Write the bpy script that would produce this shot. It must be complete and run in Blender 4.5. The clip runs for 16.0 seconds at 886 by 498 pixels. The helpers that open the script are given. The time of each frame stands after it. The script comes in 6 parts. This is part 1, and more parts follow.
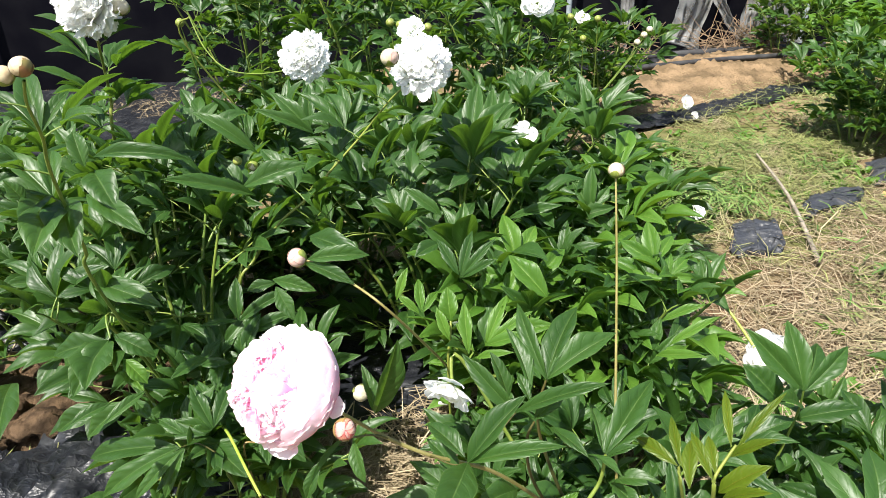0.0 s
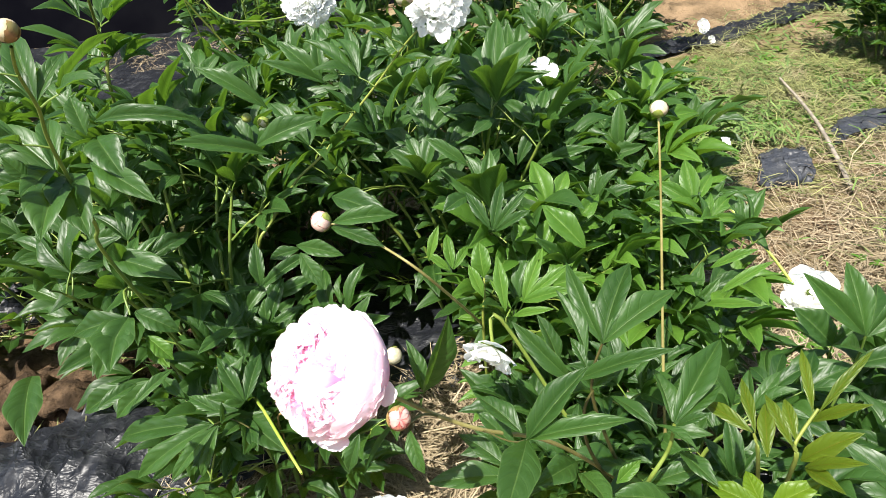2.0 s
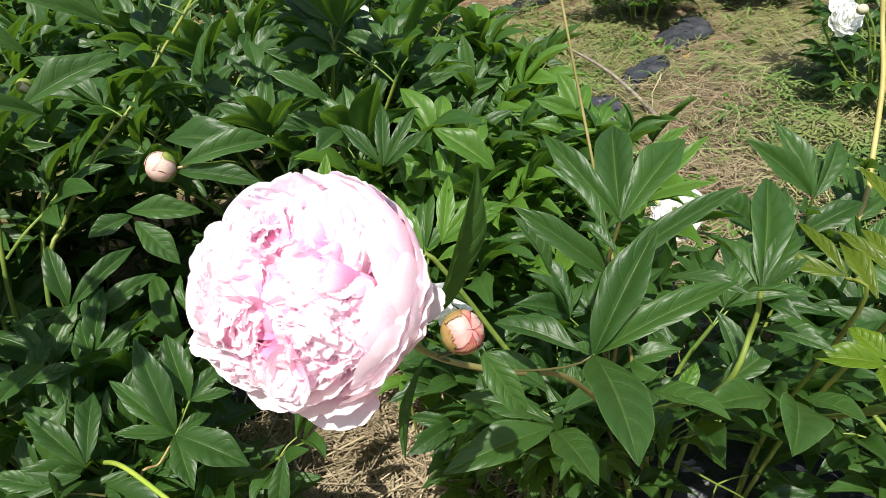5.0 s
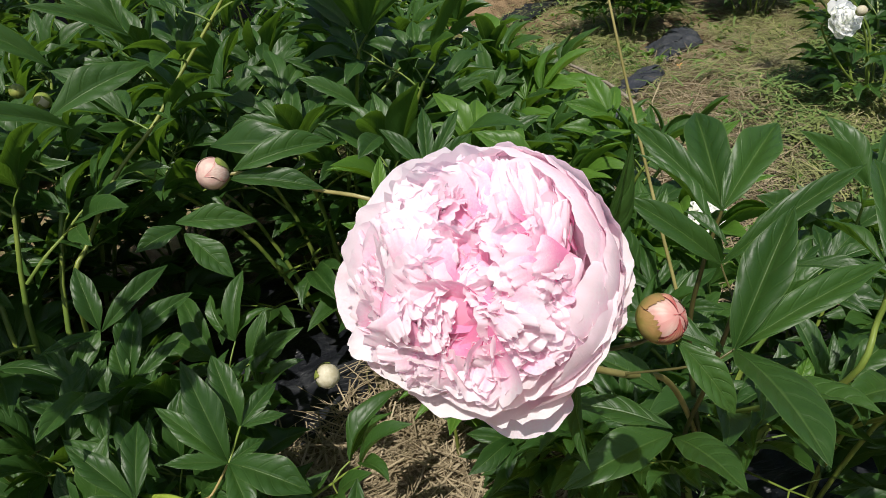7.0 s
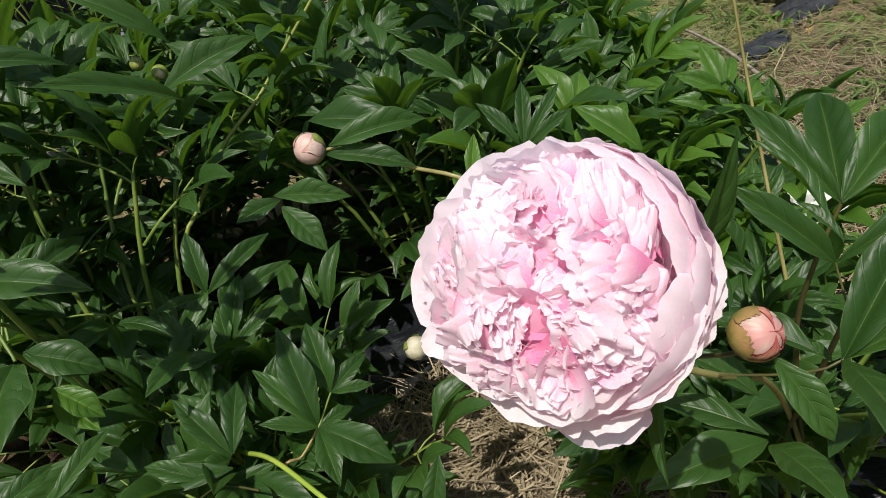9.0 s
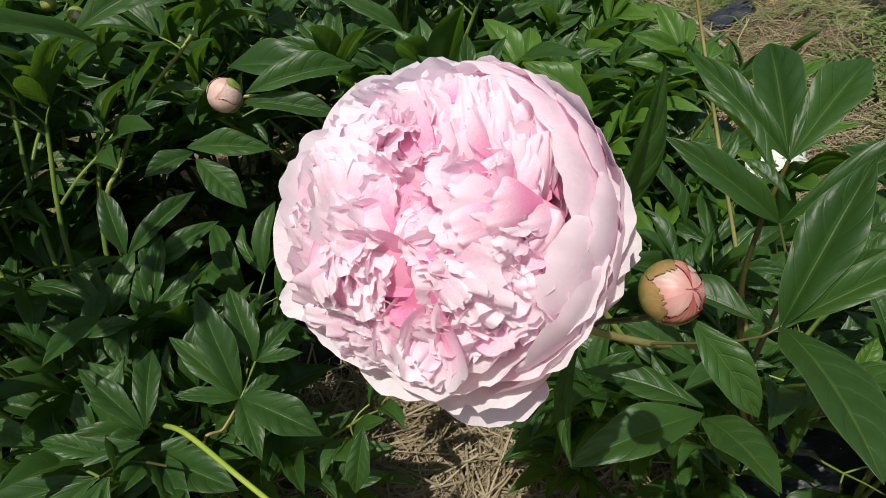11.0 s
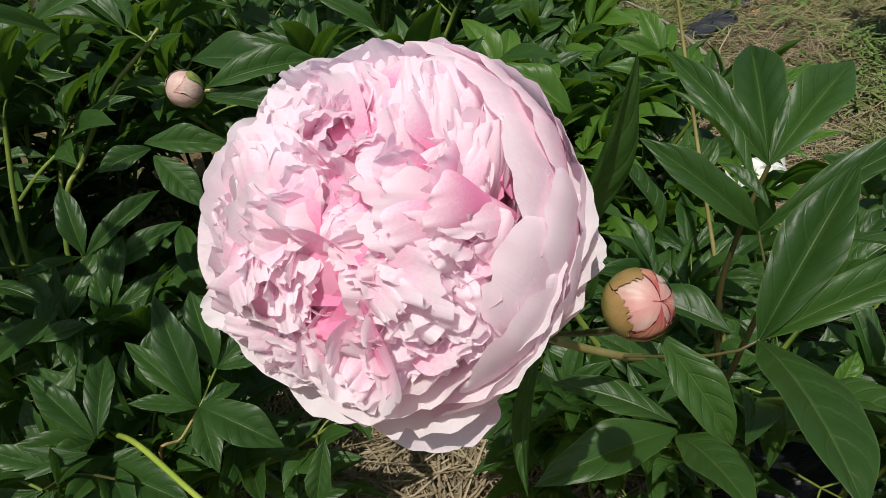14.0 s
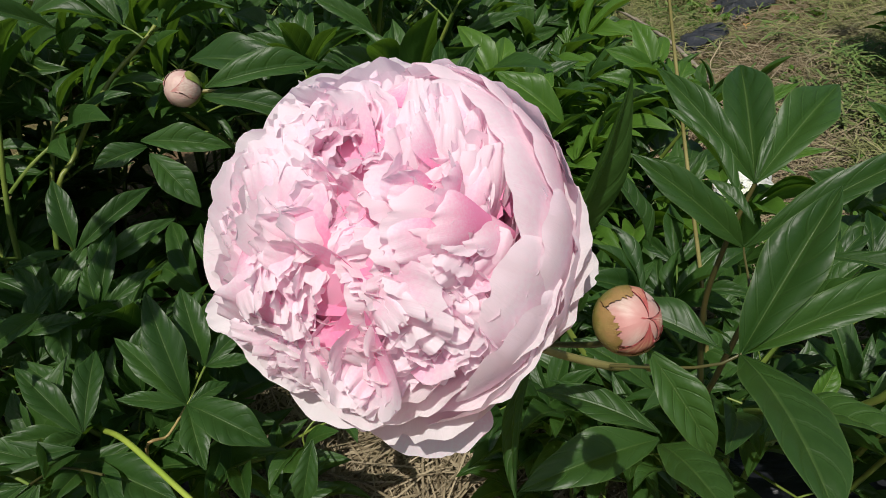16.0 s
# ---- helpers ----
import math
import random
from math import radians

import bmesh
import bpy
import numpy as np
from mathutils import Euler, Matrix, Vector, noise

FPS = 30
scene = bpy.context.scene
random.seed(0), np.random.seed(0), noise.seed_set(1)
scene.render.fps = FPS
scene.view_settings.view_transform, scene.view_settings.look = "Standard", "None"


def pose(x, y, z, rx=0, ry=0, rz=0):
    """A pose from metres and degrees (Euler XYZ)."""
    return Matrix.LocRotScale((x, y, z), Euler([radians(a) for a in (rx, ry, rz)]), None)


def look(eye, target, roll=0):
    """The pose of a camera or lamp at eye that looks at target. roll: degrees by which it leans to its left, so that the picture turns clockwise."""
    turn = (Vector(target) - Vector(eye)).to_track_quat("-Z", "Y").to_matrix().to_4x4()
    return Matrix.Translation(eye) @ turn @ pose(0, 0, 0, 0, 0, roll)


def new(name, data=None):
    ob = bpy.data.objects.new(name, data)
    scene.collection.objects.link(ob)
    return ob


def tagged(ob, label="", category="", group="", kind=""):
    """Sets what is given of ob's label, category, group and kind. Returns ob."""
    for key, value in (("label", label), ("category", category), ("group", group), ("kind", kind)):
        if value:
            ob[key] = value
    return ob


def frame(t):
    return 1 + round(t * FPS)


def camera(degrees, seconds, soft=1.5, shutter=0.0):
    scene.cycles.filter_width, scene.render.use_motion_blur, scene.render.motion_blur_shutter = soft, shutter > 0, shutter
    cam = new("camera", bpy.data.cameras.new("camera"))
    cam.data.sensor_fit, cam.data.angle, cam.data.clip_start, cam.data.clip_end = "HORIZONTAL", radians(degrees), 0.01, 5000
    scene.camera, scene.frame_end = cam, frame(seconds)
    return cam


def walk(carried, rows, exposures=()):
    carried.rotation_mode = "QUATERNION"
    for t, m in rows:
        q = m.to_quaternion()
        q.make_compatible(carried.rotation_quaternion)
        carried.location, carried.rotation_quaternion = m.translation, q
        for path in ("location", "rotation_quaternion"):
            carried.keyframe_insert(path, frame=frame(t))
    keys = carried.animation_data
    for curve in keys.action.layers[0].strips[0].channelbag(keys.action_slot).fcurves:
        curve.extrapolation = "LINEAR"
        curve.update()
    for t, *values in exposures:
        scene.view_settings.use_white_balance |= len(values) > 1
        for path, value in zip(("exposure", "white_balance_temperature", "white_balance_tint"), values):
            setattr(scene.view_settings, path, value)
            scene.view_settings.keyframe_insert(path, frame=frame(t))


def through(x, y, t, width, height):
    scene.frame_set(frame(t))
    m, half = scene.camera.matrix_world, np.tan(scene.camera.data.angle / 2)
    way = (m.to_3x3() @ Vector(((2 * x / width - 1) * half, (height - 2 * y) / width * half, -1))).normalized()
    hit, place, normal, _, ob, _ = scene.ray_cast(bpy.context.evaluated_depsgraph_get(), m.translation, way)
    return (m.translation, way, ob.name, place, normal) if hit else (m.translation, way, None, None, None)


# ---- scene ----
cam = camera(66.6, 16.0, 0.6)
PATH = [
    (0.0, (-0.00003, 0.00051, 1.25365), (-0.00058, 0.89259, 0.80178), -1.2),
    (0.5, (0.00373, 0.00954, 1.25559), (-0.02459, 0.89268, 0.78733), -1.8),
    (1.0, (-0.00011, 0.03961, 1.25977), (-0.05078, 0.90866, 0.76764), -1.7),
    (1.5, (-0.04411, 0.07170, 1.26326), (-0.08275, 0.93437, 0.75896), -1.8),
    (2.0, (-0.04548, 0.08339, 1.24376), (-0.05954, 0.93218, 0.71521), -4.5),
    (2.5, (-0.05537, 0.13484, 1.23335), (-0.04410, 0.95436, 0.66041), -4.7),
    (3.0, (-0.06709, 0.17160, 1.18834), (-0.00586, 0.97240, 0.59254), -7.1),
    (3.5, (-0.09367, 0.20900, 1.10251), (-0.01896, 1.02871, 0.53463), -6.6),
    (4.0, (-0.12775, 0.25678, 1.04796), (0.02319, 1.07447, 0.49244), -4.3),
    (4.2, (-0.14466, 0.26133, 1.02593), (0.03527, 1.08108, 0.48221), -4.4),
    (6.3, (-0.27653, 0.33042, 0.97003), (0.12337, 1.10537, 0.48061), -5.0),
    (6.5, (-0.27817, 0.33567, 0.96706), (0.12044, 1.11189, 0.47861), -4.6),
    (7.0, (-0.29662, 0.35192, 0.95386), (0.02877, 1.16411, 0.46963), -6.4),
    (7.5, (-0.29578, 0.35513, 0.95024), (-0.01039, 1.20138, 0.50032), -6.5),
    (8.0, (-0.28444, 0.35290, 0.95187), (-0.07279, 1.22034, 0.50158), -8.3),
    (8.5, (-0.29056, 0.34876, 0.95831), (-0.08897, 1.20650, 0.48542), -8.4),
    (9.0, (-0.28112, 0.36149, 0.96129), (-0.10512, 1.20360, 0.45150), -9.2),
    (9.5, (-0.26926, 0.36604, 0.95620), (-0.08160, 1.17694, 0.40191), -8.2),
    (9.7, (-0.25955, 0.37740, 0.94659), (-0.07056, 1.17994, 0.38072), -8.3),
    (12.0, (-0.23161, 0.39034, 0.91785), (-0.00946, 1.20128, 0.37653), -6.2),
    (12.5, (-0.22764, 0.39601, 0.91537), (-0.01231, 1.20598, 0.36986), -6.4),
    (13.0, (-0.22798, 0.40454, 0.90705), (-0.00273, 1.20579, 0.35273), -5.9),
    (13.5, (-0.22127, 0.40071, 0.90614), (0.00692, 1.20193, 0.35299), -5.5),
    (14.0, (-0.21826, 0.40464, 0.90364), (0.01681, 1.20788, 0.35633), -5.3),
    (14.5, (-0.21979, 0.40388, 0.89843), (0.01562, 1.20222, 0.34414), -5.5),
    (15.0, (-0.21524, 0.40172, 0.90366), (0.02475, 1.20234, 0.35466), -4.6),
    (15.5, (-0.21878, 0.39972, 0.90108), (0.01971, 1.19495, 0.34366), -4.5),
    (16.0, (-0.22338, 0.40085, 0.91228), (0.02981, 1.19892, 0.36549), -3.0),
]
walk(cam, [(t, look(eye, target, roll)) for t, eye, target, roll in PATH],
     ((0.0, 1.27), (4.0, 1.09), (6.5, 0.20), (9.5, 0.05), (12.0, -0.13), (16.0, -0.20)))

# ---------------------------------------------------------------- light
SUN_FROM = Vector((-0.29, -0.43, 0.89)).normalized()
world = bpy.data.worlds.new("sky")
scene.world = world
world.use_nodes = True
wn = world.node_tree
sky = wn.nodes.new("ShaderNodeTexSky")
sky.sky_type = "NISHITA"
sky.sun_disc = False
sky.dust_density = 2.0
sky.sun_elevation = math.asin(SUN_FROM.z)
sky.sun_rotation = math.atan2(SUN_FROM.x, SUN_FROM.y)
wn.links.new(sky.outputs[0], wn.nodes["Background"].inputs[0])
wn.nodes["Background"].inputs[1].default_value = 0.088
lamp = bpy.data.lights.new("sun", "SUN")
lamp.energy, lamp.angle, lamp.color = 5.0, radians(0.53), (1.0, 0.955, 0.88)
sun = new("sun", lamp)
sun.matrix_world = look((-4, -5, 9), Vector((-4, -5, 9)) - SUN_FROM)


# ---------------------------------------------------------------- materials
class Nodes:
    """Short hand for one material's node tree."""

    def __init__(self, name):
        self.mat = bpy.data.materials.new(name)
        self.mat.use_nodes = True
        self.tree = self.mat.node_tree
        self.bsdf = self.tree.nodes["Principled BSDF"]
        self.out = self.tree.nodes["Material Output"]

    def add(self, kind, operation=None, use_clamp=False, data_type=None, feature=None):
        node = self.tree.nodes.new(kind)
        if operation:
            node.operation, node.use_clamp = operation, use_clamp
        if data_type:
            node.data_type = data_type
        if feature:
            node.feature = feature
        return node

    def put(self, socket, value):
        if isinstance(value, bpy.types.NodeSocket):
            self.tree.links.new(value, socket)
        else:
            socket.default_value = value

    def math(self, op, a, b=0.0, c=0.0, clamp=False):
        node = self.add("ShaderNodeMath", operation=op, use_clamp=clamp)
        for i, v in enumerate((a, b, c)):
            self.put(node.inputs[i], v)
        return node.outputs[0]

    def mix(self, f, a, b):
        node = self.add("ShaderNodeMix", data_type="RGBA")
        self.put(node.inputs[0], f)
        for i, v in ((6, a), (7, b)):
            self.put(node.inputs[i], (*v, 1) if isinstance(v, tuple) else v)
        return node.outputs[2]

    def noise(self, scale, detail=4.0, rough=0.55, coord="Object", stretch=None):
        tc = self.add("ShaderNodeTexCoord").outputs[coord]
        if stretch:
            mp = self.add("ShaderNodeMapping")
            self.put(mp.inputs[0], tc)
            mp.inputs[3].default_value = stretch
            tc = mp.outputs[0]
        node = self.add("ShaderNodeTexNoise")
        self.put(node.inputs["Vector"], tc)
        node.inputs["Scale"].default_value = scale
        node.inputs["Detail"].default_value = detail
        node.inputs["Roughness"].default_value = rough
        return node.outputs[0]

    def ramp(self, f, lo, hi):
        node = self.add("ShaderNodeMapRange")
        node.interpolation_type = "SMOOTHSTEP"
        self.put(node.inputs[0], f)
        node.inputs[1].default_value, node.inputs[2].default_value = lo, hi
        return node.outputs[0]

    def bump(self, height, strength, distance=0.002):
        node = self.add("ShaderNodeBump")
        node.inputs["Strength"].default_value = strength
        node.inputs["Distance"].default_value = distance
        self.put(node.inputs["Height"], height)
        return node.outputs[0]

    def uv(self):
        s = self.add("ShaderNodeSeparateXYZ")
        self.put(s.inputs[0], self.add("ShaderNodeTexCoord").outputs["UV"])
        return s.outputs[0], s.outputs[1]

    def random(self):
        return self.add("ShaderNodeObjectInfo").outputs["Random"]

    def island(self):
        return self.add("ShaderNodeNewGeometry").outputs["Random Per Island"]

    def surface(self, colour, rough=0.5, normal=None, spec=0.5, metal=0.0, glow_through=0.0, through_colour=None):
        b = self.bsdf
        self.put(b.inputs["Base Color"], (*colour, 1) if isinstance(colour, tuple) else colour)
        self.put(b.inputs["Roughness"], rough)
        b.inputs["Specular IOR Level"].default_value = spec
        b.inputs["Metallic"].default_value = metal
        if normal is not None:
            self.put(b.inputs["Normal"], normal)
        if glow_through:
            tr = self.add("ShaderNodeBsdfTranslucent")
            c = through_colour if through_colour is not None else colour
            self.put(tr.inputs[0], (*c, 1) if isinstance(c, tuple) else c)
            if normal is not None:
                self.put(tr.inputs[1], normal)
            m = self.add("ShaderNodeMixShader")
            m.inputs[0].default_value = glow_through
            self.tree.links.new(b.outputs[0], m.inputs[1])
            self.tree.links.new(tr.outputs[0], m.inputs[2])
            self.tree.links.new(m.outputs[0], self.out.inputs[0])
        return self.mat


def leaf_material(name, dark, light, vein, through, rough=0.36, spread=0.80):
    n = Nodes(name)
    u, v = n.uv()
    a = n.math("ABSOLUTE", n.math("MULTIPLY_ADD", v, 2.0, -1.0))
    rib = n.math("SUBTRACT", 1.0, n.ramp(a, 0.0, 0.09), clamp=True)
    lean = n.math("MULTIPLY", n.math("POWER", a, 1.5), 0.24)
    wave = n.math("SINE", n.math("ADD", n.math("MULTIPLY", n.math("SUBTRACT", u, lean), 38.0), n.math("MULTIPLY", n.noise(9, 2), 2.0)))
    side = n.ramp(wave, 0.84, 1.0)
    net = n.add("ShaderNodeTexVoronoi", feature="DISTANCE_TO_EDGE")
    n.put(net.inputs["Vector"], n.add("ShaderNodeTexCoord").outputs["Object"])
    net.inputs["Scale"].default_value = 230
    mesh_line = n.ramp(net.outputs[0], 0.0, 0.25)
    edge = n.ramp(a, 0.92, 1.0)
    tone = n.math("ADD", n.math("MULTIPLY", n.random(), spread * 0.55), n.math("MULTIPLY", n.island(), spread * 0.45))
    tone = n.math("ADD", tone, n.math("MULTIPLY_ADD", n.noise(38, 3), 0.5, -0.25), clamp=True)
    col = n.mix(tone, dark, light)
    col = n.mix(n.math("MULTIPLY", side, 0.07), col, vein)
    col = n.mix(n.math("MULTIPLY", rib, 0.45), col, vein)
    col = n.mix(n.math("MULTIPLY", edge, 0.5), col, vein)
    high = n.math("ADD", n.math("ADD", n.math("MULTIPLY", side, -0.36), n.math("MULTIPLY", wave, -0.16)), n.math("MULTIPLY", mesh_line, 0.05))
    high = n.math("ADD", high, n.math("ADD", n.math("MULTIPLY", n.noise(70, 5, 0.6), 0.30), n.math("MULTIPLY", n.noise(22, 3), 0.9)))
    high = n.math("SUBTRACT", high, n.math("MULTIPLY", rib, 1.4))
    r = n.math("MULTIPLY_ADD", n.noise(24, 3), 0.16, rough - 0.08)
    return n.surface(col, r, n.bump(high, 0.50, 0.0012), 0.38, 0.0, 0.28, through)


LEAF = leaf_material("leaf_green", (0.014, 0.043, 0.008), (0.046, 0.108, 0.020), (0.09, 0.15, 0.04), (0.17, 0.34, 0.024), 0.43)
LEAF_BRONZE = leaf_material("leaf_bronze", (0.046, 0.082, 0.005), (0.088, 0.135, 0.008), (0.15, 0.13, 0.015), (0.26, 0.33, 0.010), 0.42)
LEAF_LIME = leaf_material("leaf_lime", (0.055, 0.115, 0.005), (0.105, 0.175, 0.008), (0.18, 0.24, 0.04), (0.24, 0.34, 0.012), 0.44)
LEAF_FRESH = leaf_material("leaf_fresh", (0.040, 0.105, 0.012), (0.090, 0.185, 0.022), (0.16, 0.25, 0.05), (0.20, 0.38, 0.020), 0.44)


def stem_material(name, a, b):
    n = Nodes(name)
    col = n.mix(n.ramp(n.noise(14, 4), 0.35, 0.65), a, b)
    return n.surface(col, 0.42, n.bump(n.noise(220, 3, stretch=(1, 1, 0.1)), 0.25, 0.001), 0.4)


STEM = stem_material("stem_green", (0.09, 0.15, 0.025), (0.17, 0.22, 0.04))
STEM_YELLOW = stem_material("stem_yellow_green", (0.22, 0.31, 0.035), (0.31, 0.38, 0.06))
STEM_STRAW = stem_material("stem_straw_yellow", (0.33, 0.29, 0.09), (0.42, 0.38, 0.14))
STEM_OLIVE = stem_material("stem_olive", (0.10, 0.135, 0.022), (0.19, 0.22, 0.04))
STEM_DARK = stem_material("stem_dark", (0.045, 0.05, 0.015), (0.09, 0.08, 0.025))
STEM_TAN = stem_material("stem_tan_olive", (0.17, 0.15, 0.045), (0.27, 0.24, 0.09))
STEM_BROWN = stem_material("stem_tan", (0.26, 0.17, 0.07), (0.34, 0.27, 0.11))


def petal_material(name, tip, body, base, through=0.4):
    n = Nodes(name)
    u, v = n.uv()
    tone = n.math("ADD", n.math("MULTIPLY_ADD", n.noise(30, 3), 0.5, -0.25), n.math("MULTIPLY_ADD", n.random(), 0.5, -0.25))
    k = n.math("ADD", u, tone)
    col = n.mix(n.ramp(k, 0.10, 0.66), base, body)
    col = n.mix(n.ramp(k, 0.56, 0.92), col, tip)
    streak = n.noise(9, 3, coord="UV", stretch=(0.5, 7.0, 1.0))
    return n.surface(col, 0.6, n.bump(streak, 0.13, 0.001), 0.2, 0.0, through, n.mix(0.36, col, base))


PINK = petal_material("petal_pink", (0.99, 0.955, 0.975), (0.985, 0.805, 0.885), (0.97, 0.40, 0.63), 0.56)
PINK_GUARD = petal_material("petal_pink_guard", (0.99, 0.945, 0.965), (0.985, 0.815, 0.885), (0.975, 0.52, 0.69), 0.48)
WHITE = petal_material("petal_white", (0.94, 0.945, 0.955), (0.92, 0.93, 0.93), (0.87, 0.89, 0.80), 0.5)


def plain_noise(name, a, b, scale, rough, bump_scale=120, bump=0.3, spec=0.4, glow=0.0, deep=0.002):
    n = Nodes(name)
    col = n.mix(n.ramp(n.noise(scale, 5), 0.35, 0.65), a, b)
    return n.surface(col, rough, n.bump(n.noise(bump_scale, 6, 0.7), bump, deep), spec, 0.0, glow)


def sepal_material(name, a, b, blush):
    n = Nodes(name)
    u, v = n.uv()
    col = n.mix(n.ramp(n.noise(140, 5), 0.35, 0.65), a, b)
    col = n.mix(n.math("MULTIPLY", n.ramp(n.math("ADD", u, n.math("MULTIPLY_ADD", n.noise(160, 4), 0.8, -0.4)), 0.45, 1.0), 0.40), col, blush)
    return n.surface(col, 0.40, n.bump(n.noise(60, 3, coord="UV", stretch=(0.2, 1, 1)), 0.3, 0.0006), 0.4)


def bud_petal_material(name, a, b, rim):
    """Petal flake on a bud: streaked, with a crimson ragged rim."""
    n = Nodes(name)
    u, v = n.uv()
    col = n.mix(n.ramp(n.noise(7, 4, coord="UV", stretch=(0.6, 3.0, 1.0)), 0.35, 0.65), a, b)
    col = n.mix(n.math("MULTIPLY", n.ramp(n.noise(220, 5), 0.45, 0.7), 0.40), col, rim)
    k = n.math("MAXIMUM", u, n.math("ABSOLUTE", n.math("MULTIPLY_ADD", v, 2.0, -1.0)))
    col = n.mix(n.math("MULTIPLY", n.ramp(k, 0.66, 0.96), 0.85), col, rim)
    return n.surface(col, 0.5, n.bump(n.noise(240, 4), 0.25, 0.0005), 0.35)


BUD_OLIVE = sepal_material("bud_sepal_olive", (0.16, 0.165, 0.03), (0.26, 0.23, 0.065), (0.32, 0.10, 0.07))
BUD_GREEN = plain_noise("bud_sepal_green", (0.15, 0.20, 0.035), (0.26, 0.28, 0.07), 120, 0.42)
BUD_PINK = bud_petal_material("bud_petal_pink", (0.50, 0.26, 0.20), (0.66, 0.50, 0.38), (0.36, 0.05, 0.06))
BUD_CRIMSON = bud_petal_material("bud_petal_crimson", (0.42, 0.13, 0.10), (0.55, 0.34, 0.20), (0.30, 0.035, 0.05))
BUD_SHELL = bud_petal_material("bud_petal_pale", (0.44, 0.31, 0.26), (0.54, 0.43, 0.36), (0.46, 0.20, 0.18))
BUD_RED = plain_noise("bud_petal_red_edge", (0.34, 0.04, 0.05), (0.48, 0.12, 0.11), 160, 0.45)
BUD_CREAM = plain_noise("bud_petal_cream", (0.38, 0.34, 0.22), (0.50, 0.46, 0.34), 70, 0.5)
BUD_BLUSH = plain_noise("bud_petal_blush", (0.50, 0.32, 0.28), (0.56, 0.42, 0.35), 110, 0.5)
BUD_TAN = plain_noise("bud_petal_tan", (0.42, 0.33, 0.20), (0.54, 0.47, 0.30), 90, 0.5)
BUD_RUST = plain_noise("bud_sepal_rust", (0.17, 0.15, 0.045), (0.24, 0.12, 0.05), 60, 0.45)


def ground_material():
    n = Nodes("soil_with_moss_and_chaff")
    fine, mid, big = n.noise(55, 8, 0.7), n.noise(7, 6, 0.6), n.noise(0.9, 4)
    soil = n.mix(fine, (0.085, 0.054, 0.030), (0.23, 0.155, 0.092))
    chaff = n.mix(n.noise(90, 6, 0.7, stretch=(1, 0.25, 1)), (0.11, 0.085, 0.045), (0.34, 0.27, 0.15))
    moss = n.mix(fine, (0.045, 0.060, 0.015), (0.13, 0.155, 0.04))
    col = n.mix(n.ramp(mid, 0.44, 0.58), soil, chaff)
    col = n.mix(n.math("MULTIPLY", n.ramp(big, 0.42, 0.62), n.ramp(n.noise(11, 5), 0.38, 0.58)), col, moss)
    high = n.math("ADD", fine, n.math("MULTIPLY", mid, 2.0))
    return n.surface(col, 0.92, n.bump(high, 0.9, 0.012), 0.15)


GROUND = ground_material()


def strand_material(name, a, b, c):
    n = Nodes(name)
    col = n.mix(n.island(), a, b)
    col = n.mix(n.ramp(n.noise(3.0, 3), 0.5, 0.7), col, c)
    return n.surface(col, 0.6, None, 0.3, 0.0, 0.12)


STRAW = strand_material("straw", (0.135, 0.104, 0.060), (0.385, 0.315, 0.205), (0.245, 0.195, 0.115))
CUT_GRASS = strand_material("cut_grass", (0.095, 0.110, 0.038), (0.29, 0.30, 0.115), (0.32, 0.27, 0.17))
WEED = strand_material("weed_grass", (0.050, 0.105, 0.022), (0.15, 0.23, 0.06), (0.14, 0.17, 0.05))


def film_material(name, a, b, rough):
    n = Nodes(name)
    col = n.mix(n.ramp(n.noise(16, 6, 0.7), 0.46, 0.70), a, b)
    r = n.math("MULTIPLY_ADD", n.noise(9, 4), 0.25, rough - 0.1)
    crease = n.math("POWER", n.math("SUBTRACT", 1.0, n.math("ABSOLUTE", n.math("MULTIPLY_ADD", n.noise(3.2, 3, 0.55), 5.0, -2.5)), clamp=True), 2.0)
    fine = n.math("POWER", n.math("SUBTRACT", 1.0, n.math("ABSOLUTE", n.math("MULTIPLY_ADD", n.noise(8, 3, 0.6, stretch=(1.0, 0.45, 1.0)), 5.0, -2.5)), clamp=True), 2.0)
    tiny = n.math("POWER", n.math("SUBTRACT", 1.0, n.math("ABSOLUTE", n.math("MULTIPLY_ADD", n.noise(26, 3, 0.6, stretch=(0.5, 1.0, 1.0)), 5.0, -2.5)), clamp=True), 2.0)
    return n.surface(col, r, n.bump(n.math("ADD", crease, n.math("ADD", n.math("MULTIPLY", fine, 0.5), n.math("MULTIPLY", tiny, 0.22))), 0.8, 0.010), 0.35)


FILM = film_material("black_mulch_film", (0.009, 0.010, 0.013), (0.034, 0.036, 0.039), 0.40)
# The same black film, with its blue-grey sun sheen put into the base colour.
SHEEN_FILM = film_material("sheen_mulch_film", (0.030, 0.033, 0.040), (0.060, 0.062, 0.066), 0.45)
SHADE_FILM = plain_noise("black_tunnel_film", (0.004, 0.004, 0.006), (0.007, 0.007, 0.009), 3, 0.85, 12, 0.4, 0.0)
n = Nodes("milky_torn_film")
n.surface(n.mix(n.ramp(n.noise(6, 5), 0.4, 0.65), (0.30, 0.31, 0.31), (0.44, 0.44, 0.43)), 0.35, n.bump(n.noise(18, 4), 0.4, 0.008), 0.4, 0.0, 0.45)
see = n.add("ShaderNodeMixShader")
n.put(see.inputs[0], n.math("MULTIPLY_ADD", n.ramp(n.noise(9, 4), 0.35, 0.65), 0.30, 0.22))
n.tree.links.new(n.out.inputs[0].links[0].from_socket, see.inputs[1])
n.tree.links.new(n.add("ShaderNodeBsdfTransparent").outputs[0], see.inputs[2])
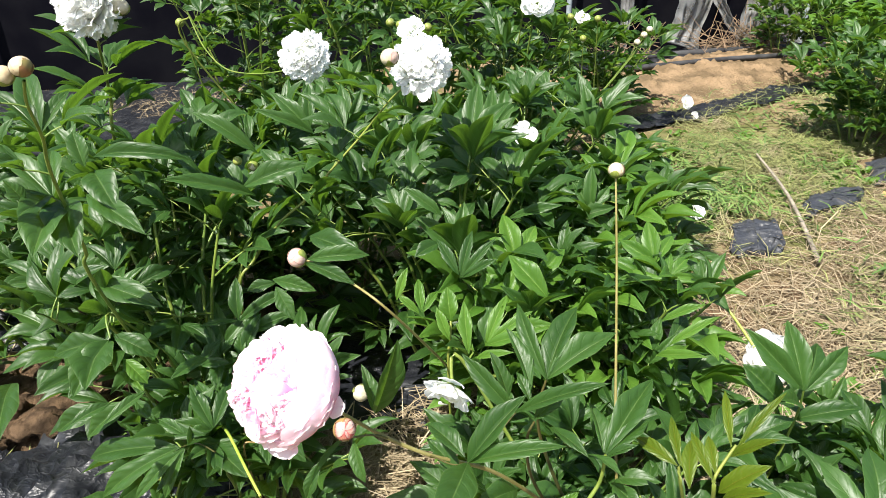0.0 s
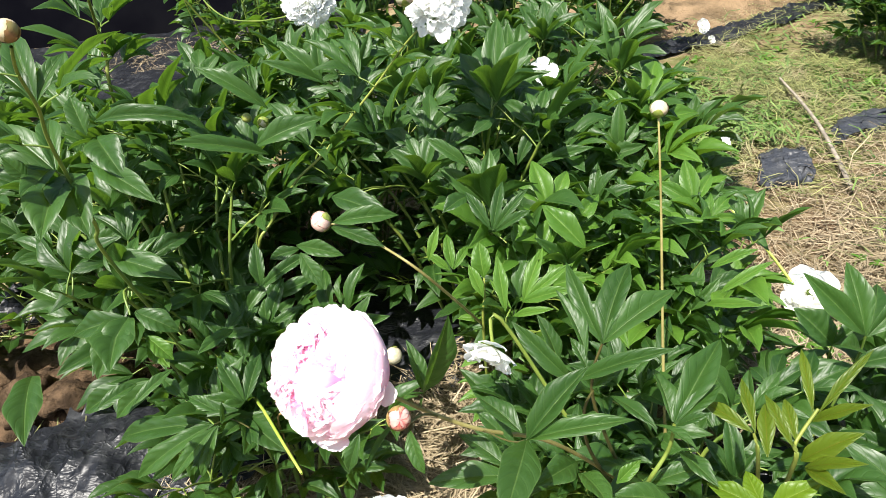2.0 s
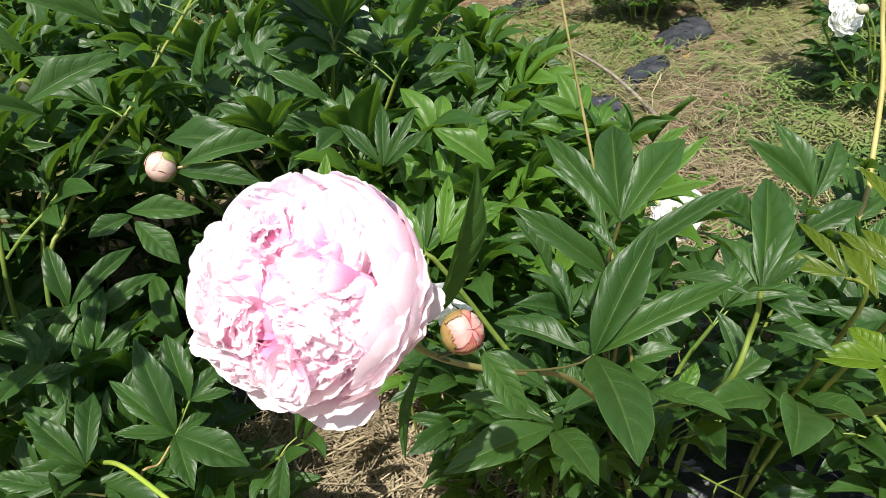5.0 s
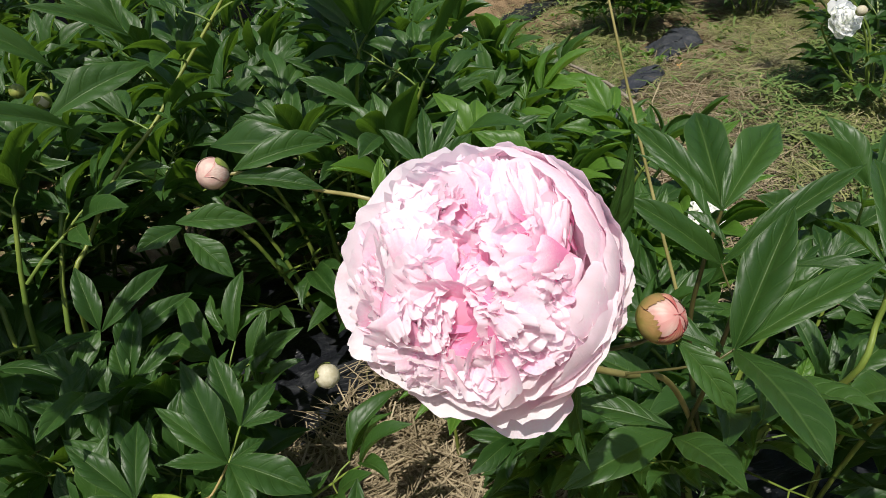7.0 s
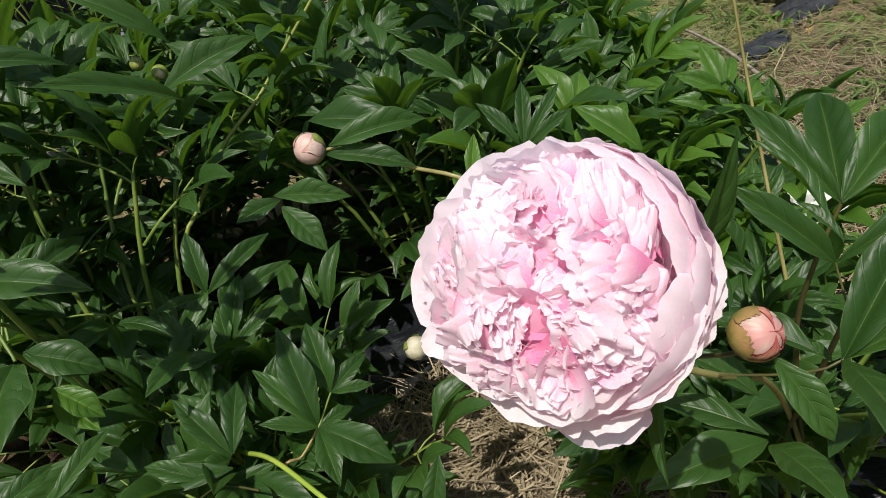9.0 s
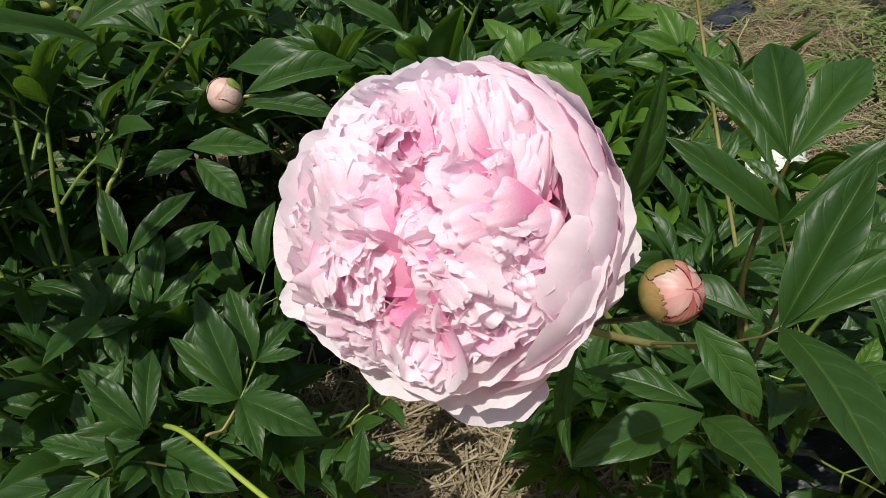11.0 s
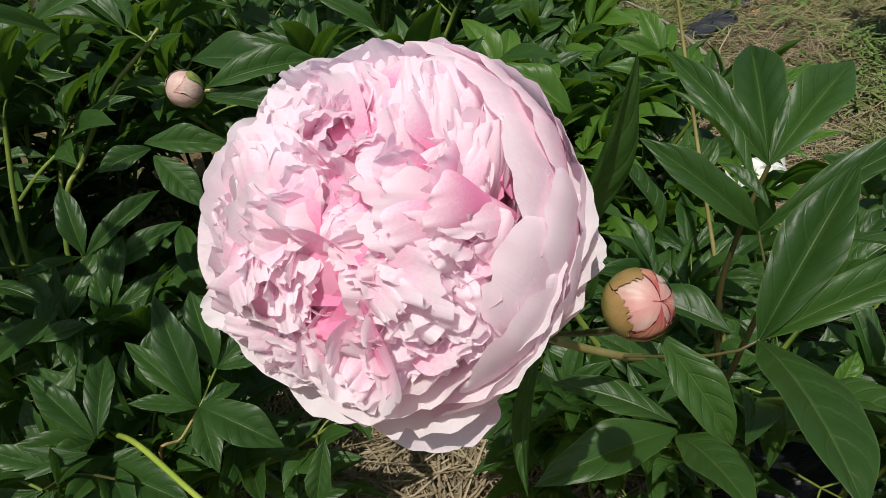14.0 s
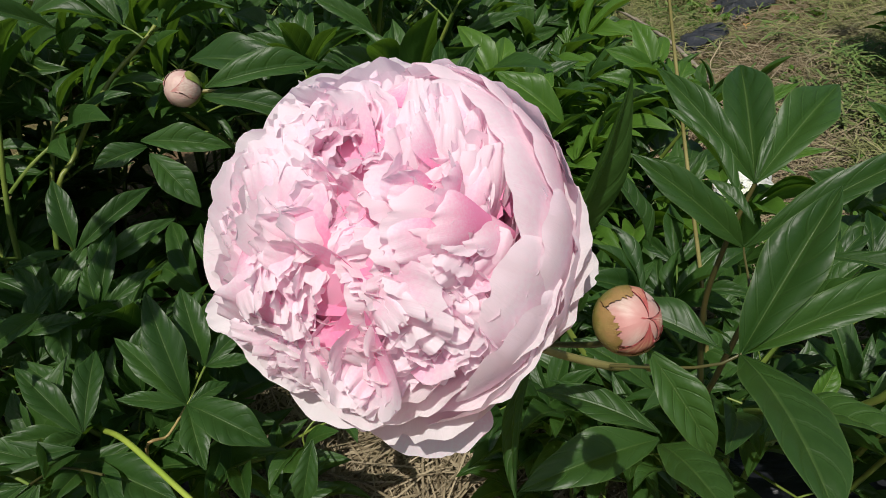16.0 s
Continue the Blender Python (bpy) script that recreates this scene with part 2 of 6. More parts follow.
n.tree.links.new(see.outputs[0], n.out.inputs[0])
CLEAR_FILM = n.mat
BROWN_SOIL = plain_noise("brown_clods", (0.038, 0.025, 0.015), (0.135, 0.088, 0.052), 18, 0.95, 45, 1.0, 0.1, deep=0.02)
TAN_SOIL = plain_noise("tan_bare_soil", (0.13, 0.092, 0.052), (0.26, 0.180, 0.105), 5, 0.95, 40, 1.0, 0.1, deep=0.02)
PIPE = plain_noise("grey_pipe", (0.20, 0.24, 0.26), (0.27, 0.31, 0.33), 20, 0.45)
WOOD = plain_noise("weathered_wood", (0.17, 0.145, 0.115), (0.30, 0.26, 0.20), 30, 0.8)
DRY_STALK = plain_noise("dry_stalk", (0.13, 0.085, 0.05), (0.27, 0.19, 0.12), 12, 0.9)
DARK_PIPE = plain_noise("dark_pipe", (0.02, 0.02, 0.022), (0.05, 0.05, 0.052), 8, 0.6)
DRY_LEAF = plain_noise("dry_leaf", (0.30, 0.14, 0.05), (0.46, 0.27, 0.10), 40, 0.8)


# ---------------------------------------------------------------- mesh helpers
def mesh_of(name, verts, faces, mats, uvs=None, slots=None, smooth=True):
    me = bpy.data.meshes.new(name)
    me.from_pydata([tuple(v) for v in verts], [], faces)
    for m in mats:
        me.materials.append(m)
    if uvs is not None:
        layer = me.uv_layers.new(name="UVMap")
        idx = np.empty(len(me.loops), dtype=np.int32)
        me.loops.foreach_get("vertex_index", idx)
        layer.data.foreach_set("uv", np.asarray(uvs, dtype=np.float32)[idx].ravel())
    if slots is not None:
        me.polygons.foreach_set("material_index", np.asarray(slots, dtype=np.int32))
    me.polygons.foreach_set("use_smooth", np.full(len(me.polygons), smooth))
    me.update()
    return me


def part(name, me, parent, m=None, label=""):
    ob = new(name, me)
    ob.parent = parent
    if m is not None:
        ob.matrix_basis = m
    return tagged(ob, label)


class Build:
    """Collects pieces of geometry into one mesh."""

    def __init__(self):
        self.v, self.f, self.uv, self.s = [], [], [], []

    def add(self, v, f, uv, slot=0, m=None):
        k = len(self.v)
        if m is not None:
            a = np.asarray(v) @ np.array(m.to_3x3()).T + np.array(m.translation)
            v = a.tolist()
        self.v.extend(v)
        self.f.extend([tuple(i + k for i in q) for q in f])
        self.uv.extend(uv)
        self.s.extend([slot] * len(f))

    def mesh(self, name, mats):
        return mesh_of(name, self.v, self.f, mats, self.uv, self.s)


def grid_faces(nu, nv):
    return [(i * nv + j, i * nv + j + 1, (i + 1) * nv + j + 1, (i + 1) * nv + j) for i in range(nu - 1) for j in range(nv - 1)]


def axes(y, z_hint):
    """Rotation whose Y runs along y and whose Z leans to z_hint."""
    y = Vector(y).normalized()
    x = y.cross(Vector(z_hint))
    if x.length < 1e-5:
        x = y.cross(Vector((0.3, 0.9, 0.2)))
    x.normalize()
    z = x.cross(y)
    return Matrix((x, y, z)).transposed()


def frame_at(p, y, z_hint, s=1.0):
    return Matrix.Translation(p) @ axes(y, z_hint).to_4x4() @ Matrix.Diagonal((s, s, s, 1))


def leaflet(length, width, rng, fold=0.3, arch=0.6, wave=0.25, twist=0.0, lobe=0.0, nu=11, nv=7):
    """One blade from the origin along +Y, upper side +Z, tip on the Y axis."""
    ys, zs = [0.0], [0.0]
    for i in range(nu - 1):
        a = arch * (0.5 - (i + 0.5) / (nu - 1))
        ys.append(ys[-1] + math.cos(a)), zs.append(zs[-1] + math.sin(a))
    ph = rng.uniform(0, 6.28)
    v, uv = [], []
    for i in range(nu):
        u = i / (nu - 1)
        h = 0.5 * width * math.sin(math.pi * u ** 1.04) ** 0.78 * (1 - 0.45 * u ** 6) if 0 < u < 1 else 0.0012 * (1 - u)
        for j in range(nv):
            w = 2 * j / (nv - 1) - 1
            side = h
            if lobe and w * lobe > 0:
                side = h * (1 + 0.45 * math.exp(-((u - 0.55) / 0.10) ** 2) - 0.30 * math.exp(-((u - 0.74) / 0.07) ** 2))
            side *= 1 + 0.07 * math.sin(u * 13 + ph * 2 + (0.8 if w > 0 else 0.0)) * min(1.0, 6 * (1 - u))
            x = w * side
            y = length * ys[i] / ys[-1]
            z = length * zs[i] / ys[-1] + side * fold * (4.4 * abs(w) ** 1.12 - 2.7 * w * w)
            z += wave * side * w * w * math.sin(u * 8.5 + ph + (1.4 if w > 0 else 0.0)) * 0.8
            if nu > 20:
                z += 0.06 * side * (1 - w * w) ** 0.5 * min(1.0, 3 * abs(w)) * math.cos((u - 0.22 * abs(w) ** 1.5) * 40)
            if twist:
                c, s = math.cos(twist * u), math.sin(twist * u)
                x, z = c * x - s * z, s * x + c * z
            v.append((x, y, z)), uv.append((u, j / (nv - 1)))
    return v, grid_faces(nu, nv), uv


def tube(points, r0, r1, sides=6, bend=5):
    """A tapered stem through the points, smoothed."""
    p = [Vector(q) for q in points]
    way = []
    for i in range(len(p) - 1):
        a, b, c, d = p[max(i - 1, 0)], p[i], p[i + 1], p[min(i + 2, len(p) - 1)]
        for k in range(bend):
            t = k / bend
            way.append(0.5 * (2 * b + (c - a) * t + (2 * a - 5 * b + 4 * c - d) * t * t + (3 * b - a - 3 * c + d) * t ** 3))
    way.append(p[-1])
    v, uv = [], []
    for i, q in enumerate(way):
        d = (way[min(i + 1, len(way) - 1)] - way[max(i - 1, 0)]).normalized()
        m = axes(d, (0.31, 0.87, 0.4))
        r = r0 + (r1 - r0) * i / (len(way) - 1)
        for k in range(sides + 1):
            a = 2 * math.pi * k / sides
            v.append(q + m @ Vector((r * math.cos(a), 0, r * math.sin(a)))), uv.append((i / len(way), k / sides))
    return v, grid_faces(len(way), sides + 1), uv


# ---------------------------------------------------------------- leaves
def compound_leaf(seed, mat, lobed=False):
    """A twice-divided leaf along +Y, about 0.30 m over all."""
    rng = random.Random(seed)
    b = Build()

    def blade(at, angle, lift, length):
        d = Vector((math.sin(angle), math.cos(angle), lift))
        w = length * rng.uniform(0.29, 0.38)
        lobe = rng.choice((-1, 1, 0, 0)) if lobed else rng.choice((-1, 1, 0, 0, 0, 0, 0))
        hint = Vector((rng.uniform(-0.35, 0.35), rng.uniform(-0.2, 0.2), 1))
        b.add(*leaflet(length, w, rng, rng.uniform(0.15, 0.5), rng.uniform(0.5, 1.3), rng.uniform(0.1, 0.5), rng.uniform(-0.3, 0.3), lobe), 0, frame_at(at, d, hint))

    fork = Vector((0, 0.085, 0.012))
    b.add(*tube([(0, 0, 0), (0.002, 0.045, 0.010), fork], 0.0026, 0.0019, 5, 3), 1)
    for side in (-1, 0, 1):
        ang = side * rng.uniform(0.75, 1.05)
        reach = rng.uniform(0.035, 0.055) if side else rng.uniform(0.06, 0.085)
        end = fork + Vector((math.sin(ang), math.cos(ang), rng.uniform(-0.05, 0.2))) * reach
        b.add(*tube([fork, (fork + end) / 2 + Vector((0, 0, 0.003)), end], 0.0018, 0.0013, 5, 2), 1)
        size = rng.uniform(0.112, 0.150) * (1.0 if side == 0 else 0.92)
        blade(end, ang + rng.uniform(-0.1, 0.1), rng.uniform(-0.15, 0.15), size)
        for turn in (-1, 1):
            if side and turn == -side and rng.random() < 0.25:
                continue
            blade(end, ang + turn * rng.uniform(0.55, 0.85), rng.uniform(-0.2, 0.2), size * rng.uniform(0.68, 0.9))
    return b.mesh("leaf", (mat, STEM))


def trio_leaf(seed, mat, count=3):
    """A small top leaf of a few blades, along +Y."""
    rng = random.Random(seed)
    b = Build()
    b.add(*tube([(0, 0, 0), (0.0, 0.02, 0.004), (0, 0.04, 0.004)], 0.002, 0.0014, 5, 2), 1)
    for i in range(count):
        a = (i - (count - 1) / 2) * rng.uniform(0.5, 0.75)
        length = rng.uniform(0.10, 0.145) * (1 - 0.15 * abs(i - (count - 1) / 2))
        hint = Vector((rng.uniform(-0.3, 0.3), 0, 1))
        b.add(*leaflet(length, length * rng.uniform(0.28, 0.36), rng, rng.uniform(0.2, 0.55), rng.uniform(0.3, 1.0), rng.uniform(0.1, 0.35)), 0,
              frame_at((0, 0.038, 0.004), (math.sin(a), math.cos(a), rng.uniform(-0.1, 0.25)), hint))
    return b.mesh("leaf", (mat, STEM))


LEAVES = [compound_leaf(i, LEAF) for i in range(8)]
LOBED = [compound_leaf(30 + i, LEAF, True) for i in range(3)]
FRESH = [compound_leaf(50 + i, LEAF_FRESH) for i in range(3)]
TRIOS = [trio_leaf(70 + i, LEAF, 3 if i < 5 else 4) for i in range(6)]


def plant_at(name, x, y, label, z=0.0):
    root = new(name)
    root.empty_display_size = 0.05
    root.location = (x, y, z)
    return tagged(root, label, "plant", "peony plants in the field")


def in_gap(p):
    """The bare spot between the bushes, the open air over the low shoots and the path's side, where no leaf grows."""
    low = ((p.x + 0.17) / 0.12) ** 2 + ((p.y - 1.42) / 0.24) ** 2 < 1.0 and p.z < 0.5
    beside = 0.25 < p.z < 0.62 and 1.15 < p.y < 2.1 and p.x > 0.60 + 0.32 * (p.y - 1.34)
    return low or beside or (((p.x + 0.43) / 0.24) ** 2 + ((p.y - 1.12) / 0.30) ** 2 < 1.0 and 0.36 < p.z < 1.0)


def fill_plant(root, stems, height, spread, seed, size=1.0, low=0.30, stock=None, top=None, lean=(0.0, 0.0), per=6, stem_mat=None):
    """Stems fanned out from the root, each with leaves set round its upper part."""
    rng = random.Random(seed)
    stock, top = stock or LEAVES, top or TRIOS
    for i in range(stems):
        a = 2.4 * i + rng.uniform(-0.4, 0.4)
        r = spread * math.sqrt((i + 0.5) / stems)
        h = height * rng.uniform(0.82, 1.05) * (1 - 0.18 * (r / max(spread, 0.01)) ** 2)
        tip = Vector((r * math.cos(a) + lean[0], r * math.sin(a) + lean[1], h))
        foot = Vector((0.25 * r * math.cos(a), 0.25 * r * math.sin(a), -0.01))
        mid = foot.lerp(tip, 0.55) + Vector((-0.03 * math.cos(a), -0.03 * math.sin(a), 0.04))
        b = Build()
        b.add(*tube([foot, mid, tip], 0.0058, 0.0034, 6, 4))
        part("stem", b.mesh("stem", (stem_mat or STEM,)), root)
        for k in range(per):
            t = low + (0.97 - low) * k / (per - 1)
            p = foot.lerp(mid, t / 0.55) if t < 0.55 else mid.lerp(tip, (t - 0.55) / 0.45)
            az = a + 2.4 * k + rng.uniform(-0.5, 0.5)
            lift = rng.uniform(0.15, 0.55) + 0.5 * (t - 0.5)
            way = Vector((math.cos(az), math.sin(az), lift))
            s = size * rng.uniform(0.78, 1.12) * (0.8 if k == per - 1 else 1.0)
            hint = Vector((rng.uniform(-0.3, 0.3), rng.uniform(-0.3, 0.3), 1.0))
            leaf_mesh = rng.choice(stock)
            if in_gap(p + root.location + way.normalized() * 0.16 * s) or in_gap(p + root.location + way.normalized() * 0.26 * s):
                continue
            part("leaf", leaf_mesh, root, frame_at(p, way, hint, s))
        for k in range(2):
            az = a + 3.1 * k + rng.uniform(-0.6, 0.6)
            part("leaf", rng.choice(top), root, frame_at(tip, (math.cos(az), math.sin(az), rng.uniform(0.6, 1.6)), (-math.cos(az), -math.sin(az), 0.8), size * rng.uniform(0.8, 1.1)))
    return root


def stem_part(root, points, r0=0.005, r1=0.0035, mat=None, label="", name="stem"):
    b = Build()
    o = Vector(root.location)
    b.add(*tube([Vector(p) - o for p in points], r0, r1, 8, 6))
    return part(name, b.mesh("stem", (mat or STEM,)), root, None, label)


def blade_part(root, base, tip, ratio, up=(0, 0, 1), fold=0.3, arch=0.6, wave=0.25, lobe=0.0, twist=0.0, seed=1, mat=None, label=""):
    """A single leaf blade between two places."""
    o = Vector(root.location)
    a, c = Vector(base) - o, Vector(tip) - o
    length = (c - a).length
    b = Build()
    b.add(*leaflet(length, length * ratio, random.Random(seed), fold, arch, wave, twist, lobe, 33, 13))
    return part("leaf", b.mesh("leaf", (mat or LEAF,)), root, frame_at(a, c - a, up), label)


def sprig(root, place, way, size, seed, up=(0, 0, 1)):
    """A small side leaf on a stem."""
    return part("leaf", random.Random(seed).choice(TRIOS), root, frame_at(Vector(place) - Vector(root.location), way, up, size))


# ---------------------------------------------------------------- flowers and buds
def petal(seed, width, cup, ruffle, ragged, side_cup=0.35, nu=12, nv=21):
    """A petal of length 1 from the origin along +Y, hollow side +Z."""
    rng = random.Random(seed)
    ph, k1, k2 = rng.uniform(0, 6), rng.uniform(2.5, 4.5), rng.uniform(7, 11)
    q1, q2 = rng.uniform(0, 6), rng.uniform(0, 6)
    notch = [0.6 * math.sin(8.0 * j / (nv - 1) + q1) + 0.4 * math.sin(15.0 * j / (nv - 1) + q2) - 0.9 * math.exp(-((j / (nv - 1) - 0.3 - 0.06 * q1) / 0.035) ** 2) for j in range(nv)]
    v, uv = [], []
    for i in range(nu):
        u = i / (nu - 1)
        h = 0.5 * width * (0.14 + 0.86 * math.sin(min(1.0, u * 1.18) * math.pi / 2) ** 0.9)
        for j in range(nv):
            w = 2 * j / (nv - 1) - 1
            end = 1 - 0.30 * abs(w) ** 2.6 + ragged * notch[j] * 0.5
            y = u * (1 - u ** 3 * (1 - end)) * (1 - 0.35 * cup * u * u)
            x = w * h * (1 - 0.10 * u ** 6 * w * w)
            z = cup * u ** 2 * 0.75 + side_cup * w * w * h
            z += ruffle * u ** 2.2 * (math.sin(w * k1 + ph) * 0.6 + 0.4 * math.sin(w * k2 + 2 * ph))
            z += 0.25 * ruffle * u ** 5 * math.sin(w * 15 + 3 * ph)
            v.append((x, y, z)), uv.append((u, j / (nv - 1)))
    return v, grid_faces(nu, nv), uv


def petal_set(name, mat, specs):
    out = []
    for i, (width, cup, ruffle, ragged, side) in enumerate(specs):
        v, f, uv = petal(400 + 13 * i, width, cup, ruffle, ragged, side)
        out.append(mesh_of(name, v, f, (mat,), uv))
    return out


FAN_SPECS = ((0.62, 0.16, 0.045, 0.09, 0.36), (0.74, 0.20, 0.05, 0.08, 0.32), (0.56, 0.12, 0.06, 0.11, 0.40), (0.84, 0.24, 0.045, 0.08, 0.28), (0.66, 0.08, 0.06, 0.12, 0.30))
CROWN_SPECS = ((0.78, 0.32, 0.08, 0.13, 0.45), (0.94, 0.26, 0.09, 0.14, 0.40), (0.70, 0.40, 0.08, 0.16, 0.55), (0.86, 0.10, 0.11, 0.14, 0.30), (0.74, 0.22, 0.12, 0.18, 0.35), (0.62, 0.36, 0.09, 0.20, 0.5))
GUARD_SPECS = ((0.96, 0.20, 0.03, 0.05, 0.22), (1.08, 0.16, 0.04, 0.05, 0.18), (0.88, 0.26, 0.03, 0.07, 0.26), (1.02, 0.12, 0.045, 0.05, 0.14))
WHITE_CORE = (petal_set("petal", WHITE, FAN_SPECS), petal_set("petal", WHITE, CROWN_SPECS))
WHITE_OUTER = petal_set("petal", WHITE, GUARD_SPECS)


def frill(seed, width, bend, cup, ruffle, teeth, nu=13, nv=23):
    """A petal of length 1 along +Y that bends towards its hollow side +Z, with a torn, ruffled tip."""
    rng = random.Random(seed)
    cuts = [(rng.uniform(-0.92, 0.92), rng.uniform(0.05, 0.16), rng.uniform(0.25, 1.0)) for _ in range(4)]
    ph, k1, k2, lean = rng.uniform(0, 6), rng.uniform(2.2, 4.0), rng.uniform(6, 10), rng.uniform(-0.16, 0.16)
    line, n = [(0.0, 0.0)], 40
    for i in range(n):
        a = bend * ((i + 0.5) / n) ** 1.2
        line.append((line[-1][0] + math.cos(a) / n, line[-1][1] + math.sin(a) / n))
    v, uv = [], []
    for i in range(nu):
        u = i / (nu - 1)
        h = 0.5 * width * (0.20 + 0.80 * math.sin(min(1.0, u / 0.72) * math.pi / 2) ** 1.1) * (1 - 0.16 * max(0.0, (u - 0.72) / 0.28) ** 2)
        for j in range(nv):
            w = 2 * j / (nv - 1) - 1
            end = 1 - 0.26 * abs(w) ** 2.8 + lean * w * 0.5 - teeth * sum(d * max(0.0, 1 - abs(w - c) / e) for c, e, d in cuts)
            s = u * (1 - (1 - end) * u * u)
            k = min(s, 0.9999) * n
            m = int(k)
            y, z = (line[m][q] + (line[m + 1][q] - line[m][q]) * (k - m) for q in (0, 1))
            a = bend * s ** 1.2
            o = cup * w * w * h + ruffle * u ** 1.8 * (0.6 * math.sin(w * k1 + ph) + 0.4 * math.sin(w * k2 + 2 * ph)) + 0.3 * ruffle * u ** 6 * math.sin(w * 17 + 3 * ph)
            v.append((w * h * (1 - 0.08 * cup * w * w), y - o * math.sin(a), z + o * math.cos(a))), uv.append((u, j / (nv - 1)))
    return v, grid_faces(nu, nv), uv, line[-1]


def frill_set(mat, specs, seed):
    """Petal meshes, each with the length and the angle of the chord from its foot to its tip."""
    out = []
    for i, spec in enumerate(specs):
        v, f, uv, end = frill(seed + 17 * i, *spec)
        out.append((mesh_of("petal", v, f, (mat,), uv), math.hypot(*end), math.atan2(end[1], end[0])))
    return out


CROWN_FRILLS = ((0.70, 0.55, 0.35, 0.05, 0.10), (0.86, 0.35, 0.25, 0.06, 0.12), (0.60, 0.85, 0.45, 0.05, 0.15), (0.96, 0.60, 0.30, 0.07, 0.10), (0.74, 0.20, 0.20, 0.08, 0.13), (0.66, 0.95, 0.40, 0.05, 0.10), (0.82, 0.75, 0.45, 0.06, 0.16), (0.56, 0.45, 0.50, 0.05, 0.08))
TIER_FRILLS = ((0.98, 0.36, 0.16, 0.028, 0.045), (1.10, 0.26, 0.12, 0.034, 0.035), (0.92, 0.46, 0.18, 0.030, 0.06), (1.16, 0.30, 0.10, 0.026, 0.03), (0.80, 0.95, 0.22, 0.035, 0.09), (0.92, 0.80, 0.18, 0.040, 0.07), (0.72, 1.05, 0.26, 0.035, 0.11))
SHELL_FRILLS = ((0.92, 1.15, 0.30, 0.022, 0.03), (1.04, 1.05, 0.26, 0.026, 0.05), (0.84, 1.20, 0.34, 0.020, 0.04))
PINK_SETS = tuple(frill_set(m, spec, 700) for m, spec in ((PINK, CROWN_FRILLS), (PINK_GUARD, TIER_FRILLS), (PINK_GUARD, SHELL_FRILLS)))
FRINGE_FRILLS = ((0.56, 0.25, 0.20, 0.06, 0.16), (0.64, 0.15, 0.15, 0.06, 0.12), (0.48, 0.35, 0.25, 0.05, 0.20), (0.70, 0.20, 0.20, 0.07, 0.15), (0.50, 0.50, 0.30, 0.06, 0.18), (0.60, 0.40, 0.25, 0.06, 0.15), (0.55, 0.60, 0.30, 0.05, 0.20))
WHITE_SETS = tuple(frill_set(WHITE, spec, 800) for spec in (CROWN_FRILLS, FRINGE_FRILLS, SHELL_FRILLS))
FACING = tuple(Vector(v).normalized() for v in ((0.96, -0.28, 0.0), (0.15, 0.53, 0.83), (-0.235, -0.80, 0.55)))   # sideways, up and out of the flower's open side
PINK_TIERS = ((6, 1.66, 1.00), (7, 1.54, 1.03), (7, 1.41, 1.02), (7, 1.26, 1.00), (8, 1.10, 0.97), (9, 0.94, 0.93), (9, 0.78, 0.90), (8, 0.60, 0.88))
WHITE_TIERS = ((11, 2.20, 1.14), (12, 1.85, 1.12), (12, 1.50, 1.10), (11, 1.15, 1.04))


def set_petal(base, kind, foot, tip, hollow):
    """One petal from foot to tip, its hollow side towards the given way."""
    mesh, chord, angle = kind
    c = tip - foot
    side = c.normalized().cross(hollow)
    way = Matrix.Rotation(-angle, 3, side.normalized()) @ c.normalized()
    return part("petal", mesh, base, frame_at(foot, way, hollow, c.length / chord))


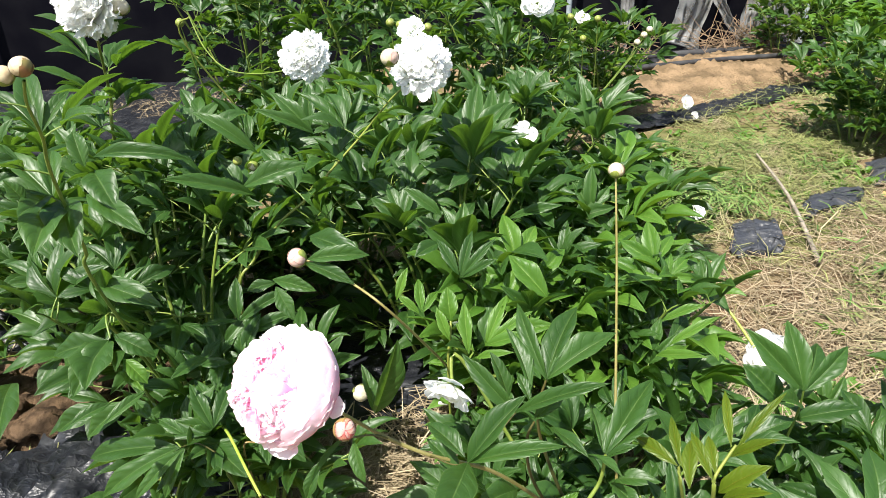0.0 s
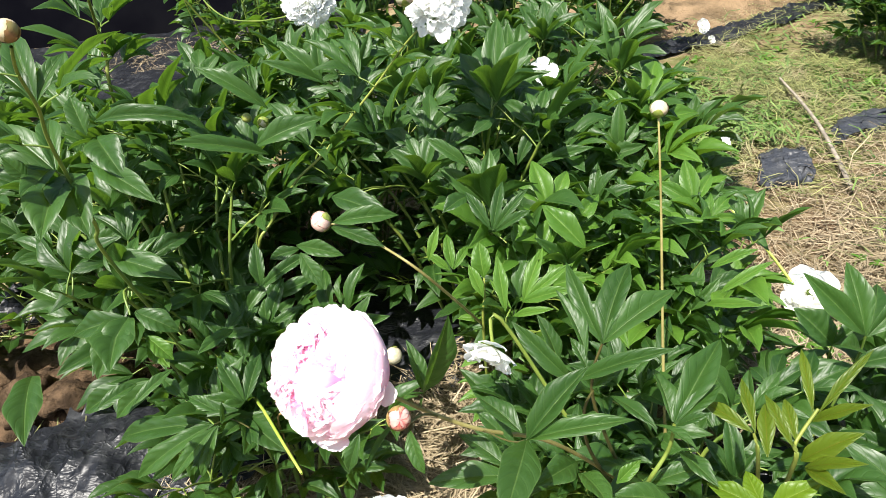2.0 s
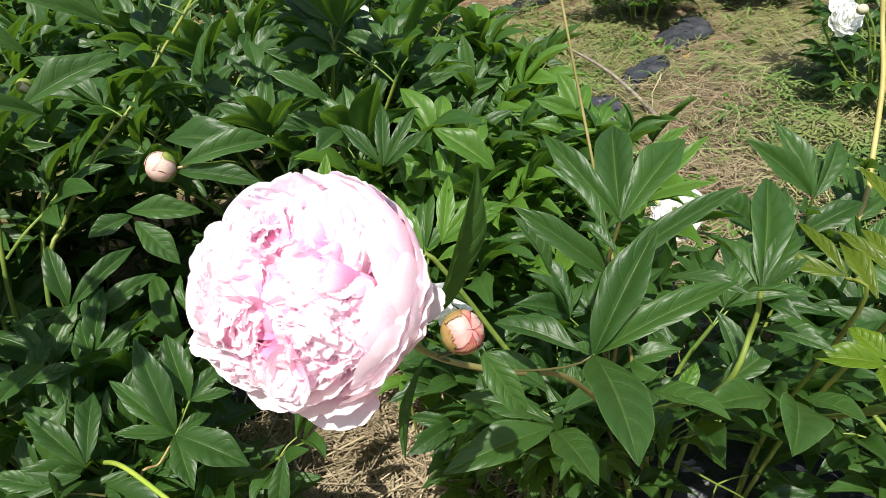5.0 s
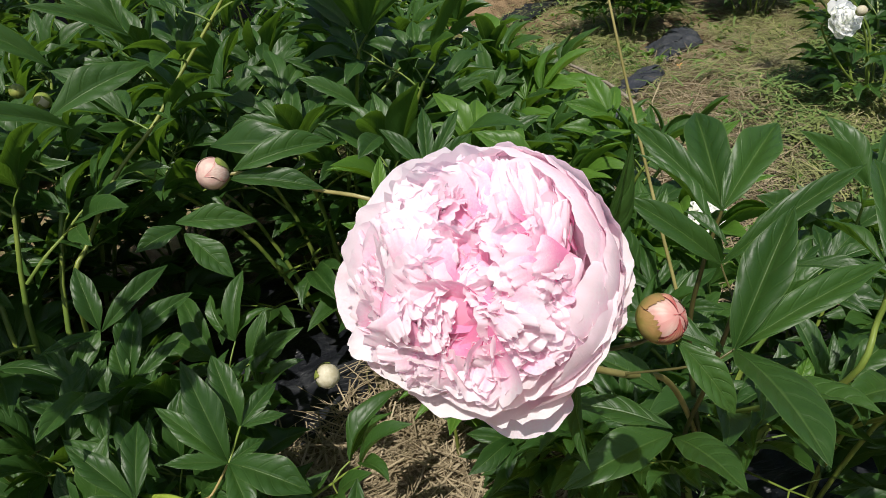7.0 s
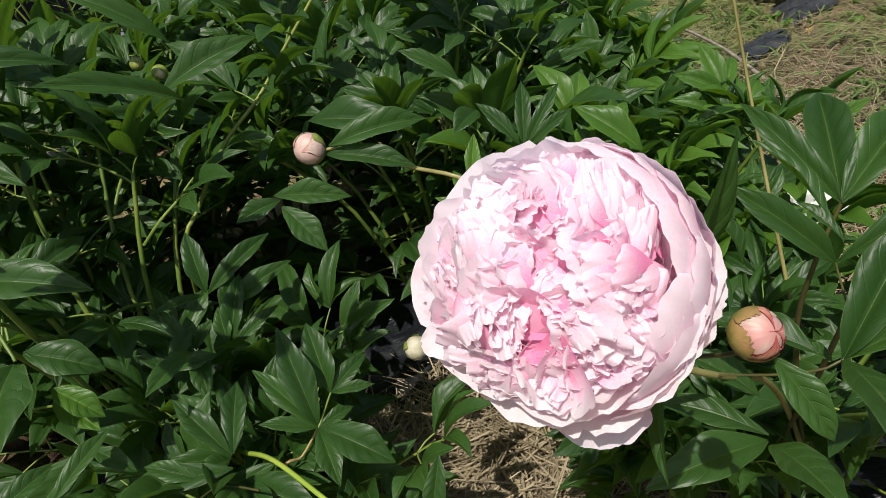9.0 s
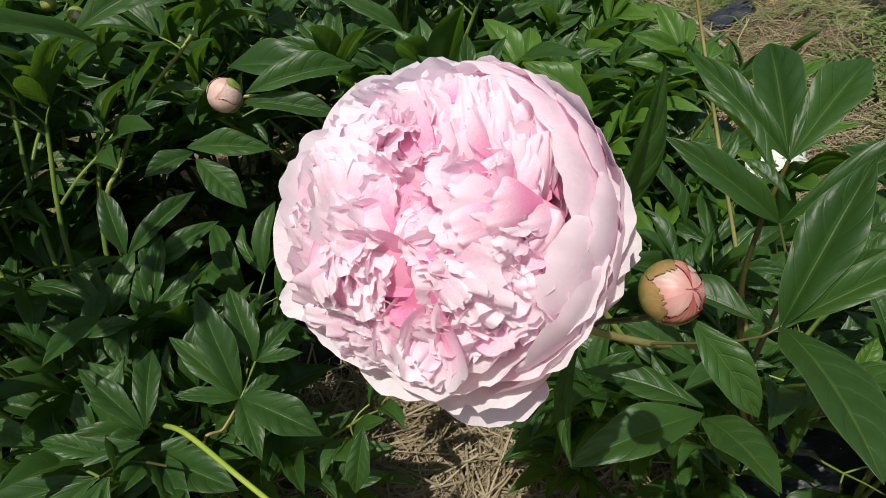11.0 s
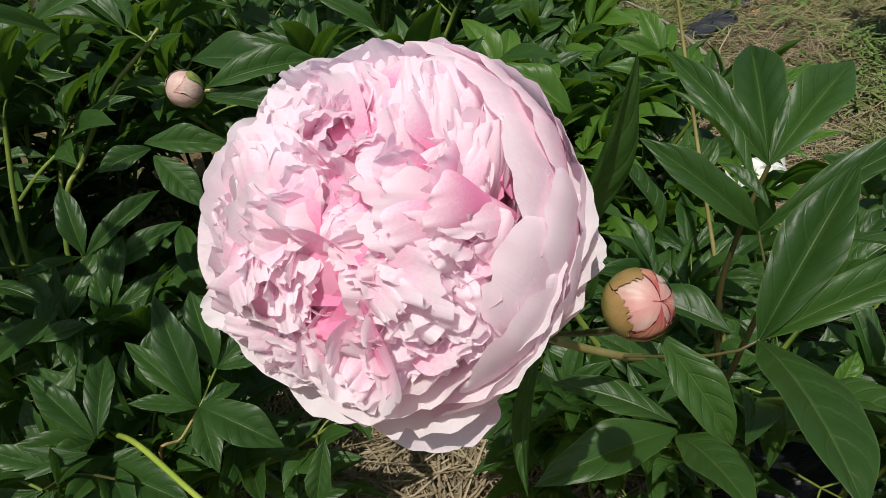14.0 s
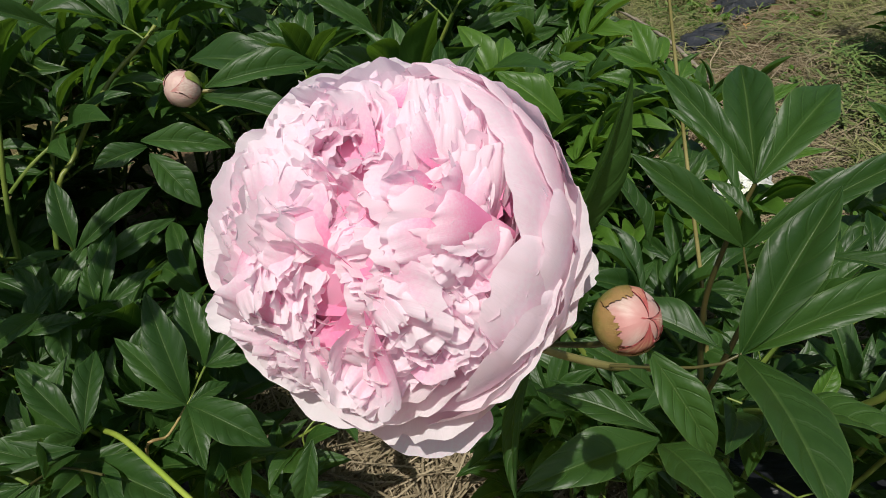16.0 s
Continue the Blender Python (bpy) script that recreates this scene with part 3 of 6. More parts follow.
def full_bloom(root, centre, axis, radius, seed, label, sets, total, tiers, tufts=(), shells=(), lobes=(), crown_way=None, size=1.0, trim=(), bare=None):
    """A very double flower: cupped tiers round a heaped crown of torn petals.

    tufts: heaps of the crown (way, spread, height, lean); shells: broad petals that wrap the ball (clock angle, polar angle);
    lobes: petals that droop out of the ball (foot, tip), in the axes of FACING; trim: clock angles at which the tiers fall
    short (or reach out); bare: clock angle round which the shells stand free of the crown."""
    rng = random.Random(seed)
    crown, tier_set, shell_set = sets
    turn = axes(Vector(axis), (0, 0, 1)) @ Matrix(((1, 0, 0), (0, 0, 1), (0, -1, 0)))
    back = turn.inverted()
    # Filler ball added inside, petal-coloured so gaps between petals don't go black.
    hub = Build()
    hub.add(*shell(0.61 * radius, math.pi, 0.0, 0.0, 2 * math.pi, 1, 0.0, 0.95), 0, Matrix.Translation((0, 0, 0.16 * radius)))
    hub.uv = [(0.2, 0.5)] * len(hub.v)
    base = part("flower", hub.mesh("flower_filler", (crown[0][0].materials[0],)), root, Matrix.Translation(Vector(centre) - Vector(root.location)) @ turn.to_4x4(), label)

    def faced(a, b, c):
        return back @ (FACING[0] * a + FACING[1] * b + FACING[2] * c)

    tilt = Vector((0, 0, 1)).rotation_difference(faced(*crown_way)).to_matrix() if crown_way else Matrix.Identity(3)

    def ball(t, p, r):
        return Vector((math.sin(t) * math.cos(p), math.sin(t) * math.sin(p), 0.86 * math.cos(t))) * r * radius

    for tier, (count, t, r) in enumerate(tiers):
        for i in range(count):
            p = 2 * math.pi * (i + 0.41 * tier) / count + rng.uniform(-0.12, 0.12)
            tip = ball(t + rng.uniform(-0.04, 0.04), p, r * rng.uniform(0.98, 1.02))
            for clock, short in trim:
                tip *= 1 - short * max(0.0, tip.normalized().dot(faced(math.cos(clock), math.sin(clock), 0))) ** 2
            foot = Vector((0.12 * math.cos(p), 0.12 * math.sin(p), -0.44 + 0.04 * tier)) * radius
            set_petal(base, rng.choice(tier_set[:4] if tier < 4 else tier_set[4:]), foot, tip, Vector((-math.cos(p), -math.sin(p), 0.3)))
    for clock, t in shells:
        d = faced(math.cos(clock), math.sin(clock), 0)
        p = math.atan2(d.y, d.x)
        set_petal(base, rng.choice(shell_set), ball(t + 1.05, p, 0.84), ball(t, p, 0.99), Vector((-math.cos(p), -math.sin(p), 0.1)))
    for foot, tip, hollow, k in lobes:
        set_petal(base, (shell_set + tier_set)[k], faced(*foot) * radius, faced(*tip) * radius, faced(*hollow))
    swirl = Vector((seed * 1.7, seed * 0.6, 0.3))
    heaps = [(faced(*way).normalized(), spread, high, faced(*lean).normalized()) for way, spread, high, lean in tufts]
    for i in range(total):
        e = (i + 0.5) / total
        t = math.acos(1 - e * (1 - math.cos(1.18))) + rng.uniform(-0.05, 0.05)
        p = i * 2.39996 + rng.uniform(-0.25, 0.25)
        d = Vector((math.sin(t) * math.cos(p), math.sin(t) * math.sin(p), math.cos(t)))
        ring = Vector((-math.sin(p), math.cos(p), 0))
        d, ring = tilt @ d, tilt @ ring
        if bare is not None:
            x, y = d.dot(faced(math.cos(bare), math.sin(bare), 0)), d.dot(faced(-math.sin(bare), math.cos(bare), 0))
            if x > 0.52 + 0.25 * y * y and abs(y) < 0.75:
                continue
        inward = ring.cross(d)
        a = 6.0 * noise.noise(d * 1.3 + swirl * 2) * (1.2 - 0.6 * t) + rng.uniform(-0.4, 0.4)
        lie = inward * math.cos(a) + ring * math.sin(a)
        high = 0.96 + 0.14 * noise.noise(d * 3.1 + swirl) + rng.uniform(-0.05, 0.03) - 0.17 * max(0.0, t - 0.6)
        rise, long = rng.uniform(0.55, 1.35), size * rng.uniform(0.30, 0.52)
        opened = rng.random() < 0.5
        for way, spread, up, lean in heaps:
            near = math.acos(max(-1.0, min(1.0, d.dot(way)))) / spread
            if near < 1.0:
                lie = lean - d * lean.dot(d)
                lie = Matrix.Rotation(rng.uniform(-0.5, 0.5), 3, d) @ lie.normalized()
                long *= 0.78
                high, rise, opened = up - 0.10 * near * near + rng.uniform(-0.05, 0.02), rng.uniform(0.45, 1.15), rng.random() < 0.4
            elif near < 1.55:
                high -= 0.10 * (1 - abs(near - 1.25) / 0.30)
        way = lie * math.cos(rise) + d * math.sin(rise)
        hollow = d * math.cos(rise) - lie * math.sin(rise)
        hollow = Matrix.Rotation(rng.uniform(-0.5, 0.5), 3, way) @ (hollow if opened else -hollow)
        tip = Vector((d.x, d.y, 0.86 * d.z)) * radius * high
        set_petal(base, rng.choice(crown), tip - way * radius * long, tip, hollow)
    return base


def flower(root, centre, axis, radius, core, outer, n_core, n_outer, seed, label, stem=True, splay=0.72):
    """A double flower: a green base with its petals as parts of their own."""
    rng = random.Random(seed)
    o = Vector(root.location)
    turn = axes(Vector(axis), (0, 0, 1)) @ Matrix(((1, 0, 0), (0, 0, 1), (0, -1, 0)))
    hub = Build()
    v, f, uv = [], [], []
    for i in range(7):
        a = math.pi * i / 6
        for k in range(13):
            c = 2 * math.pi * k / 12
            v.append((0.16 * radius * math.sin(a) * math.cos(c), 0.16 * radius * math.sin(a) * math.sin(c), -0.16 * radius * math.cos(a))), uv.append((0, 0))
    hub.add(v, grid_faces(7, 13), uv)
    at = Vector(centre) - o
    base = part("flower", hub.mesh("flower_base", (STEM,)), root, Matrix.Translation(at) @ turn.to_4x4(), label)
    if stem:
        back = at - Vector(axis).normalized() * radius * 0.9
        b = Build()
        b.add(*tube([at, back, back * 0.55 + Vector((0, 0, -0.04)), (0, 0, 0)], 0.003, 0.005, 7, 5))
        part("stem", b.mesh("stem", (STEM,)), root)
    swirl = Vector((seed * 1.7, seed * 0.6, 0.3))
    n_fan = int(n_core * 0.30)
    for i in range(n_core):
        if i < n_fan:    # upright petals fanned out from the base, their rims on the dome
            t = 0.78 + 0.62 * (i + 0.5) / n_fan + rng.uniform(-0.10, 0.10)
        else:            # hollow petals folded over the crown
            t = math.acos(1 - (i - n_fan + 0.5) / (n_core - n_fan) * (1 - math.cos(1.16))) + rng.uniform(-0.1, 0.1)
        p = i * 2.39996 + rng.uniform(-0.3, 0.3)
        d = Vector((math.sin(t) * math.cos(p), math.sin(t) * math.sin(p), math.cos(t)))
        inward = Vector((-math.cos(p) * math.cos(t), -math.sin(p) * math.cos(t), math.sin(t)))
        ring = Vector((-math.sin(p), math.cos(p), 0))
        clump = 1.0 + 0.20 * noise.noise(d * 2.4 + swirl)
        if i < n_fan:
            face = Matrix.Rotation(rng.uniform(-0.25, 0.25), 3, d) @ inward
            m = frame_at(d * radius * (0.10 + 0.08 * rng.random()), d, face, radius * rng.uniform(0.74, 0.90) * clump)
        else:
            a = 5.0 * noise.noise(d * 1.6 + swirl) * (1.25 - 0.6 * t) + rng.uniform(-0.6, 0.6)
            along = inward * math.cos(a) + ring * math.sin(a)
            lift = rng.uniform(0.05, 0.85) ** 1.3
            way = (along + d * lift).normalized()
            size = radius * rng.uniform(0.27, 0.42)
            m = frame_at(d * radius * 0.66 * clump - along * size * 0.45, way, along * lift * 1.1 - d, size)
        part("petal", rng.choice(core[0] if i < n_fan else core[1]), base, m)
    for i in range(n_outer):
        ring = i / max(n_outer - 1, 1)
        t = 1.00 + splay * ring + rng.uniform(-0.06, 0.06)
        p = i * 2.39996 + rng.uniform(-0.2, 0.2)
        d = Vector((math.sin(t) * math.cos(p), math.sin(t) * math.sin(p), math.cos(t)))
        inward = Vector((-math.cos(p) * math.cos(t), -math.sin(p) * math.cos(t), math.sin(t)))
        part("petal", rng.choice(outer), base, frame_at(d * radius * 0.10, d, inward, radius * rng.uniform(0.86, 0.98)))
    return base


def shell(radius, t0, t1, p0, p1, seed, ragged, squash=1.0, nu=8, nv=17):
    """A curved flake on a ball round the Z axis, its upper edge ragged."""
    rng = random.Random(seed)
    notch = [0.7 * math.sin(3.3 * j / (nv - 1) * 2 + seed) + rng.uniform(-0.5, 0.5) for j in range(nv)]
    v, uv = [], []
    for i in range(nu):
        for j in range(nv):
            w = 2 * j / (nv - 1) - 1
            top = t1 + ragged * notch[j] + 0.35 * w * w * (t0 - t1)
            t = t0 + (top - t0) * i / (nu - 1)
            p = p0 + (p1 - p0) * j / (nv - 1)
            if ragged:
                e = i / (nu - 1)
                p = (p0 + p1) / 2 + (p1 - p0) / 2 * w * (1 - 0.55 * e ** 2.5) * (1 + 0.5 * ragged * math.sin(9 * e + seed))
            r = radius * (1 + 0.012 * i / (nu - 1))
            v.append((r * math.sin(t) * math.cos(p), r * math.sin(t) * math.sin(p), r * squash * math.cos(t))), uv.append((i / (nu - 1), j / (nv - 1)))
    return v, grid_faces(nu, nv), uv


def bud(root, centre, axis, radius, body, flakes, sepal, seed, label, squash=0.95, wraps=None):
    """A closed bud: a ball, with wrapped petals and sepals lying on it."""
    rng = random.Random(seed)
    o = Vector(root.location)
    turn = axes(Vector(axis), (0, 0, 1)) @ Matrix(((1, 0, 0), (0, 0, 1), (0, -1, 0)))
    ball = Build()
    v, uv = [], []
    for i in range(15):
        t = math.pi * (1 - i / 14)
        for k in range(21):
            c = 2 * math.pi * k / 20
            r = radius * (1 + 0.02 * math.sin(3 * c) * math.sin(t))
            v.append((r * math.sin(t) * math.cos(c), r * math.sin(t) * math.sin(c), r * squash * math.cos(t))), uv.append((i / 14, k / 20))
    ball.add(v, grid_faces(15, 21), uv)
    base = part("bud", ball.mesh("bud", (body,)), root, Matrix.Translation(Vector(centre) - o) @ turn.to_4x4(), label)
    for i, (p, wide, top, rag, m, name) in enumerate(wraps or ()):
        q = Build()
        q.add(*shell(radius * (1.012 + 0.011 * i), 3.05, top, p - wide / 2, p + wide / 2, seed + i, rag, squash, 12, 25))
        part(name, q.mesh("bud_wrap", (m,)), base)
    if wraps:
        return base
    for i, m in enumerate(flakes):
        p, wide, top = i * 2.1 + rng.uniform(0, 0.6), rng.uniform(1.5, 2.1), rng.uniform(0.25, 0.85)
        q = Build()
        q.add(*shell(radius * (1.02 + 0.012 * i), 2.2, top, p, p + wide, seed + i, 0.20, squash))
        part("petal", q.mesh("bud_petal", (m,)), base)
    for i in range(4):
        p = i * 1.57 + rng.uniform(-0.3, 0.3)
        q = Build()
        q.add(*shell(radius * (1.066 + 0.006 * i), 3.1, rng.uniform(1.20, 1.75), p, p + rng.uniform(1.5, 2.0), seed + 20 + i, 0.10, squash))
        part("sepal", q.mesh("sepal", (sepal,)), base)
    return base


# ---------------------------------------------------------------- ground
ROW = Vector((0.862, 0.507, 0))        # the way the beds run
ACROSS = Vector((-0.507, 0.862, 0))    # from bed to bed, away from the path


def bed(s, c, z=0.0):
    """A place s metres along the beds and c metres across them; the near film's edge is c = 0."""
    return Vector((-1.1, 1.25, 0)) + ROW * s + ACROSS * c + Vector((0, 0, z))


def relief(x, y):
    """The ground's height."""
    p = Vector((x, y, 0.0))
    near = math.exp(-(max(0.0, p.length - 4) / 6) ** 2)
    h = 0.05 * noise.noise(p * 0.9) + 0.022 * noise.noise(p * 3.7) + 0.012 * noise.noise(p * 11.0)
    return h * near - 0.012


def ground():
    ax = sorted({round(math.copysign(abs(t) ** 3.2 * 300, t) + t * 7, 4) for t in np.linspace(-1, 1, 261)})
    xs, ys = [x + 0.5 for x in ax], [y + 2.0 for y in ax]
    v = [(x, y, relief(x, y)) for x in xs for y in ys]
    return tagged(new("ground", mesh_of("ground", v, grid_faces(len(xs), len(ys)), (GROUND,))),
                  "brown field soil with moss, chaff and small clods", "ground", "", "structure")


ground()


def strands(name, label, category, mat, count, spots, length, thick, lift, seed, droop=0.4, bare=0.0):
    """Loose blades of straw or grass lying on the soil; spots: (x, y, radius along, radius across, share)."""
    rng = np.random.default_rng(seed)
    share = np.array([s[4] for s in spots], dtype=float)
    pick = rng.choice(len(spots), count, p=share / share.sum())
    v, f = [], []
    for k in pick:
        x, y, ra, rc, _ = spots[k]
        a, c = rng.normal(0, 0.5, 2)
        p = Vector((x, y, 0)) + ROW * float(a * ra) + ACROSS * float(c * rc)
        if lift_free(p.x, p.y) or (bare and noise.noise(p * 2.1 + Vector((seed, 0, 0))) + 0.4 * noise.noise(p * 6.3) > bare):
            continue
        l = float(rng.uniform(*length))
        t = float(rng.uniform(0, 6.283))
        d = Vector((math.cos(t), math.sin(t), 0))
        n = Vector((-d.y, d.x, 0)) * float(rng.uniform(0.6, 1.3) * thick)
        z = relief(p.x, p.y) + float(rng.uniform(0.002, lift))
        rise = float(rng.normal(0, 0.25)) * l
        bow = Vector((-d.y, d.x, 0)) * float(rng.normal(0, 0.12) * l)
        i = len(v)
        for q, (s, g) in enumerate(((-0.5, 1.0), (0.0, 1.0), (0.5, 0.4))):
            m = p + d * (l * s) + (bow if q == 1 else Vector())
            h = max(relief(m.x, m.y) + 0.003, z + rise * s + (droop * 0.1 * l if q == 1 else 0))
            v.append((m.x + n.x * g, m.y + n.y * g, h)), v.append((m.x - n.x * g, m.y - n.y * g, h + 0.4 * thick))
        f += [(i, i + 1, i + 3, i + 2), (i + 2, i + 3, i + 5, i + 4)]
    return tagged(new(name, mesh_of(name, v, f, (mat,), None, None, False)), label, category, "", "stuff")


def lift_free(x, y):
    """Places kept clear of strewn straw and grass."""
    # The last three spots lie on black sheets that stand in for shade.
    on_sheet = any((x - a) ** 2 + (y - b) ** 2 < r * r for a, b, r in ((1.31, 2.50, 0.08), (1.72, 2.80, 0.08), (1.90, 2.91, 0.08), (2.38, 3.28, 0.2), (-0.30, 1.72, 0.34), (0.55, 0.80, 0.32), (0.95, 0.72, 0.25)))
    return on_sheet or (y < 0.2 and abs(x) < 0.2)


strands("straw", "dry tan straw strewn over the soil", "straw", STRAW, 17500,
        ((1.35, 1.75, 1.3, 0.55, 5), (-0.15, 1.2, 0.6, 0.35, 3), (0.5, 1.3, 0.8, 0.5, 2), (2.2, 2.6, 1.2, 0.5, 1.5), (2.4, 3.2, 1.4, 0.6, 1.2), (-1.2, 1.8, 0.9, 0.6, 1), (-1.8, 4.9, 0.9, 0.35, 1.2), (2.6, 6.25, 0.3, 0.12, 0.4), (2.0, 5.3, 1.2, 0.5, 0.5), (-0.78, 1.10, 0.22, 0.12, 0.35)),
        (0.05, 0.22), 0.0016, 0.035, 5)
strands("cut_grass", "pale green cut grass lying on the path", "grass", CUT_GRASS, 42000,
        ((1.5, 3.3, 1.8, 0.7, 5), (2.9, 2.9, 1.5, 0.8, 4), (3.2, 4.2, 1.6, 1.0, 3), (2.0, 3.9, 1.5, 0.7, 3), (1.85, 1.75, 0.6, 0.35, 3.0), (2.5, 2.35, 0.9, 0.35, 3.0), (-1.6, 2.2, 1.0, 0.9, 1.5)),
        (0.04, 0.16), 0.0018, 0.050, 6, 0.6, 0.16)
strands("weed_grass", "short green weeds between the beds", "weeds", WEED, 12000,
        ((1.1, 2.75, 0.9, 0.4, 3), (2.2, 3.9, 1.5, 0.9, 3), (0.9, 3.6, 0.7, 0.5, 2), (-1.5, 2.0, 0.8, 0.8, 2), (1.80, 1.75, 0.55, 0.30, 6), (2.45, 2.35, 0.8, 0.35, 6), (2.0, 3.3, 1.0, 0.5, 2)),
        (0.03, 0.12), 0.0040, 0.07, 7, 1.2, 0.02)


def broad_weeds(count, spots, seed):
    """Small broad-leaved weeds sprouting in the cut grass."""
    rng = random.Random(seed)
    b = Build()
    for _ in range(count):
        x, y, ra, rc = rng.choice(spots)
        p = Vector((x, y, 0)) + ROW * rng.gauss(0, 0.5) * ra + ACROSS * rng.gauss(0, 0.5) * rc
        if lift_free(p.x, p.y):
            continue
        p.z = relief(p.x, p.y) + 0.01
        for k in range(rng.randint(3, 6)):
            a, l = rng.uniform(0, 6.28), rng.uniform(0.02, 0.055)
            b.add(*leaflet(l, l * rng.uniform(0.4, 0.6), rng, 0.3, 0.8, 0.3, 0.0, 0.0, 6, 5), 0, frame_at(p + Vector((math.cos(a), math.sin(a), 0.4)) * 0.008, (math.cos(a), math.sin(a), rng.uniform(0.2, 0.9)), (0, 0, 1)))
    return tagged(new("broad_weeds", b.mesh("broad_weeds", (LEAF_FRESH,))), "small broad-leaved green weeds in cut grass", "weeds", "", "stuff")


broad_weeds(520, ((1.25, 2.85, 0.8, 0.35), (1.75, 3.45, 1.2, 0.5), (2.25, 3.25, 0.7, 0.3), (2.9, 3.0, 1.0, 0.6), (1.95, 1.95, 0.7, 0.4), (1.0, 3.6, 0.5, 0.4), (0.95, 1.42, 0.4, 0.2)), 17)


def film_strip(s0, s1, c0, c1, seed, label, mat=None, rise=0.05):
    """Mulch film lying along a bed, wrinkled, with curled edges."""
    na, nc = int((s1 - s0) / 0.02) + 2, 22
    v = []
    for i in range(na):
        for j in range(nc):
            a, w = s0 + (s1 - s0) * i / (na - 1), j / (nc - 1)
            edge = 0.06 * noise.noise(Vector((a * 2.3, seed, j * 0.02)))
            p = bed(a, c0 + (c1 - c0) * w + edge)
            wr = 0.022 * noise.noise(Vector((a * 9, w * 4, seed))) + 0.035 * (1 - abs(noise.noise(Vector((a * 6, w * 9 - a * 3, seed + 5))))) ** 7 + 0.022 * (1 - abs(noise.noise(Vector((a * 13 + w * 4, w * 12, seed + 2))))) ** 7 + 0.006 * noise.noise(Vector((a * 60, w * 18, seed)))
            wr += 0.020 * (1 - abs(noise.noise(Vector((a * 17 - w * 8, w * 7 + a * 5, seed + 9))))) ** 9
            hump = rise * math.sin(math.pi * w) ** 0.7
            p.z = max(relief(p.x, p.y) + 0.006, relief(p.x, p.y) + 0.012 + hump + wr * min(1.0, rise / 0.05))
            v.append(p)
    me = mesh_of("film", v, grid_faces(na, nc), (mat or FILM,))
    return tagged(new("mulch_film", me), label, "plastic film", "mulch film on the beds", "structure")


film_strip(-1.2, 0.62, -0.40, 0.05, 1, "crumpled black plastic mulch film on the soil")
film_strip(-0.6, 2.0, 1.70, 2.00, 4, "long black plastic mulch film along a bed")
film_strip(3.20, 5.50, 1.20, 1.42, 8, "black plastic mulch film under a bed's edge", rise=0.02)
film_strip(-2.2, 0.2, 0.62, 0.80, 6, "black plastic mulch film half buried in soil")


def film_patch(corners, seed, label, hump=0.0, mat=None):
    """A torn piece of film lying crumpled between four places."""
    a, b, c, d = (Vector((x, y, 0)) for x, y in corners)
    v, n = [], 40
    for i in range(n):
        for j in range(n):
            u, w = i / (n - 1), j / (n - 1)
            q = a.lerp(b, u).lerp(d.lerp(c, u), w)
            q += Vector((noise.noise(Vector((u * 6, w * 2, seed))), noise.noise(Vector((u * 2, w * 6, seed + 3))), 0)) * 0.05
            q.z = relief(q.x, q.y) + 0.008 + 0.022 * abs(noise.noise(Vector((u * 7 + w * 3, w * 6, seed)))) + 0.004 * abs(noise.noise(Vector((u * 23, w * 19, seed)))) + hump * (math.sin(math.pi * u) * math.sin(math.pi * w)) ** 0.35
            v.append(q)
    return tagged(new("mulch_film", mesh_of("film", v, grid_faces(n, n), (mat or FILM,))), label, "plastic film", "mulch film on the beds", "structure")


film_patch(((1.15, 2.32), (1.33, 2.35), (1.44, 2.62), (1.22, 2.60)), 2, "torn black mulch film among straw, sun sheen put into its grey", 0.05, SHEEN_FILM)
film_patch(((1.55, 2.64), (1.90, 2.81), (2.04, 3.03), (1.68, 2.90)), 3, "torn black mulch film among straw, sun sheen put into its grey", 0.05, SHEEN_FILM)
film_patch(((2.10, 3.05), (2.55, 3.25), (2.65, 3.50), (2.25, 3.40)), 5, "torn black mulch film among straw, sun sheen put into its grey", 0.05, SHEEN_FILM)
# Film laid over the dark soil gap; its black also carries the shade there.
film_patch(((-0.62, 1.42), (-0.06, 1.36), (0.04, 2.05), (-0.52, 2.12)), 9, "black film sheet, also standing in for shade, between plants")
# Black sheet added under the leaves: the deep shade there is put in as colour.
film_patch(((0.22, 0.62), (0.98, 0.30), (1.25, 0.92), (0.40, 1.18)), 12, "black sheet standing in for the shade below the plants")


def soil_bed(s0, s1, c0, c1, height, seed, mat, label, clod):
    """A raised ridge of bare soil between two films."""
    v, na, nc = [], int((s1 - s0) / 0.022), 44
    for i in range(na):
        for j in range(nc):
            w, e = j / (nc - 1), i / (na - 1)
            q = bed(s0 + (s1 - s0) * e, c0 + (c1 - c0) * w)
            rim = min(1.0, 6 * w, 6 * (1 - w), 8 * e, 8 * (1 - e))
            lump = 0.04 * noise.noise(Vector((q.x * 4, q.y * 4, seed))) + clod * abs(noise.noise(Vector((q.x * 10, q.y * 10, seed)))) + 0.03 * noise.noise(Vector((q.x * 21, q.y * 21, seed)))
            q.z = relief(q.x, q.y) - 0.01 + (height * math.sin(math.pi * w) ** 0.6 + lump + 0.02) * max(rim, 0.0)
            v.append(q)
    return tagged(new("soil_bed", mesh_of("soil_bed", v, grid_faces(na, nc), (mat,))), label, "soil", "", "structure")


soil_bed(3.5, 6.8, 1.46, 2.62, 0.05, 4, TAN_SOIL, "bare tan soil of a raised bed", 0.02)
soil_bed(-0.5, 0.95, 0.02, 0.62, 0.08, 9, BROWN_SOIL, "lumpy brown bare soil beside the film", 0.09)


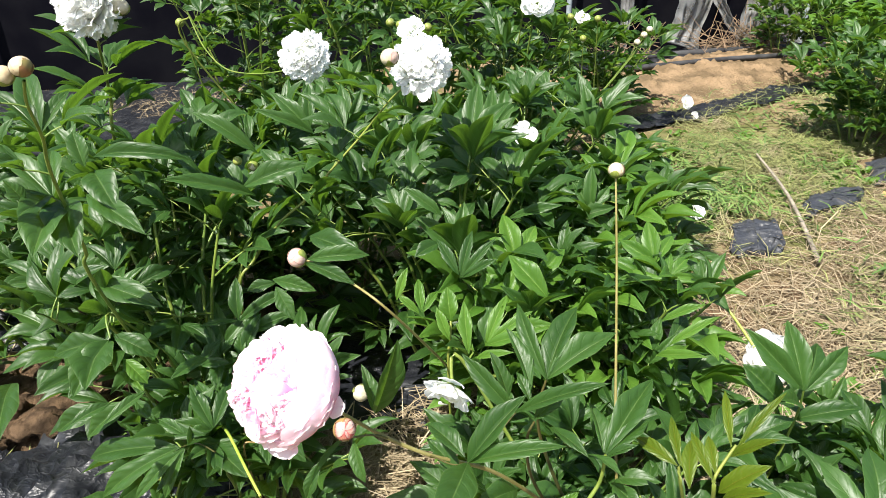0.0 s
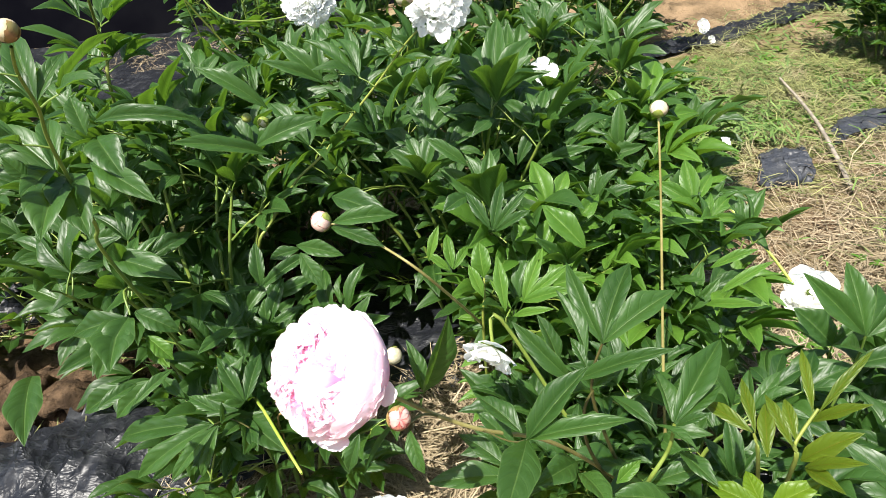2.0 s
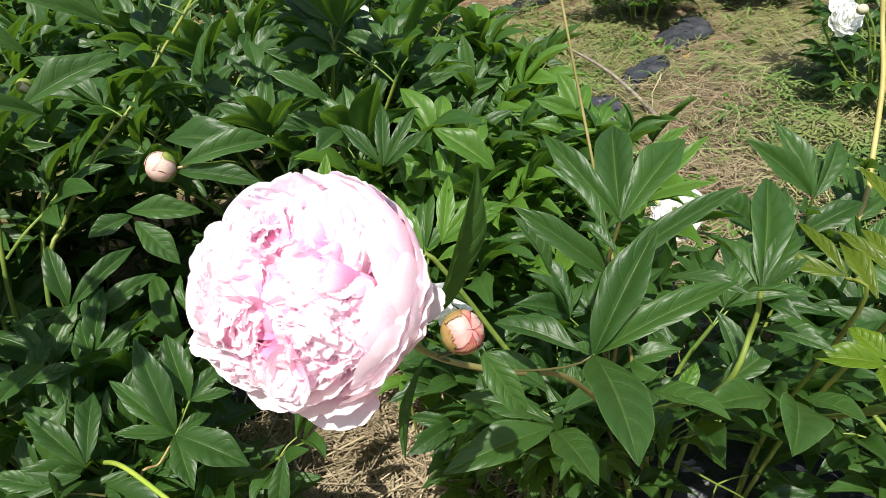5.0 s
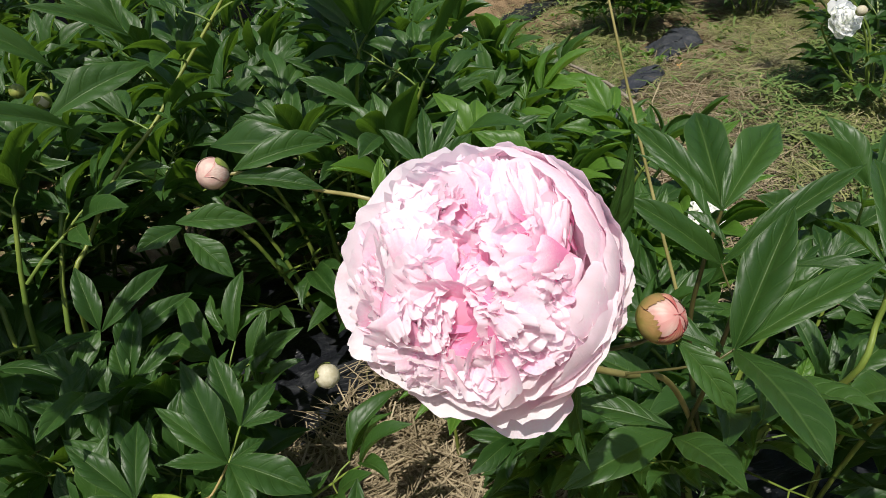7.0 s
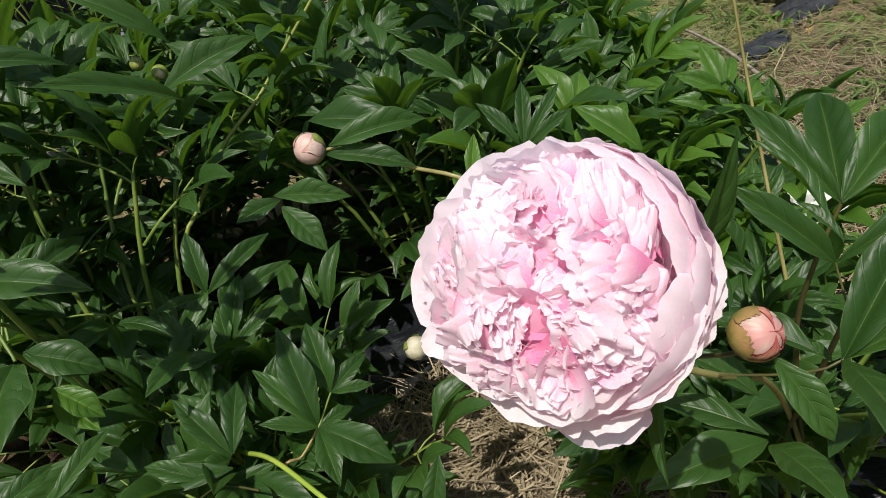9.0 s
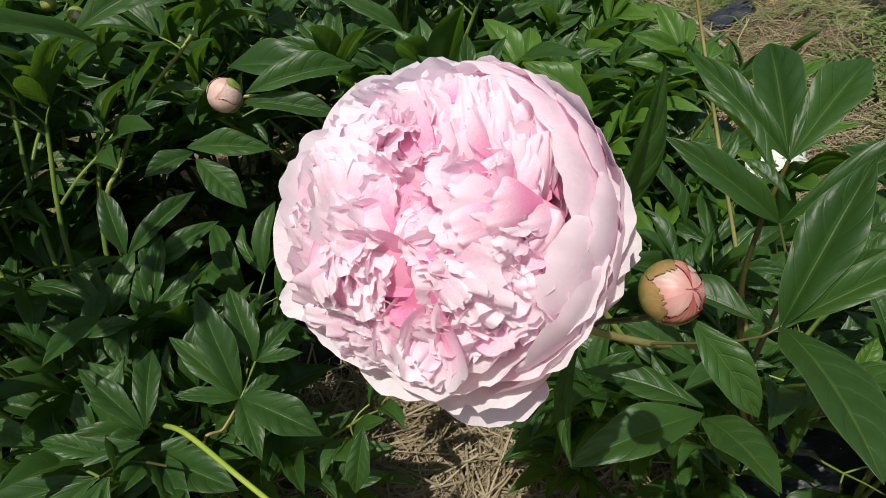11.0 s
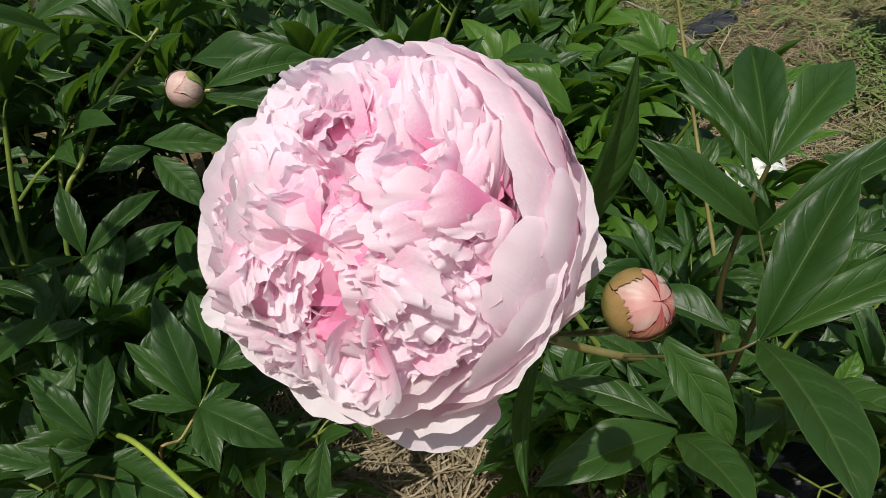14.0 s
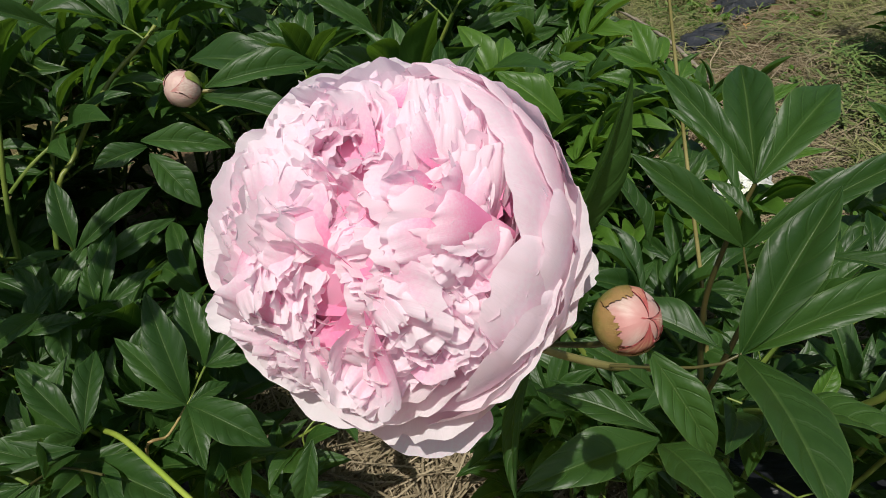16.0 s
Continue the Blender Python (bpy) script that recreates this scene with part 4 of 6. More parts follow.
def soil_clods(count, seed):
    """Broken clods lying on the brown soil beside the film."""
    rng = random.Random(seed)
    b = Build()
    for _ in range(count):
        q = bed(rng.uniform(-0.45, 0.9), rng.uniform(0.06, 0.58))
        r = 0.010 + 0.045 * rng.random() ** 2.2
        off = Vector((rng.uniform(0, 50), rng.uniform(0, 50), 0))
        v, uv = [], []
        for i in range(9):
            t = math.pi * i / 8
            for k in range(13):
                c = 2 * math.pi * (k % 12) / 12
                d = Vector((math.sin(t) * math.cos(c), math.sin(t) * math.sin(c), math.cos(t)))
                w = r * (1 + 0.55 * noise.noise(d * 1.4 + off) + 0.25 * noise.noise(d * 3.6 + off))
                v.append((q.x + d.x * w, q.y + d.y * w, relief(q.x, q.y) + 0.07 + 0.3 * r + d.z * w * 0.75)), uv.append((0, 0))
        b.add(v, grid_faces(9, 13), uv)
    return tagged(new("soil_clods", b.mesh("soil_clods", (BROWN_SOIL,))), "loose brown clods on bare soil", "soil", "", "stuff")


soil_clods(170, 5)

# ---------------------------------------------------------------- tunnel behind the beds
def tunnel_wall():
    v, nu, nv = [], 90, 14
    for i in range(nu):
        x = -9 + 22 * i / (nu - 1)
        for j in range(nv):
            h = 2.6 * j / (nv - 1)
            y = 6.15 + 0.2 * x + 0.05 * noise.noise(Vector((x * 1.7, h * 0.8, 3))) + 0.25 * h * h / 6
            v.append((x, y, h - 0.02))
    root = tagged(new("tunnel", mesh_of("tunnel_film", v, grid_faces(nu, nv), (SHADE_FILM,))),
                  "black plastic film side of a growing tunnel", "greenhouse", "", "structure")
    for x in (-3.55, -1.2, 1.15, 3.5, 5.85):
        b = Build()
        b.add(*tube([(x, 6.02 + 0.2 * x, -0.05), (x, 6.02 + 0.2 * x, 1.2), (x, 6.2 + 0.2 * x, 2.6)], 0.024, 0.024, 10, 4))
        part("post", b.mesh("post", (PIPE,)), root, None, "grey steel pipe post")
    return root


tunnel_wall()


def torn_film(way, seed):
    """A torn sheet hanging down along (x, height, width) marks, crumpled."""
    v, nu, nv = [], 46, 20
    for i in range(nu):
        k = i / (nu - 1) * (len(way) - 1)
        m = min(int(k), len(way) - 2)
        e = k - m
        x, z, wide = (way[m][q] * (1 - e) + way[m + 1][q] * e for q in range(3))
        for j in range(nv):
            w = j / (nv - 1) - 0.5
            px = x + wide * w + 0.03 * noise.noise(Vector((z * 4, w * 3, seed)))
            py = 5.92 + 0.2 * px + 0.10 * noise.noise(Vector((w * 6, z * 2.2, seed))) + 0.05 * abs(noise.noise(Vector((w * 9, z * 9, seed)))) - 0.12 * math.exp(-z * 9)
            v.append((px, py, max(z + 0.02 * noise.noise(Vector((w * 5, z, seed))), relief(px, py) + 0.01)))
    return tagged(new("torn_film", mesh_of("torn_film", v, grid_faces(nu, nv), (CLEAR_FILM,))),
                  "milky torn plastic sheet hanging from the tunnel", "plastic sheet", "torn sheets on the tunnel")


torn_film(((2.30, 2.2, 0.5), (2.32, 0.45, 0.33), (2.27, 0.22, 0.30), (2.23, 0.12, 0.34), (2.34, 0.06, 0.12), (2.34, 0.0, 0.10)), 11)
torn_film(((2.45, 2.2, 0.16), (2.54, 0.45, 0.10), (2.68, 0.25, 0.12), (2.85, 0.10, 0.16), (3.05, 0.04, 0.30)), 12)
torn_film(((2.98, 2.2, 0.5), (2.97, 0.4, 0.32), (2.90, 0.10, 0.26)), 13)
torn_film(((3.25, 2.2, 0.4), (3.24, 0.35, 0.26), (3.28, 0.06, 0.40)), 14)
torn_film(((1.66, 2.2, 0.06), (1.66, 0.4, 0.09), (1.64, 0.05, 0.07)), 15)


def stick(name, points, r, mat, label):
    b = Build()
    b.add(*tube(points, r, r * 0.6, 7, 4))
    return tagged(new(name, b.mesh(name, (mat,))), label, "stick")


def foot_film(x0, x1, wide, seed):
    """Old film lying along the tunnel's foot."""
    v, na, nc = [], int((x1 - x0) / 0.06), 16
    for i in range(na):
        x = x0 + (x1 - x0) * i / (na - 1)
        for j in range(nc):
            w = j / (nc - 1)
            y = 6.05 + 0.2 * x - wide * (1 - w) + 0.1 * noise.noise(Vector((x * 1.4, seed, 0))) * (1 - w)
            z = relief(x, y) + 0.02 + 0.05 * abs(noise.noise(Vector((x * 3, w * 5, seed)))) + 0.02 * noise.noise(Vector((x * 13, w * 11, seed)))
            v.append((x, y, max(z, relief(x, y) + 0.005)))
    return tagged(new("mulch_film", mesh_of("film", v, grid_faces(na, nc), (FILM,))), "old black film heaped along the tunnel foot", "plastic film", "mulch film on the beds", "structure")


foot_film(-7.0, -0.6, 1.8, 2.0)
foot_film(0.9, 3.6, 0.55, 7.0)
def twig_heap(x0, x1, count, seed):
    """Dead brown stalks heaped against the tunnel's foot."""
    rng = random.Random(seed)
    b = Build()
    for _ in range(count):
        x = rng.uniform(x0, x1)
        y = 5.78 + 0.2 * x + rng.uniform(-0.12, 0.10)
        a, l = rng.uniform(0, 3.14), rng.uniform(0.15, 0.5)
        d = Vector((math.cos(a) * l, math.sin(a) * 0.1, abs(math.sin(a)) * l * 0.7))
        p = Vector((x, y, relief(x, y) + rng.uniform(0.02, 0.16)))
        b.add(*tube([p - d * 0.3, p + Vector((0, 0, rng.uniform(-0.01, 0.03))), p + d], 0.0045, 0.002, 5, 2))
    return tagged(new("twig_heap", b.mesh("twig_heap", (DRY_STALK,))), "dead brown stalks heaped below torn plastic sheets", "twigs", "", "stuff")


def foot_pipe(points, r, label):
    b = Build()
    b.add(*tube(points, r, r, 10, 5))
    return tagged(new("pipe", b.mesh("pipe", (DARK_PIPE,))), label, "pipe", "pipes along the tunnel foot")


twig_heap(2.35, 3.2, 90, 3)
twig_heap(1.5, 1.85, 26, 4)
foot_pipe([(1.2, 5.92, 0.04), (2.3, 6.16, 0.05), (3.6, 6.46, 0.04)], 0.03, "black plastic pipe lying along the tunnel foot")
foot_pipe([(1.5, 5.55, 0.05), (2.4, 5.80, 0.06), (3.3, 5.98, 0.06)], 0.022, "thin black pipe lying on the soil bed")
stick("dry_stick", [(1.42, 2.24, 0.03), (1.55, 2.78, 0.07), (1.68, 3.42, 0.05)], 0.0095, WOOD, "weathered grey-tan stick lying on the straw")



def dry_leaf(x, y, turn, size, seed):
    """A withered leaf curled up on the soil."""
    rng = random.Random(seed)
    b = Build()
    b.add(*leaflet(size, size * 0.5, rng, 0.5, 1.4, 0.6, 0.5))
    m = frame_at((x, y, relief(x, y) + 0.012 + 0.1 * size), (math.cos(turn), math.sin(turn), 0.15), (rng.uniform(-0.4, 0.4), -0.4, 1))
    ob = new("dry_leaf", b.mesh("dry_leaf", (DRY_LEAF,)))
    ob.matrix_world = m
    return tagged(ob, "withered orange-brown leaf lying on the soil", "leaf", "withered leaves on the ground")


for i, (x, y, turn, size) in enumerate(((-1.0, 1.13, 0.6, 0.06), (-0.92, 1.16, 2.2, 0.05), (-0.44, 1.75, 0.2, 0.07), (-0.40, 1.62, 1.9, 0.05), (2.05, 2.88, 0.9, 0.05), (-0.86, 1.10, 1.2, 0.07))):
    dry_leaf(x, y, turn, size, 300 + i)

# ---------------------------------------------------------------- plants
BUSH = "bushy peony plant with glossy dark green leaves"

pink = plant_at("peony_plant", 0.36, 0.92, "peony plant with one large pink double flower and glossy leaves")
fill_plant(pink, 5, 0.34, 0.22, 1, 0.95, 0.3, per=4)
for i, (x, y, n, h, r) in enumerate(((0.78, 0.98, 6, 0.27, 0.20), (0.60, 0.62, 4, 0.33, 0.18), (0.98, 0.55, 6, 0.40, 0.25))):
    fill_plant(plant_at("peony_plant", x, y, BUSH), n, h, r, 60 + i, 0.95, 0.3, per=5)
fill_plant(plant_at("peony_plant", 0.17, 0.98, BUSH), 7, 0.27, 0.13, 66, 0.78, 0.25, per=4)
bronze = plant_at("peony_plant", 0.42, 0.80, "young peony shoot with yellow-bronze leaves")
left = plant_at("peony_plant", -0.62, 1.36, "bushy peony plant with cream buds and glossy dark leaves")
fill_plant(left, 12, 0.68, 0.36, 2, 1.1, 0.2, per=5, lean=(-0.14, 0.12))
for i, (x, y, n, h, r) in enumerate(((-1.20, 1.75, 9, 0.62, 0.32), (-0.62, 1.90, 10, 0.66, 0.36), (-1.45, 2.45, 8, 0.55, 0.35))):
    fill_plant(plant_at("peony_plant", x, y, BUSH), n, h, r, 70 + i, 1.1, 0.2, per=5)
low_left = plant_at("peony_plant", -0.42, 1.12, "low peony shoots with lobed dark green leaves")
fill_plant(low_left, 8, 0.27, 0.20, 3, 0.9, 0.3, LOBED, LOBED, per=3)
middle = plant_at("peony_plant", 0.02, 1.72, "bushy peony plant with large white double flowers")
fill_plant(middle, 13, 0.68, 0.38, 4, 1.15, 0.2, per=5)
far_bud = plant_at("peony_plant", -1.0, 1.95, "peony plant with a tall stem and a white flower")
fill_plant(far_bud, 6, 0.55, 0.28, 5, 1.0, 0.3, per=5)
for i, (x, y, n, h, r) in enumerate(((0.20, 1.34, 9, 0.46, 0.24), (0.46, 1.40, 9, 0.44, 0.22))):
    grown = fill_plant(plant_at("peony_plant", x, y, "bushy peony plant with fresh green leaves"), n, h, r, 80 + i, 1.0, 0.25, FRESH + LEAVES[:3], per=5)
    middle_near = grown if i == 0 else middle_near
rows = []
for i, (x, y, n, h, r) in enumerate(((0.44, 1.84, 9, 0.48, 0.28), (0.30, 2.35, 11, 0.60, 0.36), (-0.35, 2.15, 11, 0.66, 0.4), (0.66, 2.30, 5, 0.34, 0.18))):
    rows.append(fill_plant(plant_at("peony_plant", x, y, BUSH), n + 2, h + 0.04, r, 20 + i, 1.12, 0.2, FRESH + LEAVES[:4] if i == 0 else None, per=5))
row_b, row_c = rows[1], rows[3]
right_bed = rows[0]
behind = None
for i, (x, y, n, h, r) in enumerate(((0.32, 3.3, 12, 0.85, 0.42), (-0.95, 3.5, 11, 1.0, 0.45), (-0.3, 3.3, 12, 1.0, 0.45), (1.05, 4.3, 9, 0.6, 0.4), (0.0, 4.2, 10, 1.1, 0.5), (-0.9, 4.4, 10, 1.1, 0.5))):
    grown = fill_plant(plant_at("peony_plant", x, y, BUSH), n, h, r, 30 + i, 1.1, 0.15, per=6)
    behind = behind or grown
for i, (x, y, n, h, r) in enumerate(((2.40, 3.70, 11, 0.55, 0.40), (2.95, 4.9, 11, 0.62, 0.45), (3.7, 5.6, 10, 0.7, 0.5), (3.3, 3.6, 10, 0.6, 0.45), (2.3, 2.05, 9, 0.45, 0.35), (4.3, 4.6, 9, 0.6, 0.5), (3.0, 6.0, 8, 0.6, 0.4), (1.75, 1.05, 6, 0.42, 0.25), (3.2, 2.6, 9, 0.5, 0.4))):
    grown = fill_plant(plant_at("peony_plant", x, y, BUSH), n, h, r, 40 + i, 1.05, 0.2, FRESH if i == 1 else None)
    if i == 4:
        right_far = grown
    if i == 7:
        right_near = grown

# the pink flower
full_bloom(pink, (-0.1760, 0.6030, 0.7800), (-0.47, -0.50, 0.73), 0.0694, 4, "large pale pink double flower with ruffled petals", PINK_SETS, 440, PINK_TIERS,
           tufts=(((0.02, 0.06, 1.0), 0.34, 1.02, (-0.9, -0.2, 0.0)), ((0.30, 0.66, 0.7), 0.32, 1.0, (-0.1, 1.0, 0.2)), ((-0.62, -0.22, 0.75), 0.26, 0.98, (0.6, -0.7, 0.2))),
           shells=((-0.95, 1.30), (-0.4, 1.28), (0.15, 1.27), (0.65, 1.25), (1.1, 1.22), (-0.75, 1.06), (-0.2, 1.03), (0.35, 1.02), (0.85, 1.00), (-0.5, 0.83), (0.05, 0.80), (0.55, 0.80), (1.0, 0.84)),
           lobes=(((0.12, -0.55, 0.25), (0.10, -1.10, 0.10), (0.0, 0.3, 1.0), 4), ((0.62, -0.16, 0.0), (1.03, -0.19, 0.06), (-0.2, 0.2, 1.0), 2), ((-0.72, -0.24, 0.1), (-1.00, -0.33, 0.08), (0.2, 0.2, 1.0), 2)),
           crown_way=(-0.32, 0.20, 0.92), size=1.2, trim=((3.75, 0.08), (0.80, 0.08), (2.75, -0.10)), bare=0.12)
bud(pink, (-0.109, 0.554, 0.761), (0.15, -0.78, 0.60), 0.0114, BUD_SHELL, (), BUD_OLIVE, 5, "round closed bud, green with pink petals", wraps=(
    (3.9, 1.9, 0.55, 0.14, BUD_BLUSH, "petal"), (2.6, 2.4, -0.20, 0.22, BUD_PINK, "petal"), (1.3, 2.8, 0.30, 0.24, BUD_CRIMSON, "petal"), (4.4, 1.5, 0.25, 0.26, BUD_CRIMSON, "petal"),
    (2.4, 1.9, 0.72, 0.22, BUD_CRIMSON, "petal"), (5.0, 2.6, 0.75, 0.18, BUD_OLIVE, "sepal"), (6.2, 2.8, 0.80, 0.22, BUD_OLIVE, "sepal"), (1.4, 3.0, 1.02, 0.16, BUD_OLIVE, "sepal"), (3.2, 2.2, 1.70, 0.10, BUD_OLIVE, "sepal")))

# the pink plant's upper leaves
blade_part(pink, (0.010, 0.661, 0.536), (-0.098, 0.658, 0.534), 0.32, (-0.13, -0.38, 1.17), 0.25, 0.60, 0.20, 0, 0, 101)
blade_part(pink, (0.012, 0.663, 0.539), (-0.055, 0.723, 0.550), 0.30, (0.35, -0.42, 1.13), 0.15, 0.60, 0.20, 0, 0, 102)
blade_part(pink, (0.010, 0.658, 0.534), (0.000, 0.575, 0.558), 0.40, (-0.06, -0.32, 1.16), 0.20, 0.60, 0.20, 0, 0, 103)
blade_part(pink, (0.047, 0.652, 0.609), (0.027, 0.661, 0.624), 0.48, (0.03, -0.39, 1.06), 0.30, 0.60, 0.10, 0, 0, 104)
blade_part(pink, (0.102, 0.659, 0.613), (0.111, 0.626, 0.669), 0.32, (-0.36, -0.35, 1.00), 0.30, 0.60, 0.20, 0, 0, 105)
blade_part(pink, (0.094, 0.809, 0.587), (0.067, 0.843, 0.651), 0.32, (0.27, -0.52, 0.96), 0.30, 0.60, 0.20, 0, 0, 106)
blade_part(pink, (0.018, 0.684, 0.559), (-0.029, 0.721, 0.593), 0.37, (-0.03, -0.44, 1.09), 0.30, 0.60, 0.20, 0, 0, 107)
blade_part(pink, (-0.116, 0.608, 0.704), (-0.152, 0.549, 0.687), 0.19, (-1.00, 0.10, 0.30), 0.50, 0.30, 0.08, 0, 0, 108)
blade_part(pink, (-0.091, 0.616, 0.713), (-0.088, 0.613, 0.729), 0.26, (-0.17, -0.50, 1.04), 0.30, 0.60, 0.20, 0, 0, 109)
blade_part(pink, (0.140, 0.756, 0.664), (0.108, 0.852, 0.730), 0.21, (-0.56, -0.63, 0.87), 0.35, 0.60, 0.20, 0, 0, 110)
blade_part(pink, (0.140, 0.756, 0.664), (0.198, 0.859, 0.717), 0.31, (-0.59, -0.61, 0.86), 0.35, 0.60, 0.10, 0, 0, 111)
blade_part(pink, (0.140, 0.756, 0.664), (0.242, 0.795, 0.713), 0.32, (-0.62, -0.57, 0.87), 0.40, 0.60, 0.20, 0, 0, 112)
blade_part(pink, (0.025, 0.625, 0.640), (0.098, 0.652, 0.722), 0.30, (-0.60, -0.51, 0.98), 0.45, 0.30, 0.20, 0, 0, 113)
blade_part(pink, (0.025, 0.625, 0.640), (-0.013, 0.517, 0.644), 0.40, (0.20, -0.31, 1.11), 0.15, 0.50, 0.08, 0, 0, 114)
blade_part(pink, (0.025, 0.625, 0.640), (0.142, 0.606, 0.681), 0.19, (-0.62, -0.46, 1.01), 0.45, 0.60, 0.20, 0, 0, 115)
blade_part(pink, (0.092, 0.706, 0.648), (0.022, 0.752, 0.714), 0.24, (-0.53, -0.61, 0.94), 0.30, 0.60, 0.20, 0, 0, 116)
blade_part(pink, (0.092, 0.706, 0.648), (0.206, 0.676, 0.718), 0.16, (-0.64, -0.52, 0.91), 0.40, 0.60, 0.20, 0, 0, 117)
blade_part(pink, (-0.100, 0.553, 0.746), (-0.087, 0.524, 0.714), 0.36, (-0.48, -0.50, 1.11), 0.30, 0.90, 0.10, 0, 0, 118)
blade_part(pink, (-0.091, 0.670, 0.683), (-0.055, 0.646, 0.812), 0.25, (0.46, -0.88, -0.09), 0.35, 0.20, 0.06, 0, 0, 119)
blade_part(pink, (-0.091, 0.670, 0.683), (-0.108, 0.704, 0.735), 0.30, (0.48, -0.53, 1.11), 0.30, 0.60, 0.20, 0, 0, 120)

# leaves to the fore of it
blade_part(pink, (0.625, 0.935, 0.488), (0.618, 1.024, 0.577), 0.34, (-0.25, -0.65, 0.75), 0.35, 0.50, 0.15, 0, 0, 121)
blade_part(pink, (0.625, 0.935, 0.488), (0.688, 1.030, 0.521), 0.36, (0.10, -0.70, 0.85), 0.35, 0.50, 0.15, 0, 0, 122)
blade_part(pink, (0.623, 0.937, 0.489), (0.529, 0.993, 0.583), 0.27, (-0.45, -0.62, 0.75), 0.35, 0.50, 0.15, 0, 0, 123)
blade_part(pink, (0.626, 0.933, 0.488), (0.715, 0.985, 0.545), 0.30, (0.20, -0.60, 0.85), 0.35, 0.50, 0.15, 0, 0, 124)
blade_part(pink, (0.673, 1.072, 0.348), (0.604, 1.114, 0.413), 0.62, (-0.20, -0.70, 0.90), 0.30, 0.60, 0.15, 0, 0, 125)
blade_part(pink, (0.117, 0.741, 0.657), (0.087, 0.811, 0.715), 0.25, (0.49, -0.54, 1.07), 0.35, 0.60, 0.20, 0, 0, 126)
blade_part(pink, (0.114, 0.723, 0.652), (0.098, 0.761, 0.674), 0.33, (0.14, -0.52, 1.10), 0.30, 0.60, 0.20, 0, 0, 127)
blade_part(pink, (0.116, 0.698, 0.642), (0.162, 0.724, 0.672), 0.36, (0.25, -0.50, 1.11), 0.30, 0.60, 0.20, 0, 0, 128)
blade_part(pink, (0.196, 0.632, 0.644), (0.273, 0.715, 0.693), 0.29, (-0.14, -0.46, 1.10), 0.40, 0.60, 0.20, 0, 0, 129)
blade_part(pink, (0.194, 0.634, 0.644), (0.189, 0.704, 0.664), 0.30, (0.40, -0.46, 1.12), 0.40, 0.60, 0.20, 0, 0, 130)
blade_part(pink, (0.197, 0.631, 0.644), (0.256, 0.660, 0.673), 0.31, (0.01, -0.44, 1.12), 0.30, 0.60, 0.20, 0, 0, 131)
blade_part(pink, (0.198, 0.629, 0.642), (0.232, 0.621, 0.667), 0.28, (0.17, -0.43, 1.13), 0.30, 0.60, 0.20, 0, 0, 132)
blade_part(pink, (0.135, 0.679, 0.646), (0.173, 0.619, 0.650), 0.24, (-0.07, -0.46, 1.14), 0.30, 0.60, 0.20, 0, 0, 133)
blade_part(pink, (0.174, 0.629, 0.646), (0.203, 0.578, 0.659), 0.24, (0.39, -0.42, 1.15), 0.30, 0.60, 0.20, 0, 0, 134)
blade_part(pink, (0.021, 0.640, 0.635), (-0.026, 0.697, 0.641), 0.38, (0.23, -0.48, 1.15), 0.30, 0.60, 0.20, 0, 0, 135)
blade_part(pink, (0.201, 0.579, 0.554), (0.137, 0.525, 0.571), 0.46, (0.22, -0.35, 1.21), 0.30, 0.60, 0.20, 0, 0, 136)
blade_part(pink, (0.208, 0.577, 0.555), (0.211, 0.522, 0.574), 0.42, (-0.12, -0.34, 1.20), 0.30, 0.60, 0.20, 0, 0, 137)
blade_part(pink, (0.197, 0.602, 0.542), (0.121, 0.599, 0.564), 0.40, (0.44, -0.38, 1.20), 0.30, 0.60, 0.20, 0, 0, 138)
blade_part(pink, (0.182, 0.642, 0.526), (0.248, 0.642, 0.554), 0.36, (0.05, -0.40, 1.17), 0.30, 0.60, 0.20, 0, 0, 139)
blade_part(pink, (0.145, 0.658, 0.511), (0.179, 0.674, 0.536), 0.40, (0.25, -0.41, 1.18), 0.30, 0.60, 0.20, 0, 0, 140, LEAF_FRESH)
blade_part(pink, (0.208, 0.632, 0.594), (0.235, 0.578, 0.595), 0.35, (-0.12, -0.39, 1.16), 0.30, 0.60, 0.20, 0, 0, 141)
blade_part(pink, (0.090, 0.650, 0.567), (0.031, 0.598, 0.592), 0.40, (0.53, -0.42, 1.19), 0.30, 0.60, 0.20, 0, 0, 142)
blade_part(pink, (0.093, 0.639, 0.559), (0.112, 0.563, 0.586), 0.36, (0.13, -0.40, 1.20), 0.30, 0.60, 0.20, 0, 0, 143)
blade_part(pink, (0.233, 0.548, 0.550), (0.238, 0.487, 0.592), 0.40, (0.15, -0.32, 1.20), 0.30, 0.60, 0.20, 0, 0, 144)

stem_part(pink, ((0.625, 0.935, 0.488), (0.632, 0.950, 0.400), (0.600, 0.960, 0.200), (0.480, 0.940, 0.000)), 0.0018, 0.0036, STEM)
blade_part(pink, (0.629, 0.943, 0.450), (0.560, 0.900, 0.500), 0.38, (-0.30, -0.55, 0.90), 0.30, 0.60, 0.20, 0, 0, 335)
blade_part(pink, (0.632, 0.950, 0.410), (0.735, 0.930, 0.450), 0.36, (0.15, -0.55, 0.95), 0.30, 0.70, 0.20, 0, 0, 336)
blade_part(pink, (0.673, 1.072, 0.348), (0.760, 1.100, 0.400), 0.40, (0.10, -0.60, 0.95), 0.30, 0.60, 0.20, 0, 0, 337)
